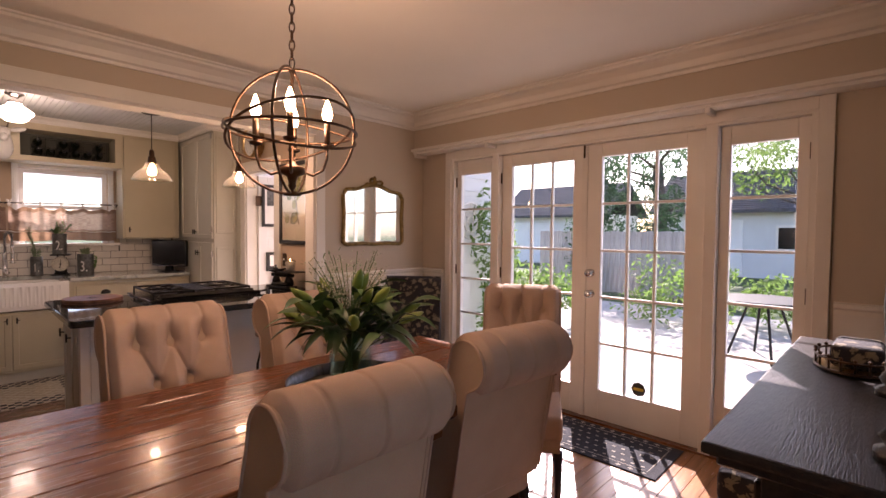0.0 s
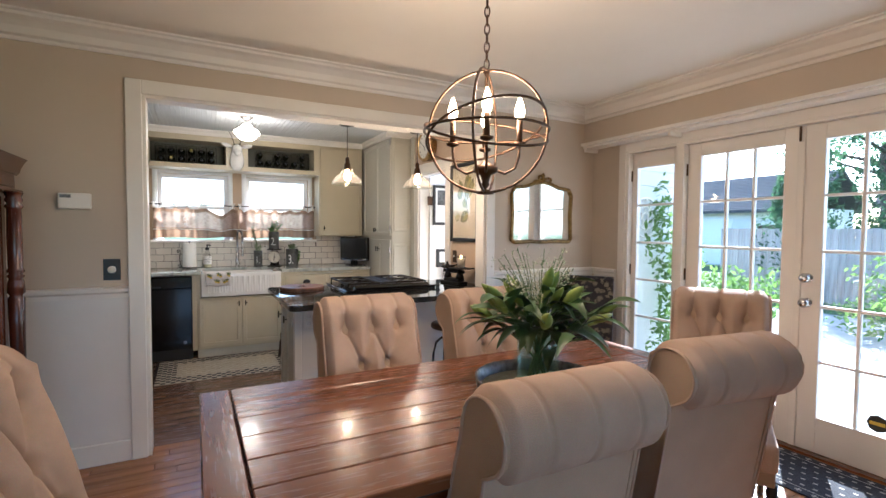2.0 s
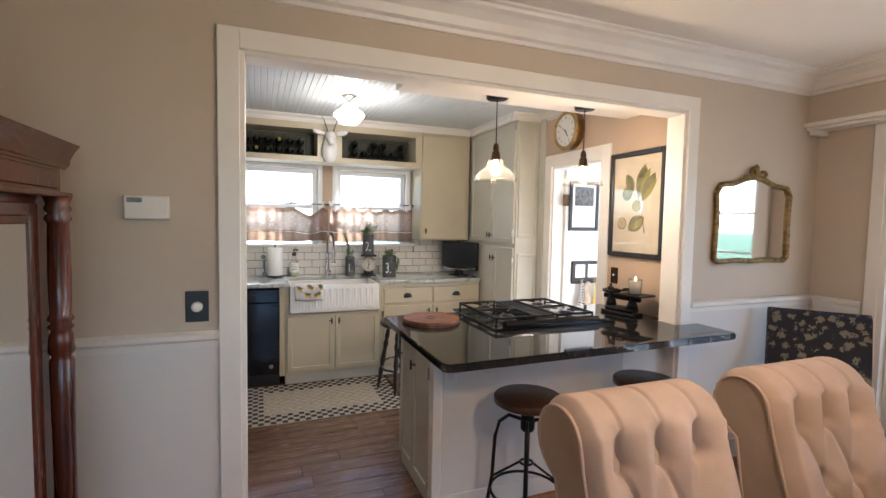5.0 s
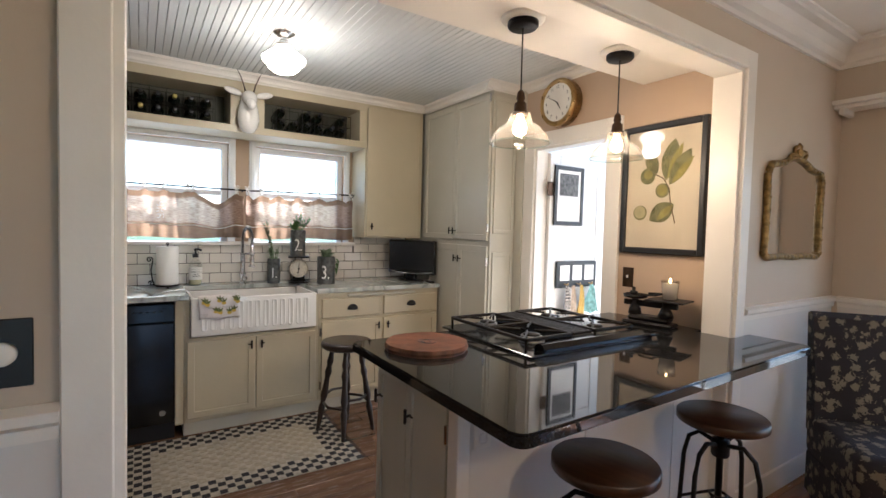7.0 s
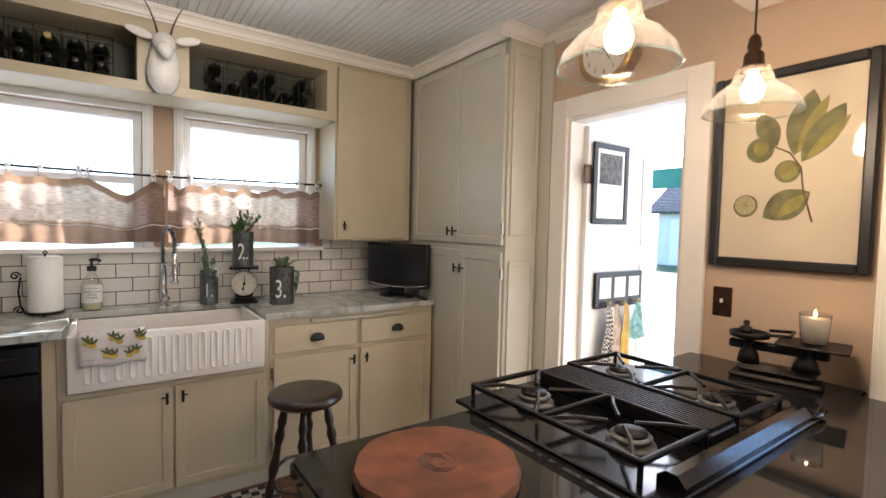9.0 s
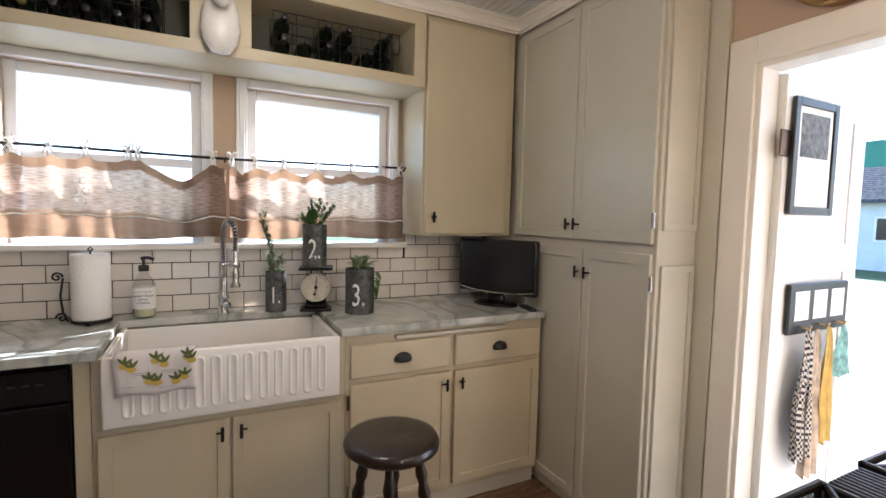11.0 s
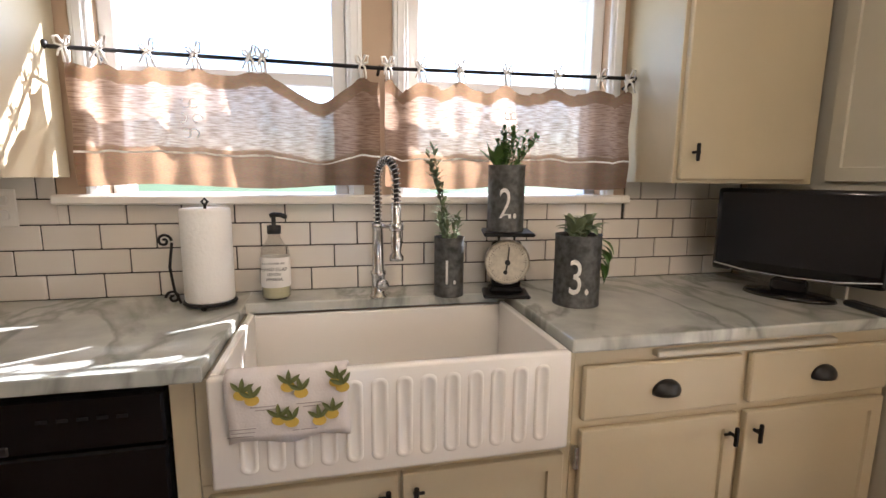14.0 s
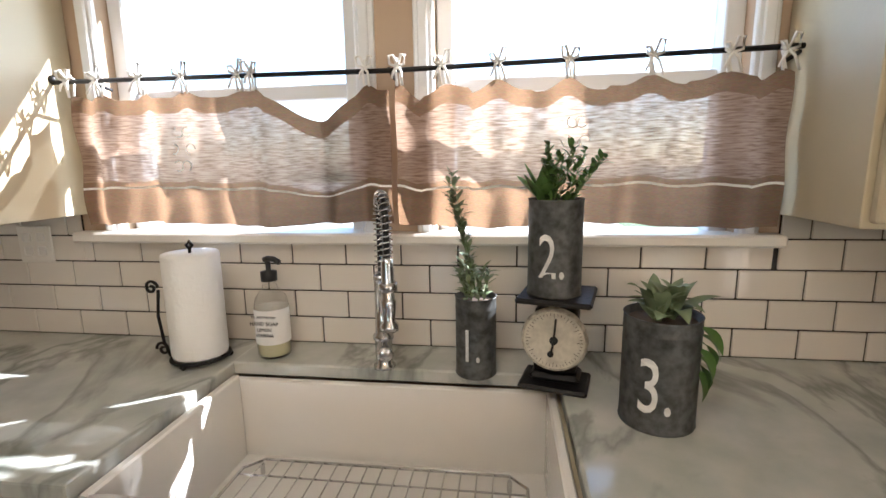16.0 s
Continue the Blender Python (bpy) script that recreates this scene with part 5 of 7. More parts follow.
part("sage_leaves", _b, LEAFG, c, "soft grey-green leaves", True)
sprigs(c, 0.205, 5, LEAFG, _r, 0.07, 0.05, 0.03, 8)
_b = bmesh.new()
for _k in range(7):
    add(_b, leaf_blade(0.055, 0.036, 0.6), pose(0.01, 0.066, 0.20 - _k * 0.014, 0, 30 + _k * 5, 70 + (_k % 3) * 25))
part("trailing_leaves", _b, LEAF, c, "", True)

# kitchen scale under can 2
p = thing("kitchen_scale", -7.07, 1.195, CTZ, -14, "old black spring scale with round white dial", "kitchen scale")
_b = box(-0.055, 0.06, -0.075, 0.075, 0.0, 0.012, 0.005)
box(-0.045, 0.03, -0.055, 0.055, 0.012, 0.03, 0.008, _b)
part("base", _b, IRON, p)
part("housing", box(-0.04, 0.02, -0.048, 0.048, 0.03, 0.178, 0.012, seg=2), IRON, p, "", True)
part("dial_rim", moved(lathe([(0.071, 0), (0.073, 0.01), (0.069, 0.02), (0.066, 0.02), (0.066, 0.012), (0.002, 0.012)], 40), pose(0.02, 0, 0.115, 0, 90)), mat("chipped_cream_enamel", (0.52, 0.48, 0.39), 0.4, var=0.25, scale=60), p, "chipped cream enamel rim", True)
part("dial", moved(lathe([(0.066, 0.012), (0.066, 0.016)], 40), pose(0.0212, 0, 0.115, 0, 90)), mat("aged_white_dial", (0.62, 0.58, 0.48), 0.5, var=0.15, scale=40), p, "aged white dial")
_b = bmesh.new()
for _k in range(48):
    a = 2 * math.pi * _k / 48
    r0 = 0.050 if _k % 4 == 0 else 0.056
    tube([(0.0385, r0 * math.sin(a), 0.115 + r0 * math.cos(a)), (0.0385, 0.061 * math.sin(a), 0.115 + 0.061 * math.cos(a))], 0.0006, 4, _b)
part("dial_marks", _b, BLACKM, p)
_b = tube([(0.041, 0.004, 0.165), (0.041, 0, 0.115), (0.041, -0.006, 0.08)], 0.0022, 6)
add(_b, lathe([(0.009, 0), (0.009, 0.004)], 14), pose(0.038, 0, 0.115, 0, 90))
add(_b, lathe([(0.007, 0), (0.007, 0.003)], 12), pose(0.038, -0.006, 0.083, 0, 90))
part("pointer", _b, BLACKM, p)
for _y in (-0.025, 0.025):
    part("pan_post", tube([(-0.01, _y, 0.176), (-0.01, _y, 0.205)], 0.004, 6), IRON, p)
part("weighing_pan", box(-0.085, 0.075, -0.08, 0.08, 0.201, 0.213, 0.005), IRON, p)

# television on its foot
p = thing("television", -6.885, 2.125, CTZ, -63, "small black flat-screen television on an oval foot", "television")
part("foot", moved(lathe([(0.12, 0), (0.115, 0.012), (0.04, 0.018)], 32), Matrix.Diagonal((0.7, 1.1, 1, 1))), BLACKP, p, "", True)
part("neck", box(-0.025, 0.02, -0.05, 0.05, 0.012, 0.06, 0.01), BLACKP, p)
part("casing", box(-0.035, 0.012, -0.24, 0.24, 0.06, 0.355, 0.014, seg=2), BLACKP, p, "", True)
part("screen", box(0.012, 0.0145, -0.222, 0.222, 0.10, 0.34, 0.001), mat("dark_screen", (0.012, 0.013, 0.016), 0.22, var=0.0, bump=0), p, "dark matte screen")
part("lower_trim", tube([(0.014, -0.23, 0.085), (0.018, -0.12, 0.07), (0.020, 0, 0.066), (0.018, 0.12, 0.07), (0.014, 0.23, 0.085)], 0.0035, 6), CHROME, p, "thin silver lip")
part("power_light", box(0.013, 0.0155, -0.178, -0.170, 0.064, 0.070), CHROME, p)
p = tagged(link("remote_control", box(-0.02, 0.02, -0.07, 0.07, 0, 0.018, 0.006), BLACKM), "small black remote control on the worktop", "remote control")
p.matrix_world = pose(-6.69, 2.20, CTZ, 0, 0, 80)

# dish towel over the apron
TOWEL = mat("white_lemon_print_cotton", (0.70, 0.66, 0.64), 0.95, var=0.06, scale=12, bump=0.12, bscale=200)
p = thing("dish_towel", -6.605, 0.435, 0, 0, "white cotton towel with lemon print over the sink edge", "towel")
_b = bmesh.new()
_path = [(-0.06, 0.78), (-0.045, 0.86), (-0.03, 0.905), (-0.012, 0.916), (0.006, 0.910), (0.012, 0.88), (0.013, 0.84), (0.012, 0.81), (0.014, 0.785), (0.012, 0.768)]
_rows = []
for _i, (x_, z_) in enumerate(_path):
    _rows.append([_b.verts.new((x_ + 0.003 * math.sin(k * 1.3 + _i * 0.5) * (0.6 if _i > 4 else 0), 0.0 + 0.24 * k / 14 + 0.004 * math.sin(_i), z_ + (0.006 * math.sin(k * 0.7) if _i == 9 else 0))) for k in range(15)])
for a, c in zip(_rows, _rows[1:]):
    for k in range(14):
        _b.faces.new((a[k], a[k + 1], c[k + 1], c[k]))
_o = part("cloth", _b, TOWEL, p, "", True)
_sd = _o.modifiers.new("thick", "SOLIDIFY")
_sd.thickness = 0.003
LEMON = mat("lemon_yellow_print", (0.62, 0.44, 0.08), 0.95)
LEAFP = mat("olive_green_print", (0.13, 0.15, 0.05), 0.95)
for _k, (y_, z_) in enumerate(((0.03, 0.875), (0.05, 0.862), (0.12, 0.885), (0.145, 0.87), (0.215, 0.888), (0.228, 0.875), (0.10, 0.815), (0.125, 0.808), (0.18, 0.806), (0.205, 0.818))):
    part("lemon_print", moved(lathe([(0.0115, 0), (0.0115, 0.0008)], 12), pose(0.0195, y_, z_, 0, 90, 0) @ Matrix.Diagonal((1.0, 1.25, 1, 1))), LEMON, p)
    for _l in range(3):
        part("leaf_print", moved(leaf_blade(0.030, 0.010, 0.25), pose(0.0205, y_ + 0.001, z_ + 0.007, 0, 0, 0) @ pose(0, 0, 0, 90, 0, 90) @ pose(0, 0, 0, 0, 0, 35 + (_k * 17) % 30 + _l * 48)), LEAFP, p)
INKT = mat("faint_grey_script_print", (0.34, 0.31, 0.30), 0.95)
for y_, z_, w_ in ((0.07, 0.845, 0.05), (0.075, 0.838, 0.04), (0.16, 0.845, 0.05), (0.165, 0.838, 0.035), (0.03, 0.80, 0.05), (0.03, 0.792, 0.045), (0.03, 0.784, 0.06), (0.15, 0.788, 0.05)):
    part("script_bar", box(0.0175, 0.0183, y_ - w_ / 2, y_ + w_ / 2, z_, z_ + 0.0018), INKT, p)

# wall outlet by the window
p = thing("wall_outlet", WX + 0.014, -0.305, 1.205, 0, "white double outlet plate on the tiles", "outlet")
part("plate", box(0, 0.006, -0.057, 0.057, -0.055, 0.055, 0.003), TRIM, p)
for _y in (-0.023, 0.023):
    for _z in (-0.02, 0.02):
        part("socket", box(0.006, 0.008, _y - 0.014, _y + 0.014, _z - 0.014, _z + 0.014, 0.004), WAIN, p)

# wine racks in the niches
BOTTLE = mat("dark_green_bottle_glass", (0.008, 0.012, 0.008), 0.1, var=0.1, bump=0)
FOIL = [mat("foil_%s" % n_, c_, 0.35, var=0.1) for n_, c_ in (("black", (0.012, 0.012, 0.014)), ("wine", (0.06, 0.012, 0.015)), ("gold", (0.4, 0.33, 0.08)), ("navy", (0.012, 0.016, 0.03)))]
_bot = None
for _n0, _y0 in ((0, -0.02), (1, 0.985)):
    g = thing("wine_rack", -7.10, _y0, 2.092, 0, "thin black wire wine rack in the niche", "wine rack")
    b = bmesh.new()
    for xx in (0.02, 0.13):
        for k in range(7):
            tube([(xx, k * 0.098, 0), (xx, k * 0.098, 0.185)], 0.0022, 5, b)
        for z in (0.002, 0.092, 0.183):
            tube([(xx, 0, z), (xx, 0.588, z)], 0.0022, 5, b)
    part("wire_frame", b, IRON, g)
    for k in range(6):
        for lev in range(2):
            if _n0 == 1 and lev == 1 and k in (1, 4):
                continue
            if _bot is None:
                _bot = thing("wine_bottle", 0, 0, 0, 0, "dark glass wine bottle lying in the rack", "bottle", "wine bottles in the racks")
                part("glass_body", lathe([(0.030, 0.0), (0.036, 0.004), (0.036, 0.16), (0.033, 0.178), (0.014, 0.205), (0.013, 0.26)], 16), BOTTLE, _bot, "", True)
                part("foil_cap", lathe([(0.0145, 0.215), (0.0145, 0.262), (0.012, 0.264)], 12), FOIL[0], _bot, "", True)
                bo = _bot
                bo.matrix_world = pose(-7.225, _y0 + 0.049 + k * 0.098, 2.094 + 0.04 + lev * 0.09, 0, 90)
            else:
                bo = copy_thing(_bot, pose(-7.225, _y0 + 0.049 + k * 0.098, 2.094 + 0.04 + lev * 0.09, 0, 88 - 6 * _n0))
            if (k * 2 + lev) % 5 == 2 + _n0:
                for o in bo.children:
                    if o.name.startswith("foil"):
                        o.data = o.data.copy()
                        o.data.materials[0] = FOIL[1 + (k + lev + _n0) % 3]

# white trophy head between the niches: one plain shape
_b = lathe([(0.006, -0.185), (0.035, -0.178), (0.062, -0.14), (0.075, -0.09), (0.07, -0.03), (0.055, 0.03), (0.04, 0.07), (0.01, 0.085)], 20)
for v in _b.verts:
    v.co.x = v.co.x * 0.7 + 0.05
for _c, _s, _t in (((0.085, 0, 0.055), (0.075, 0.052, 0.05), 35), ((0.145, 0, 0.005), (0.05, 0.034, 0.034), 40)):
    bmesh.ops.create_icosphere(_b, subdivisions=3, radius=1.0, matrix=pose(*_c, 0, _t, 0) @ Matrix.Diagonal((*_s, 1)))
for _s in (-1, 1):
    bmesh.ops.create_icosphere(_b, subdivisions=2, radius=1.0, matrix=pose(0.07, _s * 0.105, 0.092, _s * 14, 0, 0) @ Matrix.Diagonal((0.014, 0.062, 0.024, 1)))
_nf = len(_b.faces)
for _s in (-1, 1):
    tube([(0.085, _s * 0.025, 0.09), (0.08, _s * 0.04, 0.15), (0.09, _s * 0.06, 0.20), (0.08, _s * 0.085, 0.25)], 0.0055, 7, _b, 0.4)
_b.faces.ensure_lookup_table()
for _f in _b.faces[_nf:]:
    _f.material_index = 1
_o = tagged(link("trophy_head", _b, mat("white_glazed_resin", (0.72, 0.71, 0.68), 0.25, var=0.03), None, "", True), "white glazed animal trophy head over the window post", "wall ornament")
_o.location = (-6.945, 0.775, 2.215)
_o.data.materials.append(BARK)

# ---- kitchen stool ----
DKST = mat("worn_black_stool_paint", (0.014, 0.008, 0.007), 0.3, var=0.4, scale=24, bump=0.12, bscale=60, color2=(0.022, 0.012, 0.009), spec=0.5, coat=0.35)
p = thing("kitchen_stool", -6.262, 1.295, 0, 20, "worn black round wooden stool with turned legs", "stool")
part("seat", lathe([(0.10, 0.565), (0.15, 0.57), (0.168, 0.585), (0.17, 0.60), (0.162, 0.617), (0.14, 0.621), (0.005, 0.612)], 36), DKST, p, "", True)
_r = random.Random(31)
_b = bmesh.new()
for _k in range(26):
    x_, y_, a = _r.gauss(0.03, 0.045), _r.gauss(0.0, 0.05), _r.gauss(0.6, 0.5)
    _p = [(x_ + t * math.cos(a) + 0.004 * math.sin(t * 90), y_ + t * math.sin(a)) for t in np.linspace(0, _r.uniform(0.02, 0.06), 6)]
    if max(math.hypot(*q) for q in _p) < 0.135:
        tube([(q[0], q[1], 0.6117 + 0.0667 * max(0.0, math.hypot(*q) - 0.005)) for q in _p], 0.0009, 4, _b, 0.5)
_o = part("worn_scratches", _b, mat("bare_scratched_wood", (0.16, 0.10, 0.065), 0.7), p, "pale scratches worn through the paint")
_o["kind"] = "stuff"
for _k in range(4):
    a = math.radians(45 + 90 * _k)
    top, bot = Vector((0.09 * math.cos(a), 0.09 * math.sin(a), 0.575)), Vector((0.185 * math.cos(a), 0.185 * math.sin(a), 0.0))
    d = (bot - top)
    L_ = d.length
    leg = lathe([(0.013, 0), (0.016, 0.06), (0.022, 0.10), (0.015, 0.13), (0.024, 0.17), (0.016, 0.21), (0.018, 0.26), (0.024, 0.33), (0.014, 0.38), (0.022, 0.41), (0.016, 0.5), (0.012, L_)], 12)
    part("leg", moved(leg, Matrix.Translation(top) @ d.to_track_quat("Z", "Y").to_matrix().to_4x4()), DKST, p, "", True)
for _k in range(4):
    a, b_ = math.radians(45 + 90 * _k), math.radians(135 + 90 * _k)
    z = 0.20 + 0.05 * (_k % 2)
    r = 0.15 if _k % 2 == 0 else 0.142
    part("stretcher", tube([(r * math.cos(a), r * math.sin(a), z), (r * 0.75 * (math.cos(a) + math.cos(b_)) / 1.06, r * 0.75 * (math.sin(a) + math.sin(b_)) / 1.06, z), (r * math.cos(b_), r * math.sin(b_), z)], 0.009, 8), DKST, p, "", True)

# ---- bar stools ----
def bar_stool():
    s = thing("bar_stool", 0, 0, 0, 0, "round walnut-topped stool with black iron base", "stool", "bar stools at the island")
    part("seat", lathe([(0.158, 0.635), (0.165, 0.64), (0.165, 0.665), (0.16, 0.67), (0.002, 0.67)], 40), SEATW, s, "dark walnut seat", True)
    part("seat_plate", lathe([(0.09, 0.622), (0.09, 0.635)], 24), IRON, s)
    part("screw_column", lathe([(0.013, 0.33), (0.013, 0.60), (0.028, 0.605), (0.028, 0.625)], 14), IRON, s, "", True)
    part("collar", lathe([(0.03, 0.50), (0.034, 0.51), (0.034, 0.56), (0.03, 0.57)], 16), IRON, s, "", True)
    for k in range(4):
        a = math.radians(45 + 90 * k)
        prof = [(0.025, 0.55), (0.09, 0.565), (0.135, 0.53), (0.155, 0.45), (0.165, 0.25), (0.20, 0.03), (0.215, 0.0)]
        part("leg", tube([(r * math.cos(a), r * math.sin(a), z) for r, z in prof], 0.009, 8), IRON, s, "", True)
    part("foot_ring", tube(circle(0.172, 32, 0.20), 0.007, 8, closed=True), IRON, s, "", True)
    part("upper_ring", tube(circle(0.03, 16, 0.34), 0.006, 6, closed=True), IRON, s, "", True)
    for k in range(4):
        a = math.radians(45 + 90 * k)
        part("brace", tube([(0.03 * math.cos(a), 0.03 * math.sin(a), 0.34), (0.165 * math.cos(a), 0.165 * math.sin(a), 0.25)], 0.006, 6), IRON, s)
    return s


s = bar_stool()
s.matrix_world = pose(-4.215, 1.35, 0, 0, 0, 12)
copy_thing(s, pose(-4.225, 2.085, 0, 0, 0, 40))

# ---- on the island ----
BOARD = mat("red_brown_wood_slice", (0.20, 0.07, 0.032), 0.4, var=0.2, scale=14, bump=0.05, color2=(0.09, 0.03, 0.014), stretch=(1, 1, 1), coat=0.2)
p = thing("wood_slice_board", -4.885, 1.09, IZ, 0, "round live-edge wood slice serving board with bark rim", "serving board")
_pts = [(r_ * math.cos(a), r_ * math.sin(a)) for a, r_ in ((2 * math.pi * k / 60, 0.168 + 0.0015 * math.sin(k * 1.7) + 0.002 * math.sin(k * 0.6)) for k in range(60))]
part("slab", extrude([(x_ * 0.975, y_ * 0.975) for x_, y_ in _pts], "z", 0.0, 0.026), BOARD, p)
_b = bmesh.new()
_lo = [_b.verts.new((x_ * 0.97, y_ * 0.97, 0.0005)) for x_, y_ in _pts]
_mi = [_b.verts.new((x_ * (1 + 0.006 * (k % 2)), y_ * (1 + 0.006 * (k % 2)), 0.013)) for k, (x_, y_) in enumerate(_pts)]
_hi = [_b.verts.new((x_ * 0.97, y_ * 0.97, 0.0265)) for x_, y_ in _pts]
for k in range(60):
    _b.faces.new((_lo[k], _lo[(k + 1) % 60], _mi[(k + 1) % 60], _mi[k]))
    _b.faces.new((_mi[k], _mi[(k + 1) % 60], _hi[(k + 1) % 60], _hi[k]))
part("bark", _b, wood("bark_rim", (0.07, 0.03, 0.015), (0.22, 0.10, 0.05), 0.8, "z"), p, "rough bark rim")
_b = bmesh.new()
for k in range(5):
    tube([(0.045 * (0.4 + k * 0.15) * math.cos(a + k), 0.045 * (0.4 + k * 0.15) * math.sin(a + k) * 0.8, 0.0262) for a in np.linspace(0, 4.4, 14)], 0.0012, 4, _b)
part("burned_mark", _b, BLACKM, p, "faint burned decoration")

p = thing("gas_cooktop", -4.86, 1.715, IZ, 0, "black glass gas cooktop with iron grates and centre vent", "cooktop")
part("glass_plate", box(-0.31, 0.31, -0.37, 0.385, 0.0, 0.012, 0.004), BLACKP, p)
for _y in (-0.20, 0.20):
    for _x in (-0.15, 0.15):
        bn = part("burner", moved(lathe([(0.055, 0.012), (0.055, 0.02), (0.04, 0.022), (0.04, 0.03), (0.046, 0.031), (0.046, 0.038), (0.03, 0.041), (0.002, 0.041)], 22), pose(_x - 0.02, _y, 0)), GALV, p, "burner with steel ring", True)
        part("burner_cap", moved(lathe([(0.036, 0.041), (0.036, 0.047), (0.002, 0.05)], 22), pose(_x - 0.02, _y, 0)), IRON, bn, "", True)
for _s in (-1, 1):
    b = bmesh.new()
    y0, y1 = sorted((_s * 0.07, _s * 0.335))
    for x0_, x1_, ya, yb in ((-0.285, 0.24, y0, y0 + 0.012), (-0.285, 0.24, y1 - 0.012, y1), (-0.285, -0.273, y0, y1), (0.228, 0.24, y0, y1), (-0.03, -0.018, y0, y1)):
        box(x0_, x1_, ya, yb, 0.045, 0.06, 0.003, b)
    for cx in (-0.155, 0.105):
        cy = (y0 + y1) / 2
        for a in (0.785, 2.356, 3.927, 5.498):
            tube([(cx + 0.03 * math.cos(a), cy + 0.03 * math.sin(a), 0.058), (cx + 0.10 * math.cos(a), cy + 0.10 * math.sin(a), 0.06), (cx + 0.165 * math.cos(a) * 0.95, cy + 0.125 * (1 if math.sin(a) > 0 else -1), 0.054)], 0.0055, 6, b)
    for x_ in (-0.279, 0.234):
        for y_ in (y0 + 0.006, y1 - 0.006):
            tube([(x_, y_, 0.012), (x_, y_, 0.048)], 0.006, 6, b)
    part("grate", b, IRON, p, "black cast iron grate")
vt = part("vent_frame", box(-0.28, 0.24, -0.062, 0.062, 0.012, 0.044, 0.004), BLACKM, p)
for _k in range(9):
    part("vent_slat", box(-0.275, 0.235, -0.056 + _k * 0.0128, -0.048 + _k * 0.0128, 0.044, 0.056, 0.002), IRON, vt)
part("front_rail", moved(extrude([(0.25, 0.012), (0.25, 0.03), (0.268, 0.044), (0.29, 0.044), (0.308, 0.026), (0.308, 0.012)], "y", -0.30, 0.33), Matrix.Identity(4)), BLACKP, p, "glossy black curved control rail")
part("side_handle", tube([(0.30, 0.30, 0.02), (0.31, 0.385, 0.018), (0.305, 0.43, 0.02)], 0.008, 8), BLACKP, p, "", True)

p = thing("antique_scale", -4.74, 2.395, IZ, 12, "black cast iron antique counter scale", "scale")
_b = box(-0.15, 0.11, -0.055, 0.055, 0.0, 0.02, 0.008)
box(-0.13, 0.09, -0.045, 0.045, 0.02, 0.05, 0.015, _b)
part("base", _b, IRON, p)
part("pillar", moved(lathe([(0.04, 0.05), (0.03, 0.08), (0.018, 0.11), (0.02, 0.135)], 16), pose(0.06, 0, 0)), IRON, p, "", True)
part("pillar", moved(lathe([(0.035, 0.05), (0.03, 0.08), (0.016, 0.11), (0.018, 0.135)], 16), pose(-0.10, 0, 0)), IRON, p, "", True)
part("beam", box(-0.16, 0.12, -0.012, 0.012, 0.095, 0.125, 0.006), IRON, p)
part("weight_tray", moved(lathe([(0.045, 0.135), (0.06, 0.14), (0.062, 0.155), (0.056, 0.157), (0.05, 0.146), (0.002, 0.145)], 24), pose(-0.10, 0, 0)), IRON, p, "", True)
part("platform", box(-0.02, 0.17, -0.085, 0.085, 0.135, 0.144, 0.003), IRON, p)
part("loose_weight", moved(lathe([(0.02, 0.145), (0.02, 0.17), (0.008, 0.175), (0.011, 0.19), (0.003, 0.195)], 16), pose(-0.11, 0, 0)), IRON, p, "", True)
part("wire_rack", tube([(-0.05, -0.05, 0.16), (0.02, -0.05, 0.165), (0.02, 0.05, 0.165), (-0.05, 0.05, 0.16)], 0.006, 6), IRON, p)
p = thing("jar_candle", -4.665, 2.41, IZ + 0.144, 0, "white candle burning in a ribbed glass jar", "candle")
WAX = mat("white_wax", (0.80, 0.72, 0.60), 0.5, var=0.03)
part("jar", lathe([(0.034, 0), (0.036, 0.004), (0.044, 0.10), (0.0425, 0.10), (0.0345, 0.006)], 28, close=False), GLASS, p, "", True)
part("wax", lathe([(0.033, 0.005), (0.0405, 0.085), (0.002, 0.084)], 28), WAX, p, "", True)
part("flame", lathe([(0.001, 0.088), (0.005, 0.094), (0.004, 0.102), (0.0005, 0.114)], 10), glow("candle_flame", (1.0, 0.6, 0.2), 14), p, "small lit flame", True)

# ---- tan side wall: clock, print, switch ----
p = thing("wall_clock", -5.55, KY, 2.25, 0, "round aged brass wall clock with white face", "clock")
part("case", moved(lathe([(0.15, 0), (0.15, 0.05), (0.158, 0.055), (0.158, 0.075), (0.146, 0.088), (0.135, 0.088), (0.125, 0.072), (0.002, 0.07)], 44), pose(0, 0, 0, 90)), BRASS, p, "deep brass case", True)
part("face", moved(lathe([(0.125, 0), (0.125, 0.002)], 40), pose(0, -0.073, 0, 90)), mat("clock_face_white", (0.76, 0.74, 0.68), 0.5, var=0.04), p, "white clock face")
for _h in range(1, 13):
    a = math.radians(90 - 30 * _h)
    words(str(_h), 0.030, BLACKM, pose(0.10 * math.cos(a), -0.0755, 0.10 * math.sin(a), 90), p, "numeral", 0.0004)
for _a, _l, _w in ((-57, 0.06, 0.005), (150, 0.085, 0.0035)):
    a = math.radians(_a)
    part("clock_hand", tube([(0, -0.078, 0), (_l * math.cos(a), -0.078, _l * math.sin(a))], _w, 6, taper=0.4), BLACKM, p)

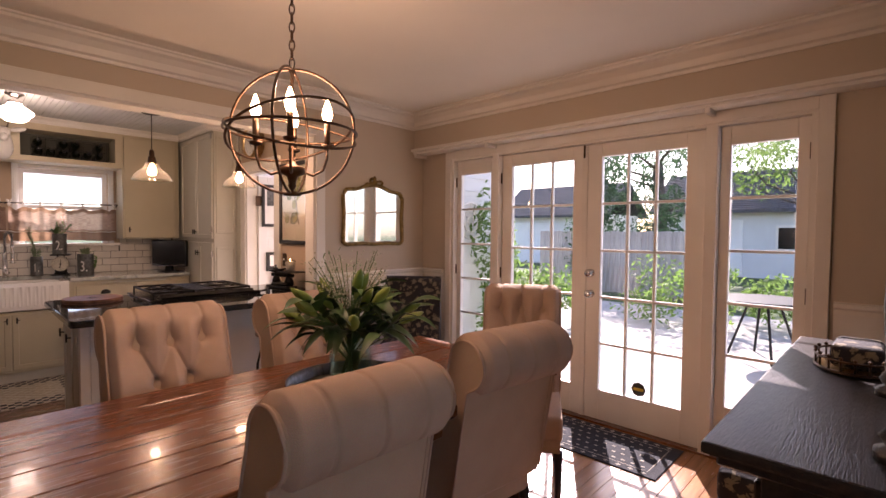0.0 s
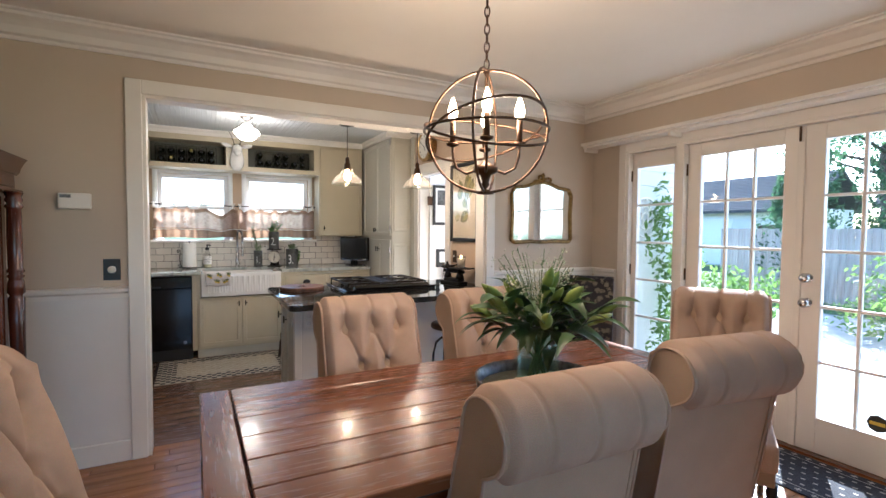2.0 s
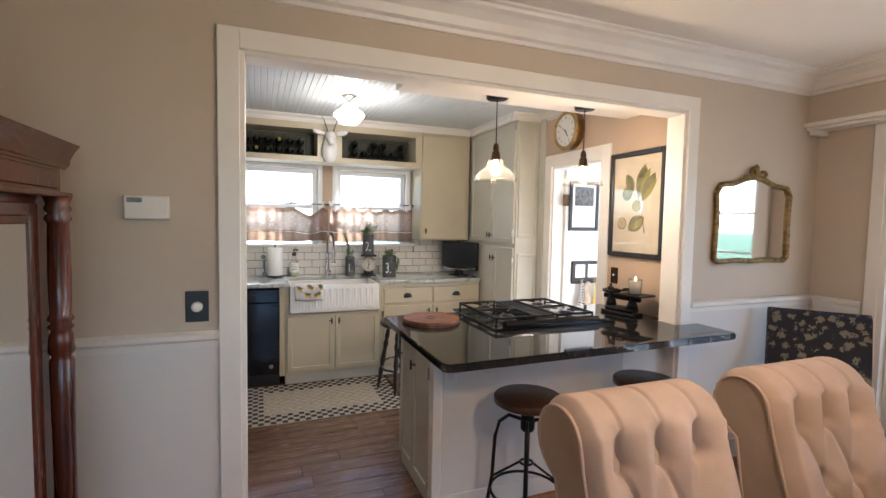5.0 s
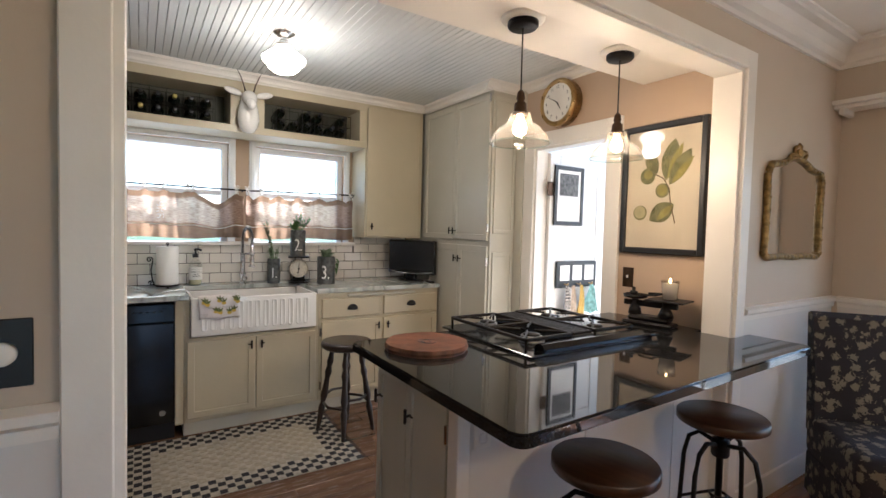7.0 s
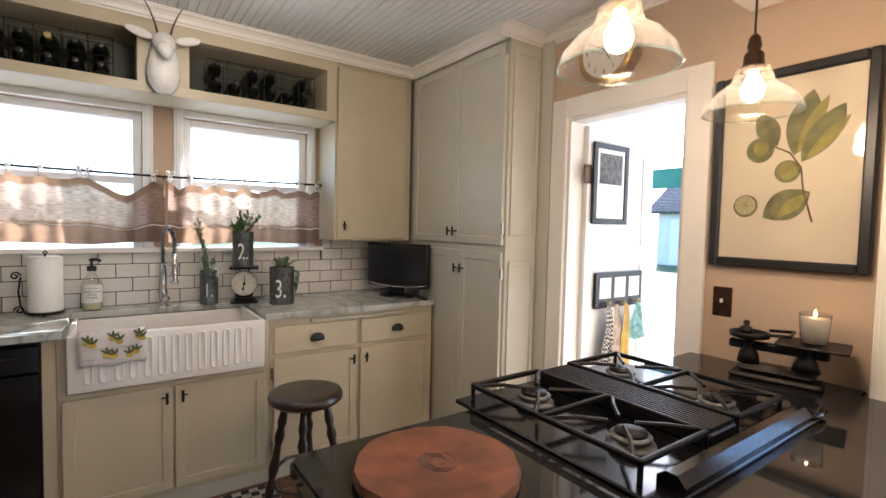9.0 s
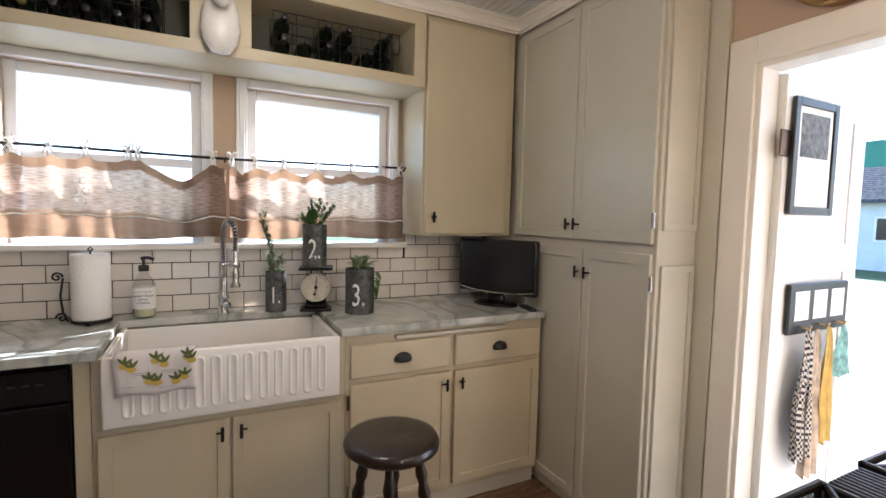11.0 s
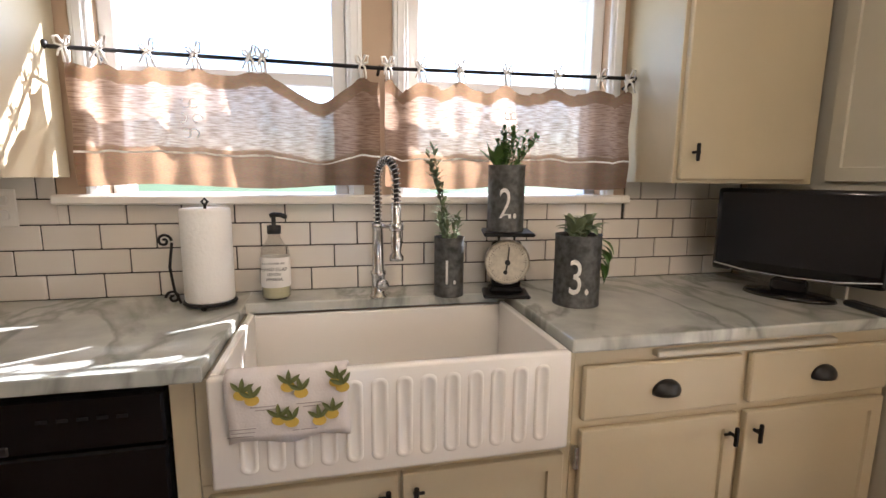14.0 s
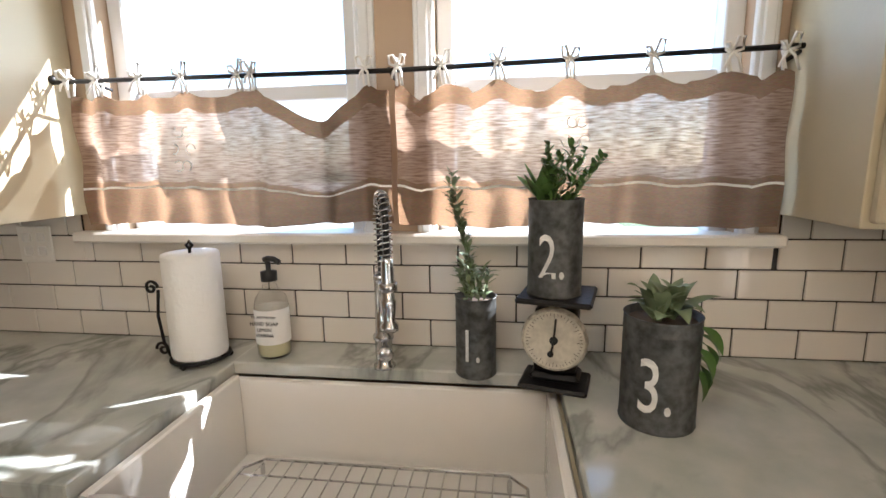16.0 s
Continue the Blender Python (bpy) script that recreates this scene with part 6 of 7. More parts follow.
p = thing("framed_botanical_print", -4.81, KY, 1.635, 0, "black framed botanical print of lemons and leaves", "picture")
_b = bmesh.new()
W2, H2, F = 0.248, 0.36, 0.034
for x0_, x1_, z0_, z1_ in ((-W2, -W2 + F, -H2, H2), (W2 - F, W2, -H2, H2), (-W2 + F, W2 - F, -H2, -H2 + F), (-W2 + F, W2 - F, H2 - F, H2)):
    box(x0_, x1_, -0.032, -0.002, z0_, z1_, 0.006, _b)
part("picture_frame", _b, BLACKM, p, "black moulded frame")
part("paper", box(-W2 + F, W2 - F, -0.014, -0.004, -H2 + F, H2 - F), mat("aged_cream_paper", (0.62, 0.52, 0.40), 0.7, var=0.06, scale=5), p, "cream paper")
INKG, INKY, INKB = mat("olive_ink", (0.22, 0.20, 0.09), 0.8, var=0.25, scale=30), mat("yellow_green_ink", (0.34, 0.29, 0.08), 0.8, var=0.2, scale=25), mat("brown_ink", (0.14, 0.09, 0.05), 0.8)


def flat_leaf(px, pz, ang, ln, wd, m, lift):
    n = 12
    pts = [(ln * t, wd / 2 * math.sin(math.pi * t) ** 0.8) for t in np.linspace(0, 1, n)] + [(ln * t, -wd / 2 * math.sin(math.pi * t) ** 0.8) for t in np.linspace(1, 0, n)[1:-1]]
    ca, sa = math.cos(math.radians(ang)), math.sin(math.radians(ang))
    part("printed_leaf", extrude([(px + a * ca - b_ * sa, pz + a * sa + b_ * ca) for a, b_ in pts], "y", -0.0155 - lift, -0.0135), m, p)


_lift = 0.0
for q in ((0.022, 0.045, 78, 0.225, 0.10, INKG), (0.032, 0.055, 66, 0.20, 0.045, INKY), (0.045, 0.02, 58, 0.215, 0.085, INKG), (0.058, 0.025, 50, 0.18, 0.04, INKY),
          (-0.03, 0.085, 118, 0.14, 0.075, INKG), (0.075, -0.085, 212, 0.165, 0.105, INKG), (0.07, -0.09, 222, 0.12, 0.04, INKY)):
    flat_leaf(*q, _lift)
    _lift += 0.0003
for px, pz, r, m in ((-0.085, 0.075, 0.046, INKG), (-0.082, 0.082, 0.026, INKY), (0.005, -0.01, 0.040, INKG), (0.006, -0.008, 0.030, INKY), (-0.125, -0.13, 0.042, INKG), (-0.125, -0.127, 0.035, mat("pale_pulp_ink", (0.46, 0.40, 0.22), 0.8))):
    part("printed_fruit", moved(lathe([(r, 0), (r, 0.0005)], 24), pose(px, -0.0155 - (0.0018 if r in (0.026, 0.030, 0.035) else 0), pz, 90)), m, p)
for _k in range(5):
    a = _k * math.pi / 5
    part("printed_segment_line", tube([(-0.125 - 0.033 * math.cos(a), -0.0178, -0.127 - 0.033 * math.sin(a)), (-0.125 + 0.033 * math.cos(a), -0.0178, -0.127 + 0.033 * math.sin(a))], 0.0008, 4), INKG, p)
part("printed_stem", tube([(-0.045, -0.016, 0.085), (0.01, -0.016, 0.055), (0.045, -0.016, 0.0), (0.055, -0.016, -0.08), (0.085, -0.016, -0.19)], 0.003, 5), INKB, p)
_pg = part("picture_glass", box(-W2 + F, W2 - F, -0.022, -0.020, -H2 + F, H2 - F), PANE, p)
_pg.visible_shadow = False
p = thing("switch_plate", -5.005, KY, 1.13, 0, "dark bronze switch plate on the tan wall", "switch")
part("plate", box(-0.036, 0.036, -0.006, 0, -0.058, 0.058, 0.003), BRONZE, p)
part("toggle", box(-0.005, 0.005, -0.016, -0.005, -0.004, 0.012, 0.002), TRIM, p)

# ---- kitchen rug: small woven blocks in pale and black ----
RUGC = [mat("rug_%s" % n_, c_, 0.95, var=0.12, scale=40, bump=0.5, bscale=260) for n_, c_ in (("ivory", (0.50, 0.45, 0.36)), ("black", (0.022, 0.022, 0.028)), ("sand", (0.44, 0.39, 0.30)))]
p = thing("kitchen_rug", -6.20, 0.55, 0, 0, "ivory and black woven checked runner rug", "rug")
X0, X1, Y0, Y1 = -0.45, 0.365, -0.54, 0.70
part("rug_base", box(X0, X1, Y0, Y1, 0.001, 0.007, 0.002), RUGC[0], p)
for ci in (1, 2):
    b = bmesh.new()
    nx_, ny_ = 20, 30
    for i in range(nx_):
        for j in range(ny_):
            edge = min(i, nx_ - 1 - i, j, ny_ - 1 - j)
            black = edge < 4
            if black != (ci == 1):
                continue
            if (i + j) % 2 == 0 or (ci == 1 and (i % 4 == 1) and j % 2):
                xa, ya = X0 + (X1 - X0) * i / nx_, Y0 + (Y1 - Y0) * j / ny_
                box(xa + 0.002, xa + (X1 - X0) / nx_ - 0.002, ya + 0.002, ya + (Y1 - Y0) / ny_ - 0.002, 0.0068, 0.0095, 0, b)
    o = part("weave", b, RUGC[ci], p)
    o["kind"] = "stuff"
_b = bmesh.new()
for k in range(46):
    for yy, s_ in ((Y0, -1), (Y1, 1)):
        xa = X0 + 0.01 + (X1 - X0 - 0.02) * k / 45
        tube([(xa, yy, 0.005), (xa + 0.004 * math.sin(k), yy + s_ * 0.025, 0.004)], 0.002, 4, _b)
_o = part("fringe", _b, RUGC[1], p)
_o["kind"] = "stuff"

# ---- subway tiles, joined with dark grout behind ----
_b = box(WX - 0.002, WX + 0.004, -1.3, 2.27, CTZ - 0.01, 1.214)
box(WX - 0.002, WX + 0.004, -1.3, -0.152, 1.214, 1.305, bm=_b)
box(WX - 0.002, WX + 0.004, 1.737, 2.27, 1.214, 1.305, bm=_b)
structure("backsplash_grout", _b, GROUT, "dark grout behind the white subway tiles")
_grout = bpy.data.objects["backsplash_grout"]
_tiles = {}


def tile(y0, y1, z0, z1):
    key = (round(y1 - y0, 4), round(z1 - z0, 4))
    if key not in _tiles:
        me = bpy.data.meshes.new("tile")
        bb = box(0, 0.007, 0, y1 - y0, 0, z1 - z0, 0.0022)
        bb.to_mesh(me)
        bb.free()
        me.materials.append(TILE)
        _tiles[key] = me
    o = new("tile", _tiles[key])
    o.location = (WX + 0.004, y0, z0)
    o.parent = _grout


TW, TH, J = 0.1504, 0.0724, 0.0038
for row in range(5):
    z0 = CTZ + 0.002 + row * (TH + J)
    z1 = min(z0 + TH, 1.302)
    if z1 - z0 < 0.01:
        continue
    y = -1.4326 + (0.0771 if row % 2 else 0.0)
    while y < 2.26:
        a, b_ = max(y, -1.298), min(y + TW, 2.258)
        segs = [(a, b_)] if z1 < 1.213 else []
        if z1 >= 1.213:
            zz = z1
            for lo, hi, top in ((-2, -0.152, z1), (-0.152, 1.737, 1.2125), (1.737, 3, z1)):
                aa, bb_ = max(a, lo), min(b_, hi)
                if bb_ - aa > 0.012 and top - z0 > 0.012:
                    tile(aa, bb_, z0, top)
        for aa, bb_ in segs:
            if bb_ - aa > 0.012:
                tile(aa, bb_, z0, z1)
        y += TW + J

# ---- dining room things ----
p = thing("thermostat", PX, -0.248, 1.53, 0, "white wall thermostat with small grey display", "thermostat")
part("case", box(0, 0.03, -0.075, 0.075, -0.045, 0.045, 0.005), TRIM, p)
part("display", box(0.0295, 0.0315, -0.065, -0.015, 0.018, 0.036, 0.001), GALV, p, "grey display")
p = thing("dimmer_switch", PX, -0.085, 1.14, 0, "black wall plate with white dimmer knob", "switch")
part("plate", box(0, 0.006, -0.042, 0.042, -0.062, 0.062, 0.002), BLACKM, p)
part("knob", moved(lathe([(0.021, 0), (0.02, 0.014), (0.015, 0.018)], 24), pose(0.006, 0, 0, 0, 90)), TRIM, p, "white round knob", True)

# gilt mirror
p = thing("gilt_mirror", PX, 3.08, 1.525, 0, "gilt framed wall mirror with carved crest", "mirror")
MW, MH = 0.335, 0.245


def arched(w, h, n=10):
    pts = [(-w, -h * 0.92), (-w * 0.9, -h), (-w * 0.4, -h * 0.97), (0, -h), (w * 0.4, -h * 0.97), (w * 0.9, -h), (w, -h * 0.92), (w * 0.97, 0), (w, h * 0.72), (w * 0.9, h * 0.93), (w * 0.55, h * 0.98), (w * 0.25, h * 1.12), (0, h * 1.17), (-w * 0.25, h * 1.12), (-w * 0.55, h * 0.98), (-w * 0.9, h * 0.93), (-w, h * 0.72), (-w * 0.97, 0)]
    return pts


part("mirror_glass", extrude(arched(MW - 0.01, MH - 0.01), "x", 0.004, 0.012), MIRROR, p, "old mirror glass")
_loop = arched(MW, MH)
_fine = []
for a, b_ in zip(_loop, _loop[1:] + _loop[:1]):
    for t in (0, 0.33, 0.66):
        _fine.append((0.016, a[0] + (b_[0] - a[0]) * t, a[1] + (b_[1] - a[1]) * t))
part("frame", tube(_fine, 0.017, 8, closed=True), GILT, p, "carved gilt frame", True)
_b = bmesh.new()
_rr = random.Random(5)
for q in _fine[::1]:
    bmesh.ops.create_icosphere(_b, subdivisions=1, radius=0.009, matrix=Matrix.Translation((0.028, q[1] + _rr.uniform(-0.004, 0.004), q[2] + _rr.uniform(-0.004, 0.004))))
_o = part("beading", _b, GILT, p)
_o["kind"] = "stuff"
_b = bmesh.new()
for k in range(22):
    a = math.pi * k / 21
    r = 0.02 + 0.045 * abs(math.sin(2.5 * a))
    bmesh.ops.create_icosphere(_b, subdivisions=1, radius=0.013, matrix=Matrix.Translation((0.02, r * math.cos(a) * 1.6, MH * 1.14 + r * math.sin(a))))
add(_b, lathe([(0.02, 0), (0.026, 0.02), (0.014, 0.045), (0.017, 0.06), (0.004, 0.08)], 12), pose(0.02, 0, MH * 1.17))
part("crest", _b, GILT, p, "carved shell crest", True)

# damask slipper chair in the corner
DAMASK = mat("black_damask", (0.018, 0.018, 0.024), 0.85, var=0.1, scale=8, bump=0.3, bscale=250)
_N, _L = DAMASK.node_tree.nodes, DAMASK.node_tree.links
_tc = _N.new("ShaderNodeTexCoord")
_v1 = _N.new("ShaderNodeTexVoronoi")
_v1.inputs["Scale"].default_value = 19
_nz = _N.new("ShaderNodeTexNoise")
_nz.inputs["Scale"].default_value, _nz.inputs["Detail"].default_value, _nz.inputs["Distortion"].default_value = 30, 3, 2.2
_L.new(_tc.outputs["Object"], _v1.inputs["Vector"])
_L.new(_tc.outputs["Object"], _nz.inputs["Vector"])
_mu = _N.new("ShaderNodeMath")
_mu.operation = "SUBTRACT"
_L.new(_nz.outputs["Fac"], _mu.inputs[0])
_L.new(_v1.outputs["Distance"], _mu.inputs[1])
_st = _N.new("ShaderNodeMapRange")
_st.inputs[1].default_value, _st.inputs[2].default_value = 0.07, 0.15
_L.new(_mu.outputs[0], _st.inputs[0])
_mx = _N.new("ShaderNodeMix")
_mx.data_type = "RGBA"
_mx.inputs[7].default_value = (0.19, 0.16, 0.11, 1)
_L.new(_N["Principled BSDF"].inputs["Base Color"].links[0].from_socket, _mx.inputs[6])
_L.new(_st.outputs[0], _mx.inputs[0])
_L.new(_mx.outputs[2], _N["Principled BSDF"].inputs["Base Color"])
p = thing("slipper_chair", -3.94, 3.10, 0, -141, "black and gold damask slipper chair in the corner", "chair")
part("backrest", extrude([(-0.24, 0.36), (-0.17, 0.42), (-0.20, 0.70), (-0.255, 0.97), (-0.285, 0.995), (-0.325, 0.98), (-0.30, 0.68), (-0.27, 0.36)], "x", -0.25, 0.25), DAMASK, p, "tall damask backrest")
_b = box(-0.26, 0.26, -0.26, 0.30, 0.24, 0.45, 0.05, seg=3)
part("seat", _b, DAMASK, p, "padded damask seat", True)
part("skirt", box(-0.255, 0.255, -0.255, 0.295, 0.03, 0.27, 0.02), DAMASK, p, "damask skirt")
for _x in (-0.22, 0.22):
    for _y in (-0.22, 0.26):
        part("leg", moved(lathe([(0.014, 0), (0.02, 0.06)], 10), pose(_x, _y, 0)), LEGW, p)

# doormat
p = thing("door_mat", -2.40, 3.40, 0, 0, "dark blue-black door mat with pale dots and border", "rug")
MAT1 = mat("blue_black_hooked_wool", (0.022, 0.026, 0.035), 0.95, var=0.2, scale=40, bump=0.5, bscale=220)
MAT2 = mat("pale_hooked_wool", (0.42, 0.40, 0.34), 0.95, var=0.15, scale=40, bump=0.5, bscale=220)
part("mat_body", box(-0.58, 0.48, -0.25, 0.25, 0.001, 0.009, 0.003), MAT1, p)
_b = bmesh.new()
for x0_, x1_, y0_, y1_ in ((-0.515, 0.415, -0.188, -0.184), (-0.515, 0.415, 0.184, 0.188), (-0.515, -0.511, -0.184, 0.184), (0.411, 0.415, -0.184, 0.184)):
    box(x0_, x1_, y0_, y1_, 0.0088, 0.0102, 0, _b)
part("mat_border_line", _b, MAT2, p)
_b = bmesh.new()
for i in range(15):
    for j in range(5):
        xa, ya = -0.47 + i * 0.06 + (0.03 if j % 2 else 0), -0.145 + j * 0.072
        if xa < 0.40:
            box(xa - 0.011, xa + 0.011, ya - 0.006, ya + 0.006, 0.0088, 0.0102, 0, _b)
for i in range(13):
    for ya in (-0.218, 0.218):
        xa = -0.50 + i * 0.075
        box(xa - 0.016, xa + 0.016, ya - 0.004, ya + 0.004, 0.0088, 0.0102, 0, _b)
        box(xa - 0.004, xa + 0.004, ya - 0.014, ya + 0.014, 0.0088, 0.0103, 0, _b)
_o = part("mat_dots", _b, MAT2, p)
_o["kind"] = "stuff"

# tray, vase and flowers on the table
p = thing("metal_tray", -2.475, 1.50, TTOP + 0.0002, 0, "round galvanised tray with raised rim on the table", "tray")
part("tray_floor", lathe([(0.235, 0.002), (0.235, 0.006), (0.002, 0.006)], 48), mat("woven_brass_tray_floor", (0.40, 0.36, 0.22), 0.4, metal=0.7, var=0.15, scale=60, bump=0.4, bscale=140), p, "textured brassy floor")
part("rim", lathe([(0.236, 0.0), (0.243, 0.0), (0.25, 0.045), (0.252, 0.05), (0.246, 0.051), (0.238, 0.006)], 56, close=False), GALV, p, "", True)
VX, VY, VZ = -2.49, 1.495, TTOP + 0.0065
p = thing("glass_vase", VX, VY, VZ, 0, "pale aqua glass vase holding lilies and white sprigs", "vase")
_v = part("vase_body", lathe([(0.002, 0.0), (0.074, 0.0), (0.080, 0.006), (0.080, 0.222), (0.083, 0.230), (0.078, 0.230), (0.076, 0.222), (0.076, 0.014), (0.002, 0.012)], 40, close=False), SEAG, p, "", True)
_v.visible_shadow = False
part("rim", tube(circle(0.0805, 40, 0.230), 0.0025, 6, closed=True), SEAG, p, "thick glass rim", True)
part("base_ring", tube(circle(0.076, 40, 0.006), 0.004, 6, closed=True), SEAG, p, "thick aqua glass foot", True)
p = thing("lily_bouquet", VX, VY, VZ, 0, "green lily buds, broad leaves and white blossom sprigs", "flowers")
_r = random.Random(23)

for k in range(22):
    a = k * 2.399 + _r.uniform(-0.3, 0.3)
    lean = _r.uniform(0.04, 0.26)
    h = _r.uniform(0.30, 0.40) - lean * 0.28
    tip = Vector((lean * math.cos(a), lean * math.sin(a), h))
    root = Vector((-0.045 * math.cos(a), -0.045 * math.sin(a), 0.02))
    mid = Vector((0.03 * math.cos(a), 0.03 * math.sin(a), h * 0.7))
    pts = [root * (1 - t) ** 2 + mid * 2 * t * (1 - t) + tip * t * t for t in np.linspace(0, 1, 9)]
    st = part("stem", tube(pts, 0.0036, 6, taper=0.7), STEM, p, "", True)
    d = (pts[-1] - pts[-2]).normalized()
    if k % 5 != 1:
        for e in range(1 + k % 2):
            s_ = _r.uniform(0.7, 1.3)
            bud = lathe([(0.004, 0), (0.011 * s_, 0.014 * s_), (0.017 * s_, 0.042 * s_), (0.0145 * s_, 0.068 * s_), (0.008 * s_, 0.088 * s_), (0.002, 0.10 * s_)], 10)
            way = d + Vector((0.6 * math.cos(a + e), 0.6 * math.sin(a + e), _r.uniform(-0.1, 0.6)))
            part("bud", moved(bud, Matrix.Translation(tip - d * 0.02 * e) @ way.to_track_quat("Z", "Y").to_matrix().to_4x4()), BUD, st, "closed lily bud", True)
    b = bmesh.new()
    for j in range(4):
        t = 0.55 + 0.14 * j
        q = root * (1 - t) ** 2 + mid * 2 * t * (1 - t) + tip * t * t
        add(b, broad_leaf(_r.uniform(0.13, 0.22), _r.uniform(0.042, 0.062), _r.uniform(0.5, 1.25), _r.uniform(-0.7, 0.7)), Matrix.Translation(q) @ pose(0, 0, 0, 0, _r.uniform(-40, 5), math.degrees(a) + _r.uniform(-75, 75)))
    part("leaves", b, DKLEAF, st, "", True)
for k in range(9):
    a = k * 0.70 + _r.uniform(-0.2, 0.2)
    b = broad_leaf(_r.uniform(0.26, 0.34), _r.uniform(0.055, 0.072), _r.uniform(0.75, 1.1), _r.uniform(-0.4, 0.4))
    part("long_leaf", moved(b, pose(0.05 * math.cos(a), 0.05 * math.sin(a), 0.225, 0, _r.uniform(-12, 6), math.degrees(a))), DKLEAF, p, "long dark green leaf", True)
for k in range(34):
    a = 2.6 + _r.uniform(-1.9, 1.9)
    tip = Vector((0.17 * math.cos(a) * _r.uniform(0.1, 1), 0.17 * math.sin(a) * _r.uniform(0.1, 1), _r.uniform(0.38, 0.53)))
    root = Vector((0, 0, 0.22))
    pts = [root.lerp(tip, t) + Vector((0, 0, 0.02 * math.sin(3 * t))) for t in np.linspace(0, 1, 6)]
    st = part("sprig_stem", tube(pts, 0.0014, 5), STEM, p)
    b, b2 = bmesh.new(), bmesh.new()
    for j in range(26):
        t = _r.uniform(0.45, 1.02)
        q = root.lerp(tip, t) + Vector((_r.gauss(0, 0.014), _r.gauss(0, 0.014), _r.gauss(0, 0.012)))
        bmesh.ops.create_icosphere(b, subdivisions=1, radius=_r.uniform(0.002, 0.0042), matrix=Matrix.Translation(q))
        if j % 3 == 0:
            add(b2, leaf_blade(0.02, 0.006, 0.3), Matrix.Translation(q) @ pose(0, 0, 0, 0, _r.uniform(-60, 20), _r.uniform(0, 360)))
    _o = part("blossoms", b, SPRIG, st, "tiny cream blossoms")
    _o["kind"] = "stuff"
    part("sprig_leaves", b2, LEAFG, st)

# mahogany wardrobe with a mirrored door, facing +y
p = thing("mirrored_wardrobe", -3.76, -0.95, 0, 0, "dark mahogany wardrobe with mirrored door and turned columns", "wardrobe")
W = 0.42
part("carcass", box(-W, W, 0.0, 0.46, 0.10, 1.62, 0.004), MAHOG, p)
part("plinth", box(-W - 0.015, W + 0.015, 0.0, 0.53, 0.0, 0.11, 0.008), MAHOG, p)
part("cornice", extrude([(-W - 0.002, 1.645), (-W - 0.012, 1.66), (-W - 0.015, 1.68), (-W - 0.05, 1.712), (-W - 0.067, 1.727), (W + 0.067, 1.727), (W + 0.05, 1.712), (W + 0.015, 1.68), (W + 0.012, 1.66), (W + 0.002, 1.645)], "y", 0.0, 0.50), MAHOG, p, "moulded cornice")
part("cornice_front", extrude([(0.49, 1.645), (0.505, 1.66), (0.508, 1.68), (0.525, 1.712), (0.537, 1.727), (0.49, 1.727)], "x", -W - 0.067, W + 0.067), MAHOG, p)
part("frieze", box(-W, W, 0.40, 0.50, 1.565, 1.65, 0.003), MAHOG, p)
part("frieze_panel", box(-W + 0.03, W - 0.03, 0.498, 0.506, 1.578, 1.636, 0.003), MAHOG, p)
part("frieze_ledge", box(-W - 0.018, W + 0.018, 0.30, 0.528, 1.552, 1.568, 0.004), MAHOG, p)
dd = part("door", box(-W + 0.11, W - 0.11, 0.46, 0.478, 0.14, 1.53, 0.003), MAHOG, p)
part("mirror_panel", box(-W + 0.19, W - 0.19, 0.478, 0.481, 0.22, 1.47), MIRROR, dd, "tall mirror pane")
_b = bmesh.new()
for x0_, x1_, z0_, z1_ in ((-W + 0.165, -W + 0.19, 0.195, 1.495), (W - 0.19, W - 0.165, 0.195, 1.495), (-W + 0.19, W - 0.19, 0.195, 0.22), (-W + 0.19, W - 0.19, 1.47, 1.495)):
    box(x0_, x1_, 0.478, 0.487, z0_, z1_, 0.003, _b)
part("mirror_moulding", _b, MAHOG, dd)
part("door_knob", moved(lathe([(0.006, 0), (0.006, 0.012), (0.013, 0.02), (0.010, 0.03)], 14), pose(W - 0.135, 0.478, 0.85, -90)), BRASS, dd, "", True)
for sx in (-1, 1):
    part("column", moved(lathe([(0.037, 0.11), (0.037, 0.20), (0.025, 0.22), (0.035, 0.25), (0.030, 0.45), (0.031, 0.80), (0.034, 1.03), (0.026, 1.045), (0.036, 1.06), (0.033, 1.11), (0.026, 1.128), (0.036, 1.14), (0.026, 1.152), (0.036, 1.165), (0.029, 1.18), (0.031, 1.30), (0.029, 1.47), (0.037, 1.485), (0.027, 1.50), (0.036, 1.515), (0.03, 1.53), (0.038, 1.552)], 18), pose(sx * (W - 0.045), 0.505, 0)), MAHOG, p, "turned half column", True)
p = thing("planter_crate", -3.90, -0.66, 1.727, 8, "white crate planter on the wardrobe with green foliage", "planter")
part("base_board", box(-0.16, 0.16, -0.12, 0.12, 0.0, 0.06, 0.006), GALV, p, "grey metal stand")
_b = extrude([(-0.115, 0.06), (-0.145, 0.27), (-0.13, 0.27), (-0.105, 0.07), (0.105, 0.07), (0.13, 0.27), (0.145, 0.27), (0.115, 0.06)], "y", -0.09, 0.09)
box(-0.125, 0.125, -0.10, -0.088, 0.062, 0.268, 0.003, _b)
box(-0.125, 0.125, 0.088, 0.10, 0.062, 0.268, 0.003, _b)
part("crate", _b, mat("chalky_white_paint", (0.70, 0.68, 0.62), 0.8, var=0.2, scale=14, bump=0.25, bscale=60), p, "chalky white crate")
_b = bmesh.new()
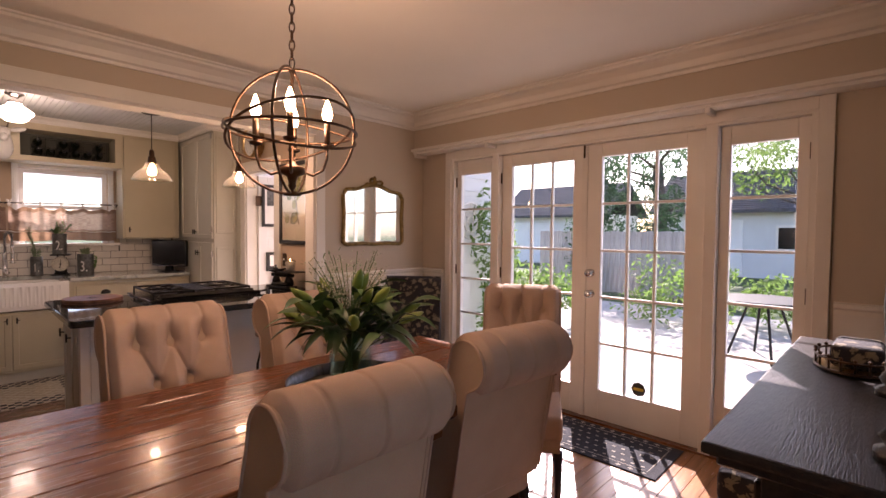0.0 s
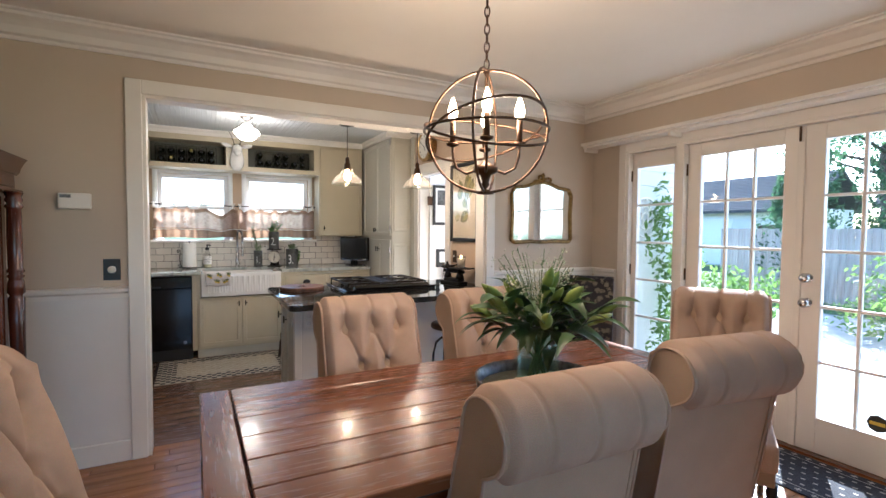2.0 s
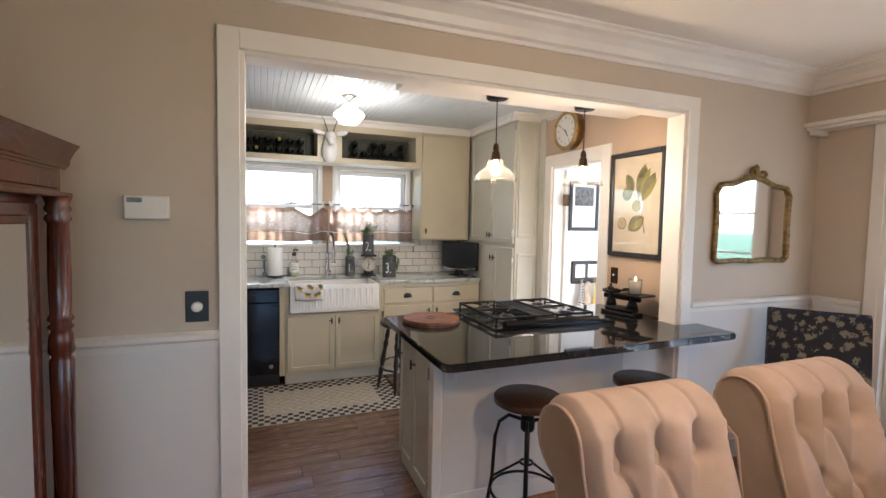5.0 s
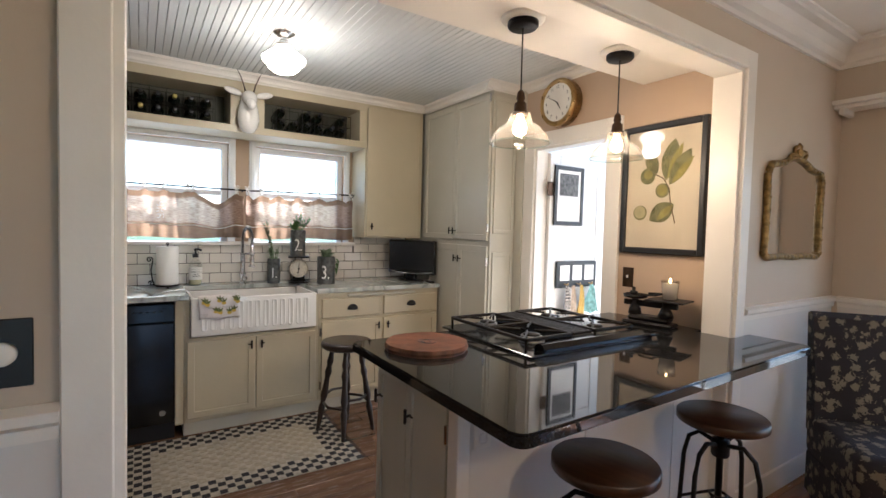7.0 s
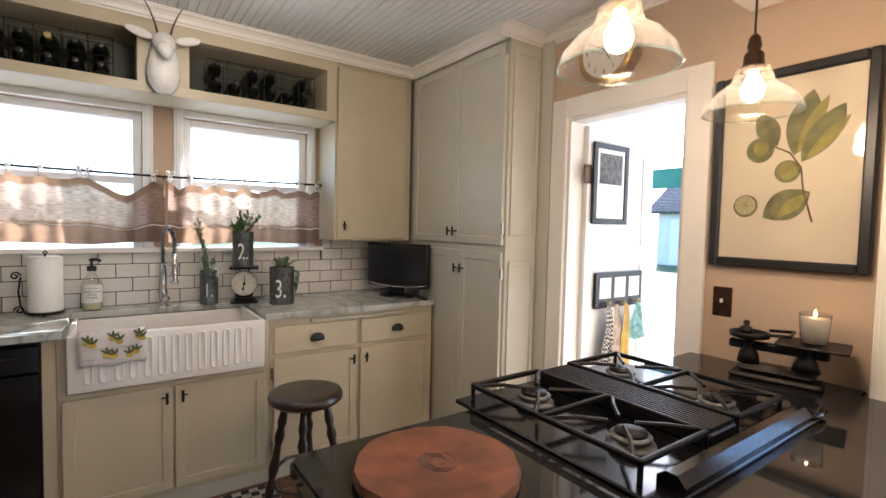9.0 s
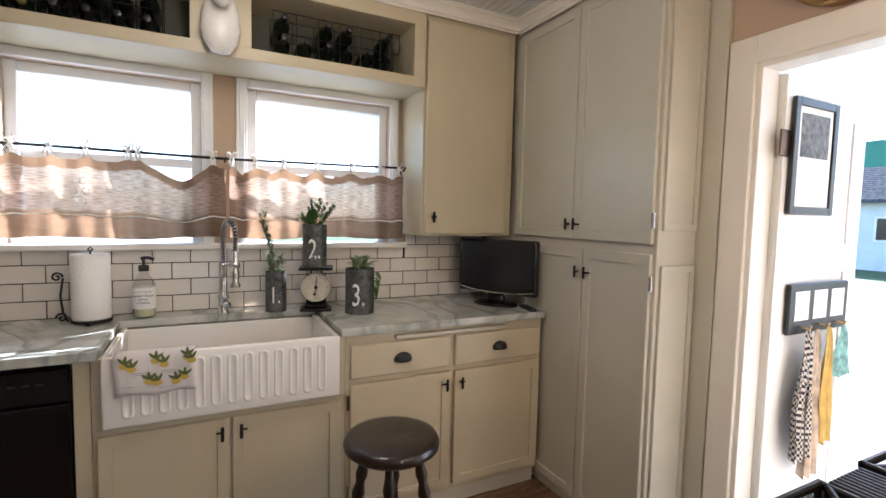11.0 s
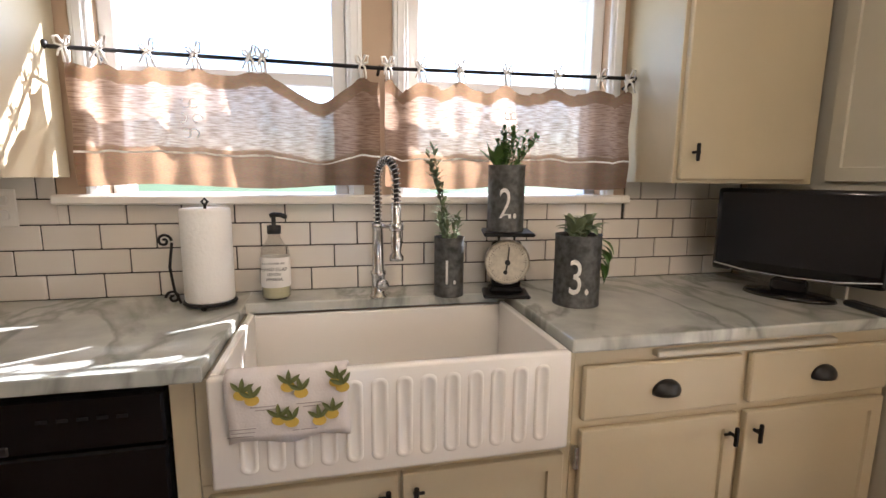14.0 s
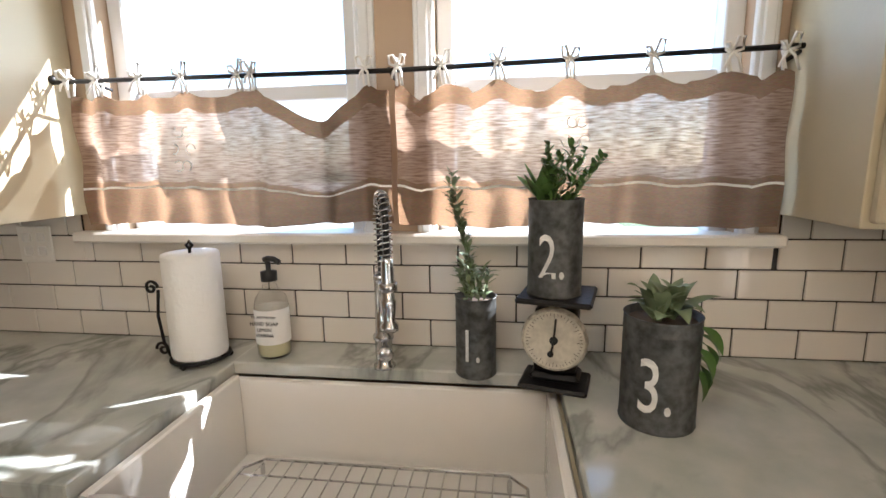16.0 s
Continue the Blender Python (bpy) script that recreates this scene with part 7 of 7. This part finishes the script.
for k in range(50):
    add(_b, leaf_blade(_r.uniform(0.05, 0.10), 0.03, _r.uniform(0.1, 0.7)), pose(_r.uniform(-0.1, 0.1), _r.uniform(-0.07, 0.07), 0.25 + _r.uniform(0, 0.03), 0, _r.uniform(-60, 0), _r.uniform(0, 360)))
part("foliage", _b, BUD, p, "yellow-green foliage", True)

# black sideboard with columns
BLKW = mat("worn_black_paint_on_oak", (0.012, 0.012, 0.014), 0.32, var=0.3, scale=9, bump=0.25, bscale=40, stretch=(6, 0.6, 6), color2=(0.03, 0.026, 0.024))
p = thing("black_sideboard", -0.465, 2.53, 0, 0, "worn black sideboard with mirror back and turned columns", "sideboard")
part("top", box(-0.86, 0.0, -0.815, 0.90, 0.85, 0.88, 0.008, seg=2), BLKW, p)
part("top_moulding", box(-0.83, 0.0, -0.79, 0.87, 0.82, 0.851, 0.006), BLKW, p)
part("carcass", box(-0.74, -0.01, -0.77, 0.75, 0.10, 0.82, 0.004), BLKW, p)
part("plinth", box(-0.76, -0.005, -0.79, 0.77, 0.0, 0.11, 0.006), BLKW, p)
for k in range(3):
    y0_ = -0.74 + k * 0.49
    d = part("door", moved(shaker(0.46, 0.44, 0.018, 0.06), pose(-0.74, y0_ + 0.46, 0.13, 0, 0, 180)), BLKW, p)
    part("door_knob", moved(lathe([(0.006, 0), (0.006, 0.012), (0.015, 0.02), (0.010, 0.03)], 14), pose(-0.758, y0_ + 0.42, 0.40, 0, -90)), BRASS, d, "", True)
    d = part("drawer", box(-0.758, -0.74, y0_, y0_ + 0.46, 0.60, 0.79, 0.004), BLKW, p)
    part("drawer_knob", moved(lathe([(0.006, 0), (0.006, 0.012), (0.015, 0.02), (0.010, 0.03)], 14), pose(-0.758, y0_ + 0.23, 0.695, 0, -90)), BRASS, d, "", True)
part("upper_cabinet", box(-0.44, -0.01, -0.66, 0.70, 0.88, 2.15, 0.005), BLKW, p, "tall black upper cabinet")
for _y in (-0.62, -0.02):
    part("column", moved(lathe([(0.05, 0.88), (0.05, 0.905), (0.03, 0.915), (0.042, 0.935), (0.026, 0.96), (0.03, 0.98), (0.02, 1.02), (0.032, 1.08), (0.036, 1.16), (0.03, 1.30), (0.022, 1.42), (0.036, 1.44), (0.024, 1.46), (0.034, 1.52), (0.028, 1.8), (0.04, 1.85), (0.04, 2.15)], 18), pose(-0.50 + (0.0 if _y < -0.3 else -0.01), _y, 0)), BLKW, p, "turned black column", True)
part("key", tube([(-0.44, -0.60, 1.62), (-0.50, -0.60, 1.62), (-0.515, -0.60, 1.635), (-0.53, -0.60, 1.62), (-0.515, -0.60, 1.605), (-0.50, -0.60, 1.62)], 0.004, 6), BRONZE, p, "old iron key in its lock")
p = thing("gallery_tray", -1.08, 2.86, 0.8802, 0, "oval brass gallery tray with pierced rim", "tray")
_el = [(0.13 * math.cos(a), 0.19 * math.sin(a)) for a in np.linspace(0, 2 * math.pi, 40, endpoint=False)]
part("tray_plate", extrude(_el, "z", 0.002, 0.008), BRASS, p)
part("rail", tube([(x_, y_, 0.05) for x_, y_ in _el], 0.005, 6, closed=True), BRONZE, p, "", True)
part("foot_rail", tube([(x_, y_, 0.008) for x_, y_ in _el], 0.007, 6, closed=True), BRONZE, p, "", True)
_b = bmesh.new()
for x_, y_ in _el[::2]:
    tube([(x_, y_, 0.008), (x_, y_, 0.06)], 0.004, 5, _b)
    bmesh.ops.create_icosphere(_b, subdivisions=1, radius=0.008, matrix=Matrix.Translation((x_, y_, 0.06)))
part("gallery_posts", _b, BRONZE, p)
p = thing("cloth_bundle", -1.08, 2.88, 0.8885, 0, "folded dark patterned cloth lying in the tray", "cloth")
part("folded_cloth", box(-0.08, 0.08, -0.13, 0.13, 0.0, 0.09, 0.035, seg=3), DAMASK, p, "", True)
p = thing("damask_stool", -1.39, 2.86, 0, 0, "small black damask footstool beside the sideboard", "stool")
part("cushion", box(-0.11, 0.11, -0.24, 0.24, 0.28, 0.42, 0.04, seg=3), DAMASK, p, "", True)
part("skirt", box(-0.105, 0.105, -0.235, 0.235, 0.03, 0.30, 0.01), DAMASK, p)
for _x in (-0.08, 0.08):
    for _y in (-0.20, 0.20):
        part("foot", moved(lathe([(0.015, 0), (0.02, 0.05)], 10), pose(_x, _y, 0)), LEGW, p)

# ---- back porch beyond the side door ----
PWALL = mat("white_porch_paint", (0.80, 0.80, 0.78), 0.5, var=0.04, scale=2)
structure("wall_porch_west", box(-6.95, -6.85, KY + 0.1, 4.9, 0, 3.2), PWALL, "white painted porch wall")
structure("wall_porch_east", box(-4.57, -4.42, DY + 0.15, 4.9, 0, 3.2), PWALL, "white porch wall seen from inside")
_b = box(-6.85, -4.57, 4.8, 4.9, 3.0, 3.2)
structure("wall_porch_north", _b, PWALL, "white porch header over the open garden side")
structure("ceiling_porch", box(-6.95, -4.3, KY + 0.1, 4.95, 3.21, 3.3), PWALL, "white porch ceiling")
structure("floor_porch", box(-6.95, -4.57, KY + 0.1, 4.9, -0.1, -0.004), mat("pale_porch_floor_paint", (0.62, 0.61, 0.58), 0.6, var=0.08, scale=3), "pale painted porch floor")
d = thing("door_side", DX0 + 0.02, KY + 0.105, 0, 90, "white panelled door standing open into the porch", "door", kind="structure")
part("slab", box(0.0, 0.62, -0.02, 0.02, 0.015, DZ - 0.025, 0.003), PWALL, d)
_b = bmesh.new()
for x0_, x1_, z0_, z1_ in ((0.0, 0.10, 0.015, DZ - 0.03), (0.52, 0.62, 0.015, DZ - 0.03), (0.10, 0.52, 0.015, 0.2), (0.10, 0.52, 1.2, 1.32), (0.10, 0.52, DZ - 0.16, DZ - 0.03)):
    box(x0_, x1_, -0.028, -0.0195, z0_, z1_, 0.002, _b)
part("door_panelling", _b, PWALL, d)
for _z in (0.25, 1.70):
    part("hinge", box(-0.03, 0.03, -0.034, -0.026, _z - 0.05, _z + 0.05, 0.003), BRONZE, d, "dark bronze butt hinge")
p = thing("framed_photo", DX0 + 0.053, KY + 0.29, 1.655, 0, "small black framed old photograph on the door", "picture")
_b = bmesh.new()
for y0_, y1_, z0_, z1_ in ((-0.155, -0.125, -0.22, 0.22), (0.125, 0.155, -0.22, 0.22), (-0.125, 0.125, -0.22, -0.19), (-0.125, 0.125, 0.19, 0.22)):
    box(0, 0.016, y0_, y1_, z0_, z1_, 0.002, _b)
part("picture_frame", _b, BLACKM, p)
part("photo", box(0.002, 0.008, -0.125, 0.125, -0.19, 0.19), PAPER, p, "white mount")
part("photo_image", box(0.008, 0.0095, -0.10, 0.10, 0.0, 0.165), mat("grey_photograph", (0.18, 0.18, 0.17), 0.6, var=0.4, scale=40), p, "grey faded photograph")
p = thing("hook_rail", DX0 + 0.053, KY + 0.40, 1.065, 0, "black framed hook rail with three small pictures", "hook rail")
part("board", box(0, 0.018, -0.22, 0.22, -0.10, 0.10, 0.004), BLACKM, p)
for _y in (-0.135, 0.0, 0.135):
    part("small_picture", box(0.018, 0.02, _y - 0.05, _y + 0.05, -0.045, 0.07), PAPER, p, "small pale picture")
    part("hook", tube([(0.018, _y, -0.07), (0.05, _y, -0.075), (0.055, _y, -0.06)], 0.005, 6), BRASS, p)


def hung_cloth(y, z, w, h, m, label, depth=0.05):
    c = thing("hanging_apron", DX0 + 0.10, y, z, 0, label, "apron", "aprons hung on the hook rail")
    b = bmesh.new()
    rows = []
    for i in range(9):
        t = i / 8
        ww = w * (0.25 + 0.75 * min(1, t * 1.6))
        rows.append([b.verts.new((depth * (0.2 + 0.8 * t) * 0.5 * math.sin(k * 1.6 + i * 0.3), (k / 10 - 0.5) * ww + 0.01 * math.sin(i), -h * t + 0.01 * math.sin(k) * t)) for k in range(11)])
    for a, c_ in zip(rows, rows[1:]):
        for k in range(10):
            b.faces.new((a[k], a[k + 1], c_[k + 1], c_[k]))
    part("cloth", b, m, c, "", True)
    return c


CHK = mat("black_white_check_cloth", (0.5, 0.48, 0.44), 0.95, var=0.1)
_ck = CHK.node_tree.nodes.new("ShaderNodeTexChecker")
_ck.inputs["Scale"].default_value = 80
_ck.inputs[1].default_value, _ck.inputs[2].default_value = (0.55, 0.52, 0.48, 1), (0.03, 0.03, 0.04, 1)
_tcn = CHK.node_tree.nodes.new("ShaderNodeTexCoord")
CHK.node_tree.links.new(_tcn.outputs["Object"], _ck.inputs[0])
CHK.node_tree.links.new(_ck.outputs[0], CHK.node_tree.nodes["Principled BSDF"].inputs["Base Color"])
hung_cloth(KY + 0.265, 0.985, 0.14, 0.52, CHK, "black and white checked apron on a hook")
hung_cloth(KY + 0.33, 0.985, 0.13, 0.60, mat("cream_print_cloth", (0.56, 0.46, 0.36), 0.95, var=0.25, scale=20), "cream printed apron on a hook")
hung_cloth(KY + 0.42, 0.985, 0.12, 0.48, mat("yellow_cloth", (0.56, 0.40, 0.12), 0.95, var=0.15, scale=14), "yellow apron hanging from a hook")
hung_cloth(KY + 0.535, 0.985, 0.17, 0.22, mat("teal_potholder_cloth", (0.20, 0.38, 0.36), 0.95, var=0.3, scale=30), "teal patterned pot holder on a hook", 0.015)

# ---- garden ----
_b = box(-120, 120, -120, 120, -0.30, -0.16)
structure("ground", _b, GRASS, "lawn reaching to the horizon")
# pale ground, extended so the gap under the curtains looks bright
structure("pavement_drive", box(-45, -7.45, -25, DY + 0.1, -0.2, -0.10, 0.01), STONE, "pale ground added outside the kitchen to brighten the window gap")
structure("pavement_patio", box(-12, 3.0, DY + 0.15, 10.5, -0.2, -0.10, 0.01), STONE, "sunlit pale stone patio")
# lapped siding of the porch wing
p = thing("porch_siding", -4.42, DY + 0.15, 0, 0, "white lapped siding on the porch wing", "siding", kind="structure")
for k in range(16):
    part("siding_board", extrude([(0.0, 0.15 * k - 0.1), (0.022, 0.15 * k - 0.1), (0.006, 0.15 * k + 0.06), (0.0, 0.15 * k + 0.06)], "y", 0.0, 1.06), SIDING, p)
p = thing("round_wall_ornament", -4.40, 4.42, 1.52, 0, "round white pierced metal garden ornament on the siding", "wall ornament")
_b = bmesh.new()
for r in (0.20, 0.12, 0.05):
    tube([(0.02, r * math.cos(a), r * math.sin(a)) for a in np.linspace(0, 2 * math.pi, 32, endpoint=False)], 0.012, 6, _b, closed=True)
for k in range(8):
    a = k * math.pi / 4
    tube([(0.02, 0.05 * math.cos(a), 0.05 * math.sin(a)), (0.02, 0.13 * math.cos(a + 0.3), 0.13 * math.sin(a + 0.3)), (0.02, 0.20 * math.cos(a), 0.20 * math.sin(a))], 0.008, 5, _b)
part("scrollwork", _b, TRIM, p)


def leafy(name, centre, radii, count, size, m, seed, label, category="plant", trunk=None):
    """Bush or crown: many small leaves in an uneven cloud, with an optional trunk and limbs."""
    t = thing(name, centre[0], centre[1], -0.16, 0, label, category)
    rnd = random.Random(seed)
    blobs = [(Vector((rnd.uniform(-0.7, 0.7) * radii[0], rnd.uniform(-0.7, 0.7) * radii[1], centre[2] + rnd.uniform(-0.75, 0.75) * radii[2])), rnd.uniform(0.3, 0.6)) for _ in range(14)]
    verts, faces = [], []
    for i in range(count):
        c, s = rnd.choice(blobs)
        d = Vector((rnd.gauss(0, 1), rnd.gauss(0, 1), rnd.gauss(0, 1))).normalized() * rnd.uniform(0.4, 1.0) ** 0.5
        q = c + Vector((d.x * radii[0] * s, d.y * radii[1] * s, d.z * radii[2] * s))
        if q.z < 0.05:
            continue
        u = Vector((rnd.gauss(0, 1), rnd.gauss(0, 1), rnd.gauss(0, 1))).normalized()
        w = u.cross(Vector((rnd.gauss(0, 1), rnd.gauss(0, 1), rnd.gauss(0, 1)))).normalized()
        L_ = size * rnd.uniform(0.6, 1.3)
        n = len(verts)
        verts += [q - u * L_, q + w * L_ * 0.4, q + u * L_, q - w * L_ * 0.4]
        faces.append((n, n + 1, n + 2, n + 3))
    me = bpy.data.meshes.new("leaves")
    me.from_pydata([tuple(v) for v in verts], [], faces)
    me.materials.append(m)
    o = new("leaves", me)
    o.parent = t
    o["kind"] = "stuff"
    if trunk:
        tr = part("trunk", tube([(0, 0, 0), (0.1, 0.05, centre[2] * 0.4), (-0.05, 0.1, centre[2] * 0.8)], trunk, 10, taper=0.6), BARK, t, "", True)
        for k in range(7):
            a = k * 0.9
            z0 = centre[2] * (0.45 + 0.06 * k)
            part("limb", tube([(0, 0.05, z0), (0.5 * radii[0] * math.cos(a), 0.5 * radii[1] * math.sin(a), z0 + 0.3 * radii[2]), (0.9 * radii[0] * math.cos(a + 0.3), 0.9 * radii[1] * math.sin(a + 0.3), z0 + 0.8 * radii[2])], trunk * 0.2, 7, taper=0.3), BARK, tr, "", True)
    return t


SUNLEAF = mat("garden_leaf", (0.11, 0.18, 0.05), 0.6, var=0.3, scale=2, obvar=0.2)
DARKLEAF = mat("dark_cypress_leaf", (0.05, 0.10, 0.055), 0.7, var=0.3, scale=2)
for _m in (SUNLEAF, DARKLEAF):
    _t2, _x2 = _m.node_tree.nodes.new("ShaderNodeBsdfTranslucent"), _m.node_tree.nodes.new("ShaderNodeMixShader")
    _t2.inputs[0].default_value = (0.20, 0.34, 0.08, 1) if _m == SUNLEAF else (0.10, 0.20, 0.09, 1)
    _x2.inputs[0].default_value = 0.5
    _m.node_tree.links.new(_m.node_tree.nodes["Principled BSDF"].outputs[0], _x2.inputs[1])
    _m.node_tree.links.new(_t2.outputs[0], _x2.inputs[2])
    _m.node_tree.links.new(_x2.outputs[0], _m.node_tree.nodes["Material Output"].inputs["Surface"])
leafy("climbing_vine", (-4.2, 4.62, 1.0), (0.16, 0.33, 0.95), 1300, 0.04, SUNLEAF, 3, "green climbing vine beside the siding")
leafy("flowering_bush", (-5.2, 7.4, 0.5), (0.8, 0.6, 0.5), 1600, 0.05, SUNLEAF, 4, "sunlit leafy garden bush by the patio")
leafy("garden_bush", (-3.5, 8.8, 0.55), (0.9, 0.6, 0.55), 1600, 0.05, SUNLEAF, 5, "sunlit leafy garden bush by the patio")
leafy("garden_bush", (-2.2, 9.4, 0.45), (0.6, 0.5, 0.45), 1200, 0.05, SUNLEAF, 6, "low green garden bush by the lawn")
leafy("tall_cypress", (-6.9, 13.0, 1.9), (0.9, 0.8, 1.9), 6000, 0.06, DARKLEAF, 7, "tall dark green cypress hedge")
leafy("tall_cypress", (-5.4, 13.6, 1.5), (0.8, 0.8, 1.5), 5000, 0.06, DARKLEAF, 8, "tall dark green cypress hedge")
leafy("shade_tree", (-7.0, 17.5, 5.0), (2.6, 2.2, 1.5), 5200, 0.075, DARKLEAF, 9, "large leafy tree with bare limbs", "tree", 0.28)
leafy("shade_tree", (-6.5, 24.0, 6.2), (3.0, 2.2, 2.0), 5200, 0.11, SUNLEAF, 10, "tall leafy tree behind the garage", "tree", 0.25)
leafy("garden_tree", (-2.6, 14.5, 3.6), (1.5, 1.4, 1.0), 3200, 0.06, SUNLEAF, 12, "feathery green garden tree", "tree", 0.14)
# garage across the patio
p = thing("neighbouring_garage", -4.6, 20.5, -0.16, 0, "grey-white garage with dark shingle roof behind the garden", "garage")
part("wall", box(-3.2, 2.4, 0.0, 4.0, 0.0, 2.5), SIDING, p, "pale siding wall")
part("roof", extrude([(-0.5, 2.45), (2.0, 4.1), (4.5, 2.45), (4.5, 2.35), (2.0, 3.98), (-0.5, 2.35)], "x", -3.6, 2.8), ROOFM, p, "dark shingle gable roof")
part("garage_door", box(-2.6, -0.4, -0.05, 0.02, 0.05, 2.1, 0.01), PWALL, p)
w_ = part("window", box(0.6, 1.6, -0.04, 0.03, 1.0, 1.9, 0.01), TRIM, p)
part("pane", box(0.68, 1.52, -0.05, -0.038, 1.08, 1.82), BLACKP, w_)
for k in range(22):
    part("shingle_course", extrude([(-0.5 + 2.5 * k / 22, 2.462 + 1.65 * k / 22), (-0.5 + 2.5 * (k + 0.95) / 22, 2.462 + 1.65 * (k + 0.95) / 22), (-0.5 + 2.5 * k / 22, 2.49 + 1.65 * k / 22)], "x", -3.6, 2.8), ROOFM, p)
# fence with boards
copy_thing(p, pose(-13.2, 21.5, -0.16))
p = thing("garden_fence", -8.5, 12.4, -0.16, 0, "weathered brown board fence along the garden", "fence")
_me = bpy.data.meshes.new("fence_board")
_bb = box(0, 0.135, 0, 0.02, 0, 1.6, 0.006)
_bb.to_mesh(_me)
_bb.free()
_me.materials.append(FENCE)
for k in range(34):
    o = new("fence_board", _me)
    o.location = (k * 0.14, 0, 0.02 + 0.01 * math.sin(k * 2.1))
    o.parent = p
part("rail", box(0, 4.8, 0.02, 0.06, 0.4, 0.48), FENCE, p)
part("rail", box(0, 4.8, 0.02, 0.06, 1.25, 1.33), FENCE, p)
# green awning and patio table
p = thing("green_awning", -7.6, 6.4, 2.05, 0, "dark green fabric awning with scalloped edge over the patio", "awning")
GREENF = mat("green_canvas", (0.03, 0.16, 0.13), 0.8, var=0.1)
part("canopy", extrude([(-0.9, 0.0), (0.9, 0.35), (0.9, 0.38), (-0.9, 0.03)], "x", -1.4, 1.1), GREENF, p)
part("valance", box(-1.4, 1.1, -0.91, -0.89, -0.18, 0.02), GREENF, p)
for _x in (-1.35, 1.05):
    part("bracket", tube([(_x, -0.85, 0.0), (_x, 0.2, -0.2), (_x, 0.85, -0.6)], 0.015, 8), IRON, p)
    part("pole", tube([(_x, 0.85, -2.15), (_x, 0.85, 0.34)], 0.025, 8), IRON, p)
p = thing("patio_table", -2.1, 7.2, -0.10, 0, "round dark metal patio table with slim legs", "table")
part("tabletop", lathe([(0.5, 0.70), (0.52, 0.71), (0.5, 0.725), (0.002, 0.725)], 32), IRON, p)
for k in range(4):
    a = k * math.pi / 2 + 0.4
    part("leg", tube([(0.15 * math.cos(a), 0.15 * math.sin(a), 0.70), (0.38 * math.cos(a), 0.38 * math.sin(a), 0.0)], 0.015, 8), IRON, p)
p = thing("patio_bench", -1.3, 8.3, -0.10, 25, "dark metal garden bench with slatted seat", "bench")
for k in range(5):
    part("seat_slat", box(-0.6, 0.6, -0.2 + k * 0.09, -0.13 + k * 0.09, 0.42, 0.44, 0.004), IRON, p)
    part("back_slat", box(-0.6, 0.6, 0.27, 0.29, 0.5 + k * 0.09, 0.56 + k * 0.09, 0.004), IRON, p)
for _x in (-0.55, 0.55):
    part("leg_frame", tube([(_x, -0.2, 0), (_x, -0.2, 0.42), (_x, 0.25, 0.42), (_x, 0.29, 0.95)], 0.018, 8), IRON, p)
    part("leg", tube([(_x, 0.22, 0), (_x, 0.22, 0.42)], 0.018, 8), IRON, p)

# ---- floorboards, last ----
def boards(parent, x0, x1, y0, y1, width, length, material, rnd, cap):
    """Boards along y as parts that share meshes; past the cap they join into one part."""
    shared = {}
    rest, count, x = bmesh.new(), 0, x0
    while x < x1 - 0.005:
        w = min(width, x1 - x)
        y = y0 - rnd.random() * length
        while y < y1:
            a, b = max(y, y0), min(y + length, y1)
            if b - a > 0.03:
                if count < cap:
                    key = (round(w, 3), round(b - a, 3))
                    if key not in shared:
                        me = bpy.data.meshes.new("floorboard")
                        bb = box(0.0008, w - 0.0008, 0.0008, b - a - 0.0008, -0.02, 0.0, 0.0012)
                        bb.to_mesh(me)
                        bb.free()
                        me.materials.append(material)
                        shared[key] = me
                    ob = new("floorboard", shared[key])
                    ob.location = (x, a, 0)
                    ob.parent = parent
                    count += 1
                else:
                    box(x + 0.0008, x + w - 0.0008, a + 0.0008, b - 0.0008, -0.02, 0.0, 0, rest)
            y += length
        x += width
    if rest.verts:
        r = link("floorboards_rest", rest, material, parent)
        r["kind"] = "stuff"
    else:
        rest.free()


_rnd = random.Random(4)
boards(bpy.data.objects["floor_dining_base"], PXB, EX, LY, DY - 0.02, 0.083, 1.3, FLOORW, _rnd, 300)
boards(bpy.data.objects["floor_kitchen_base"], WX, PXB, KLY, KY, 0.13, 1.2, KFLOORW, _rnd, 300)
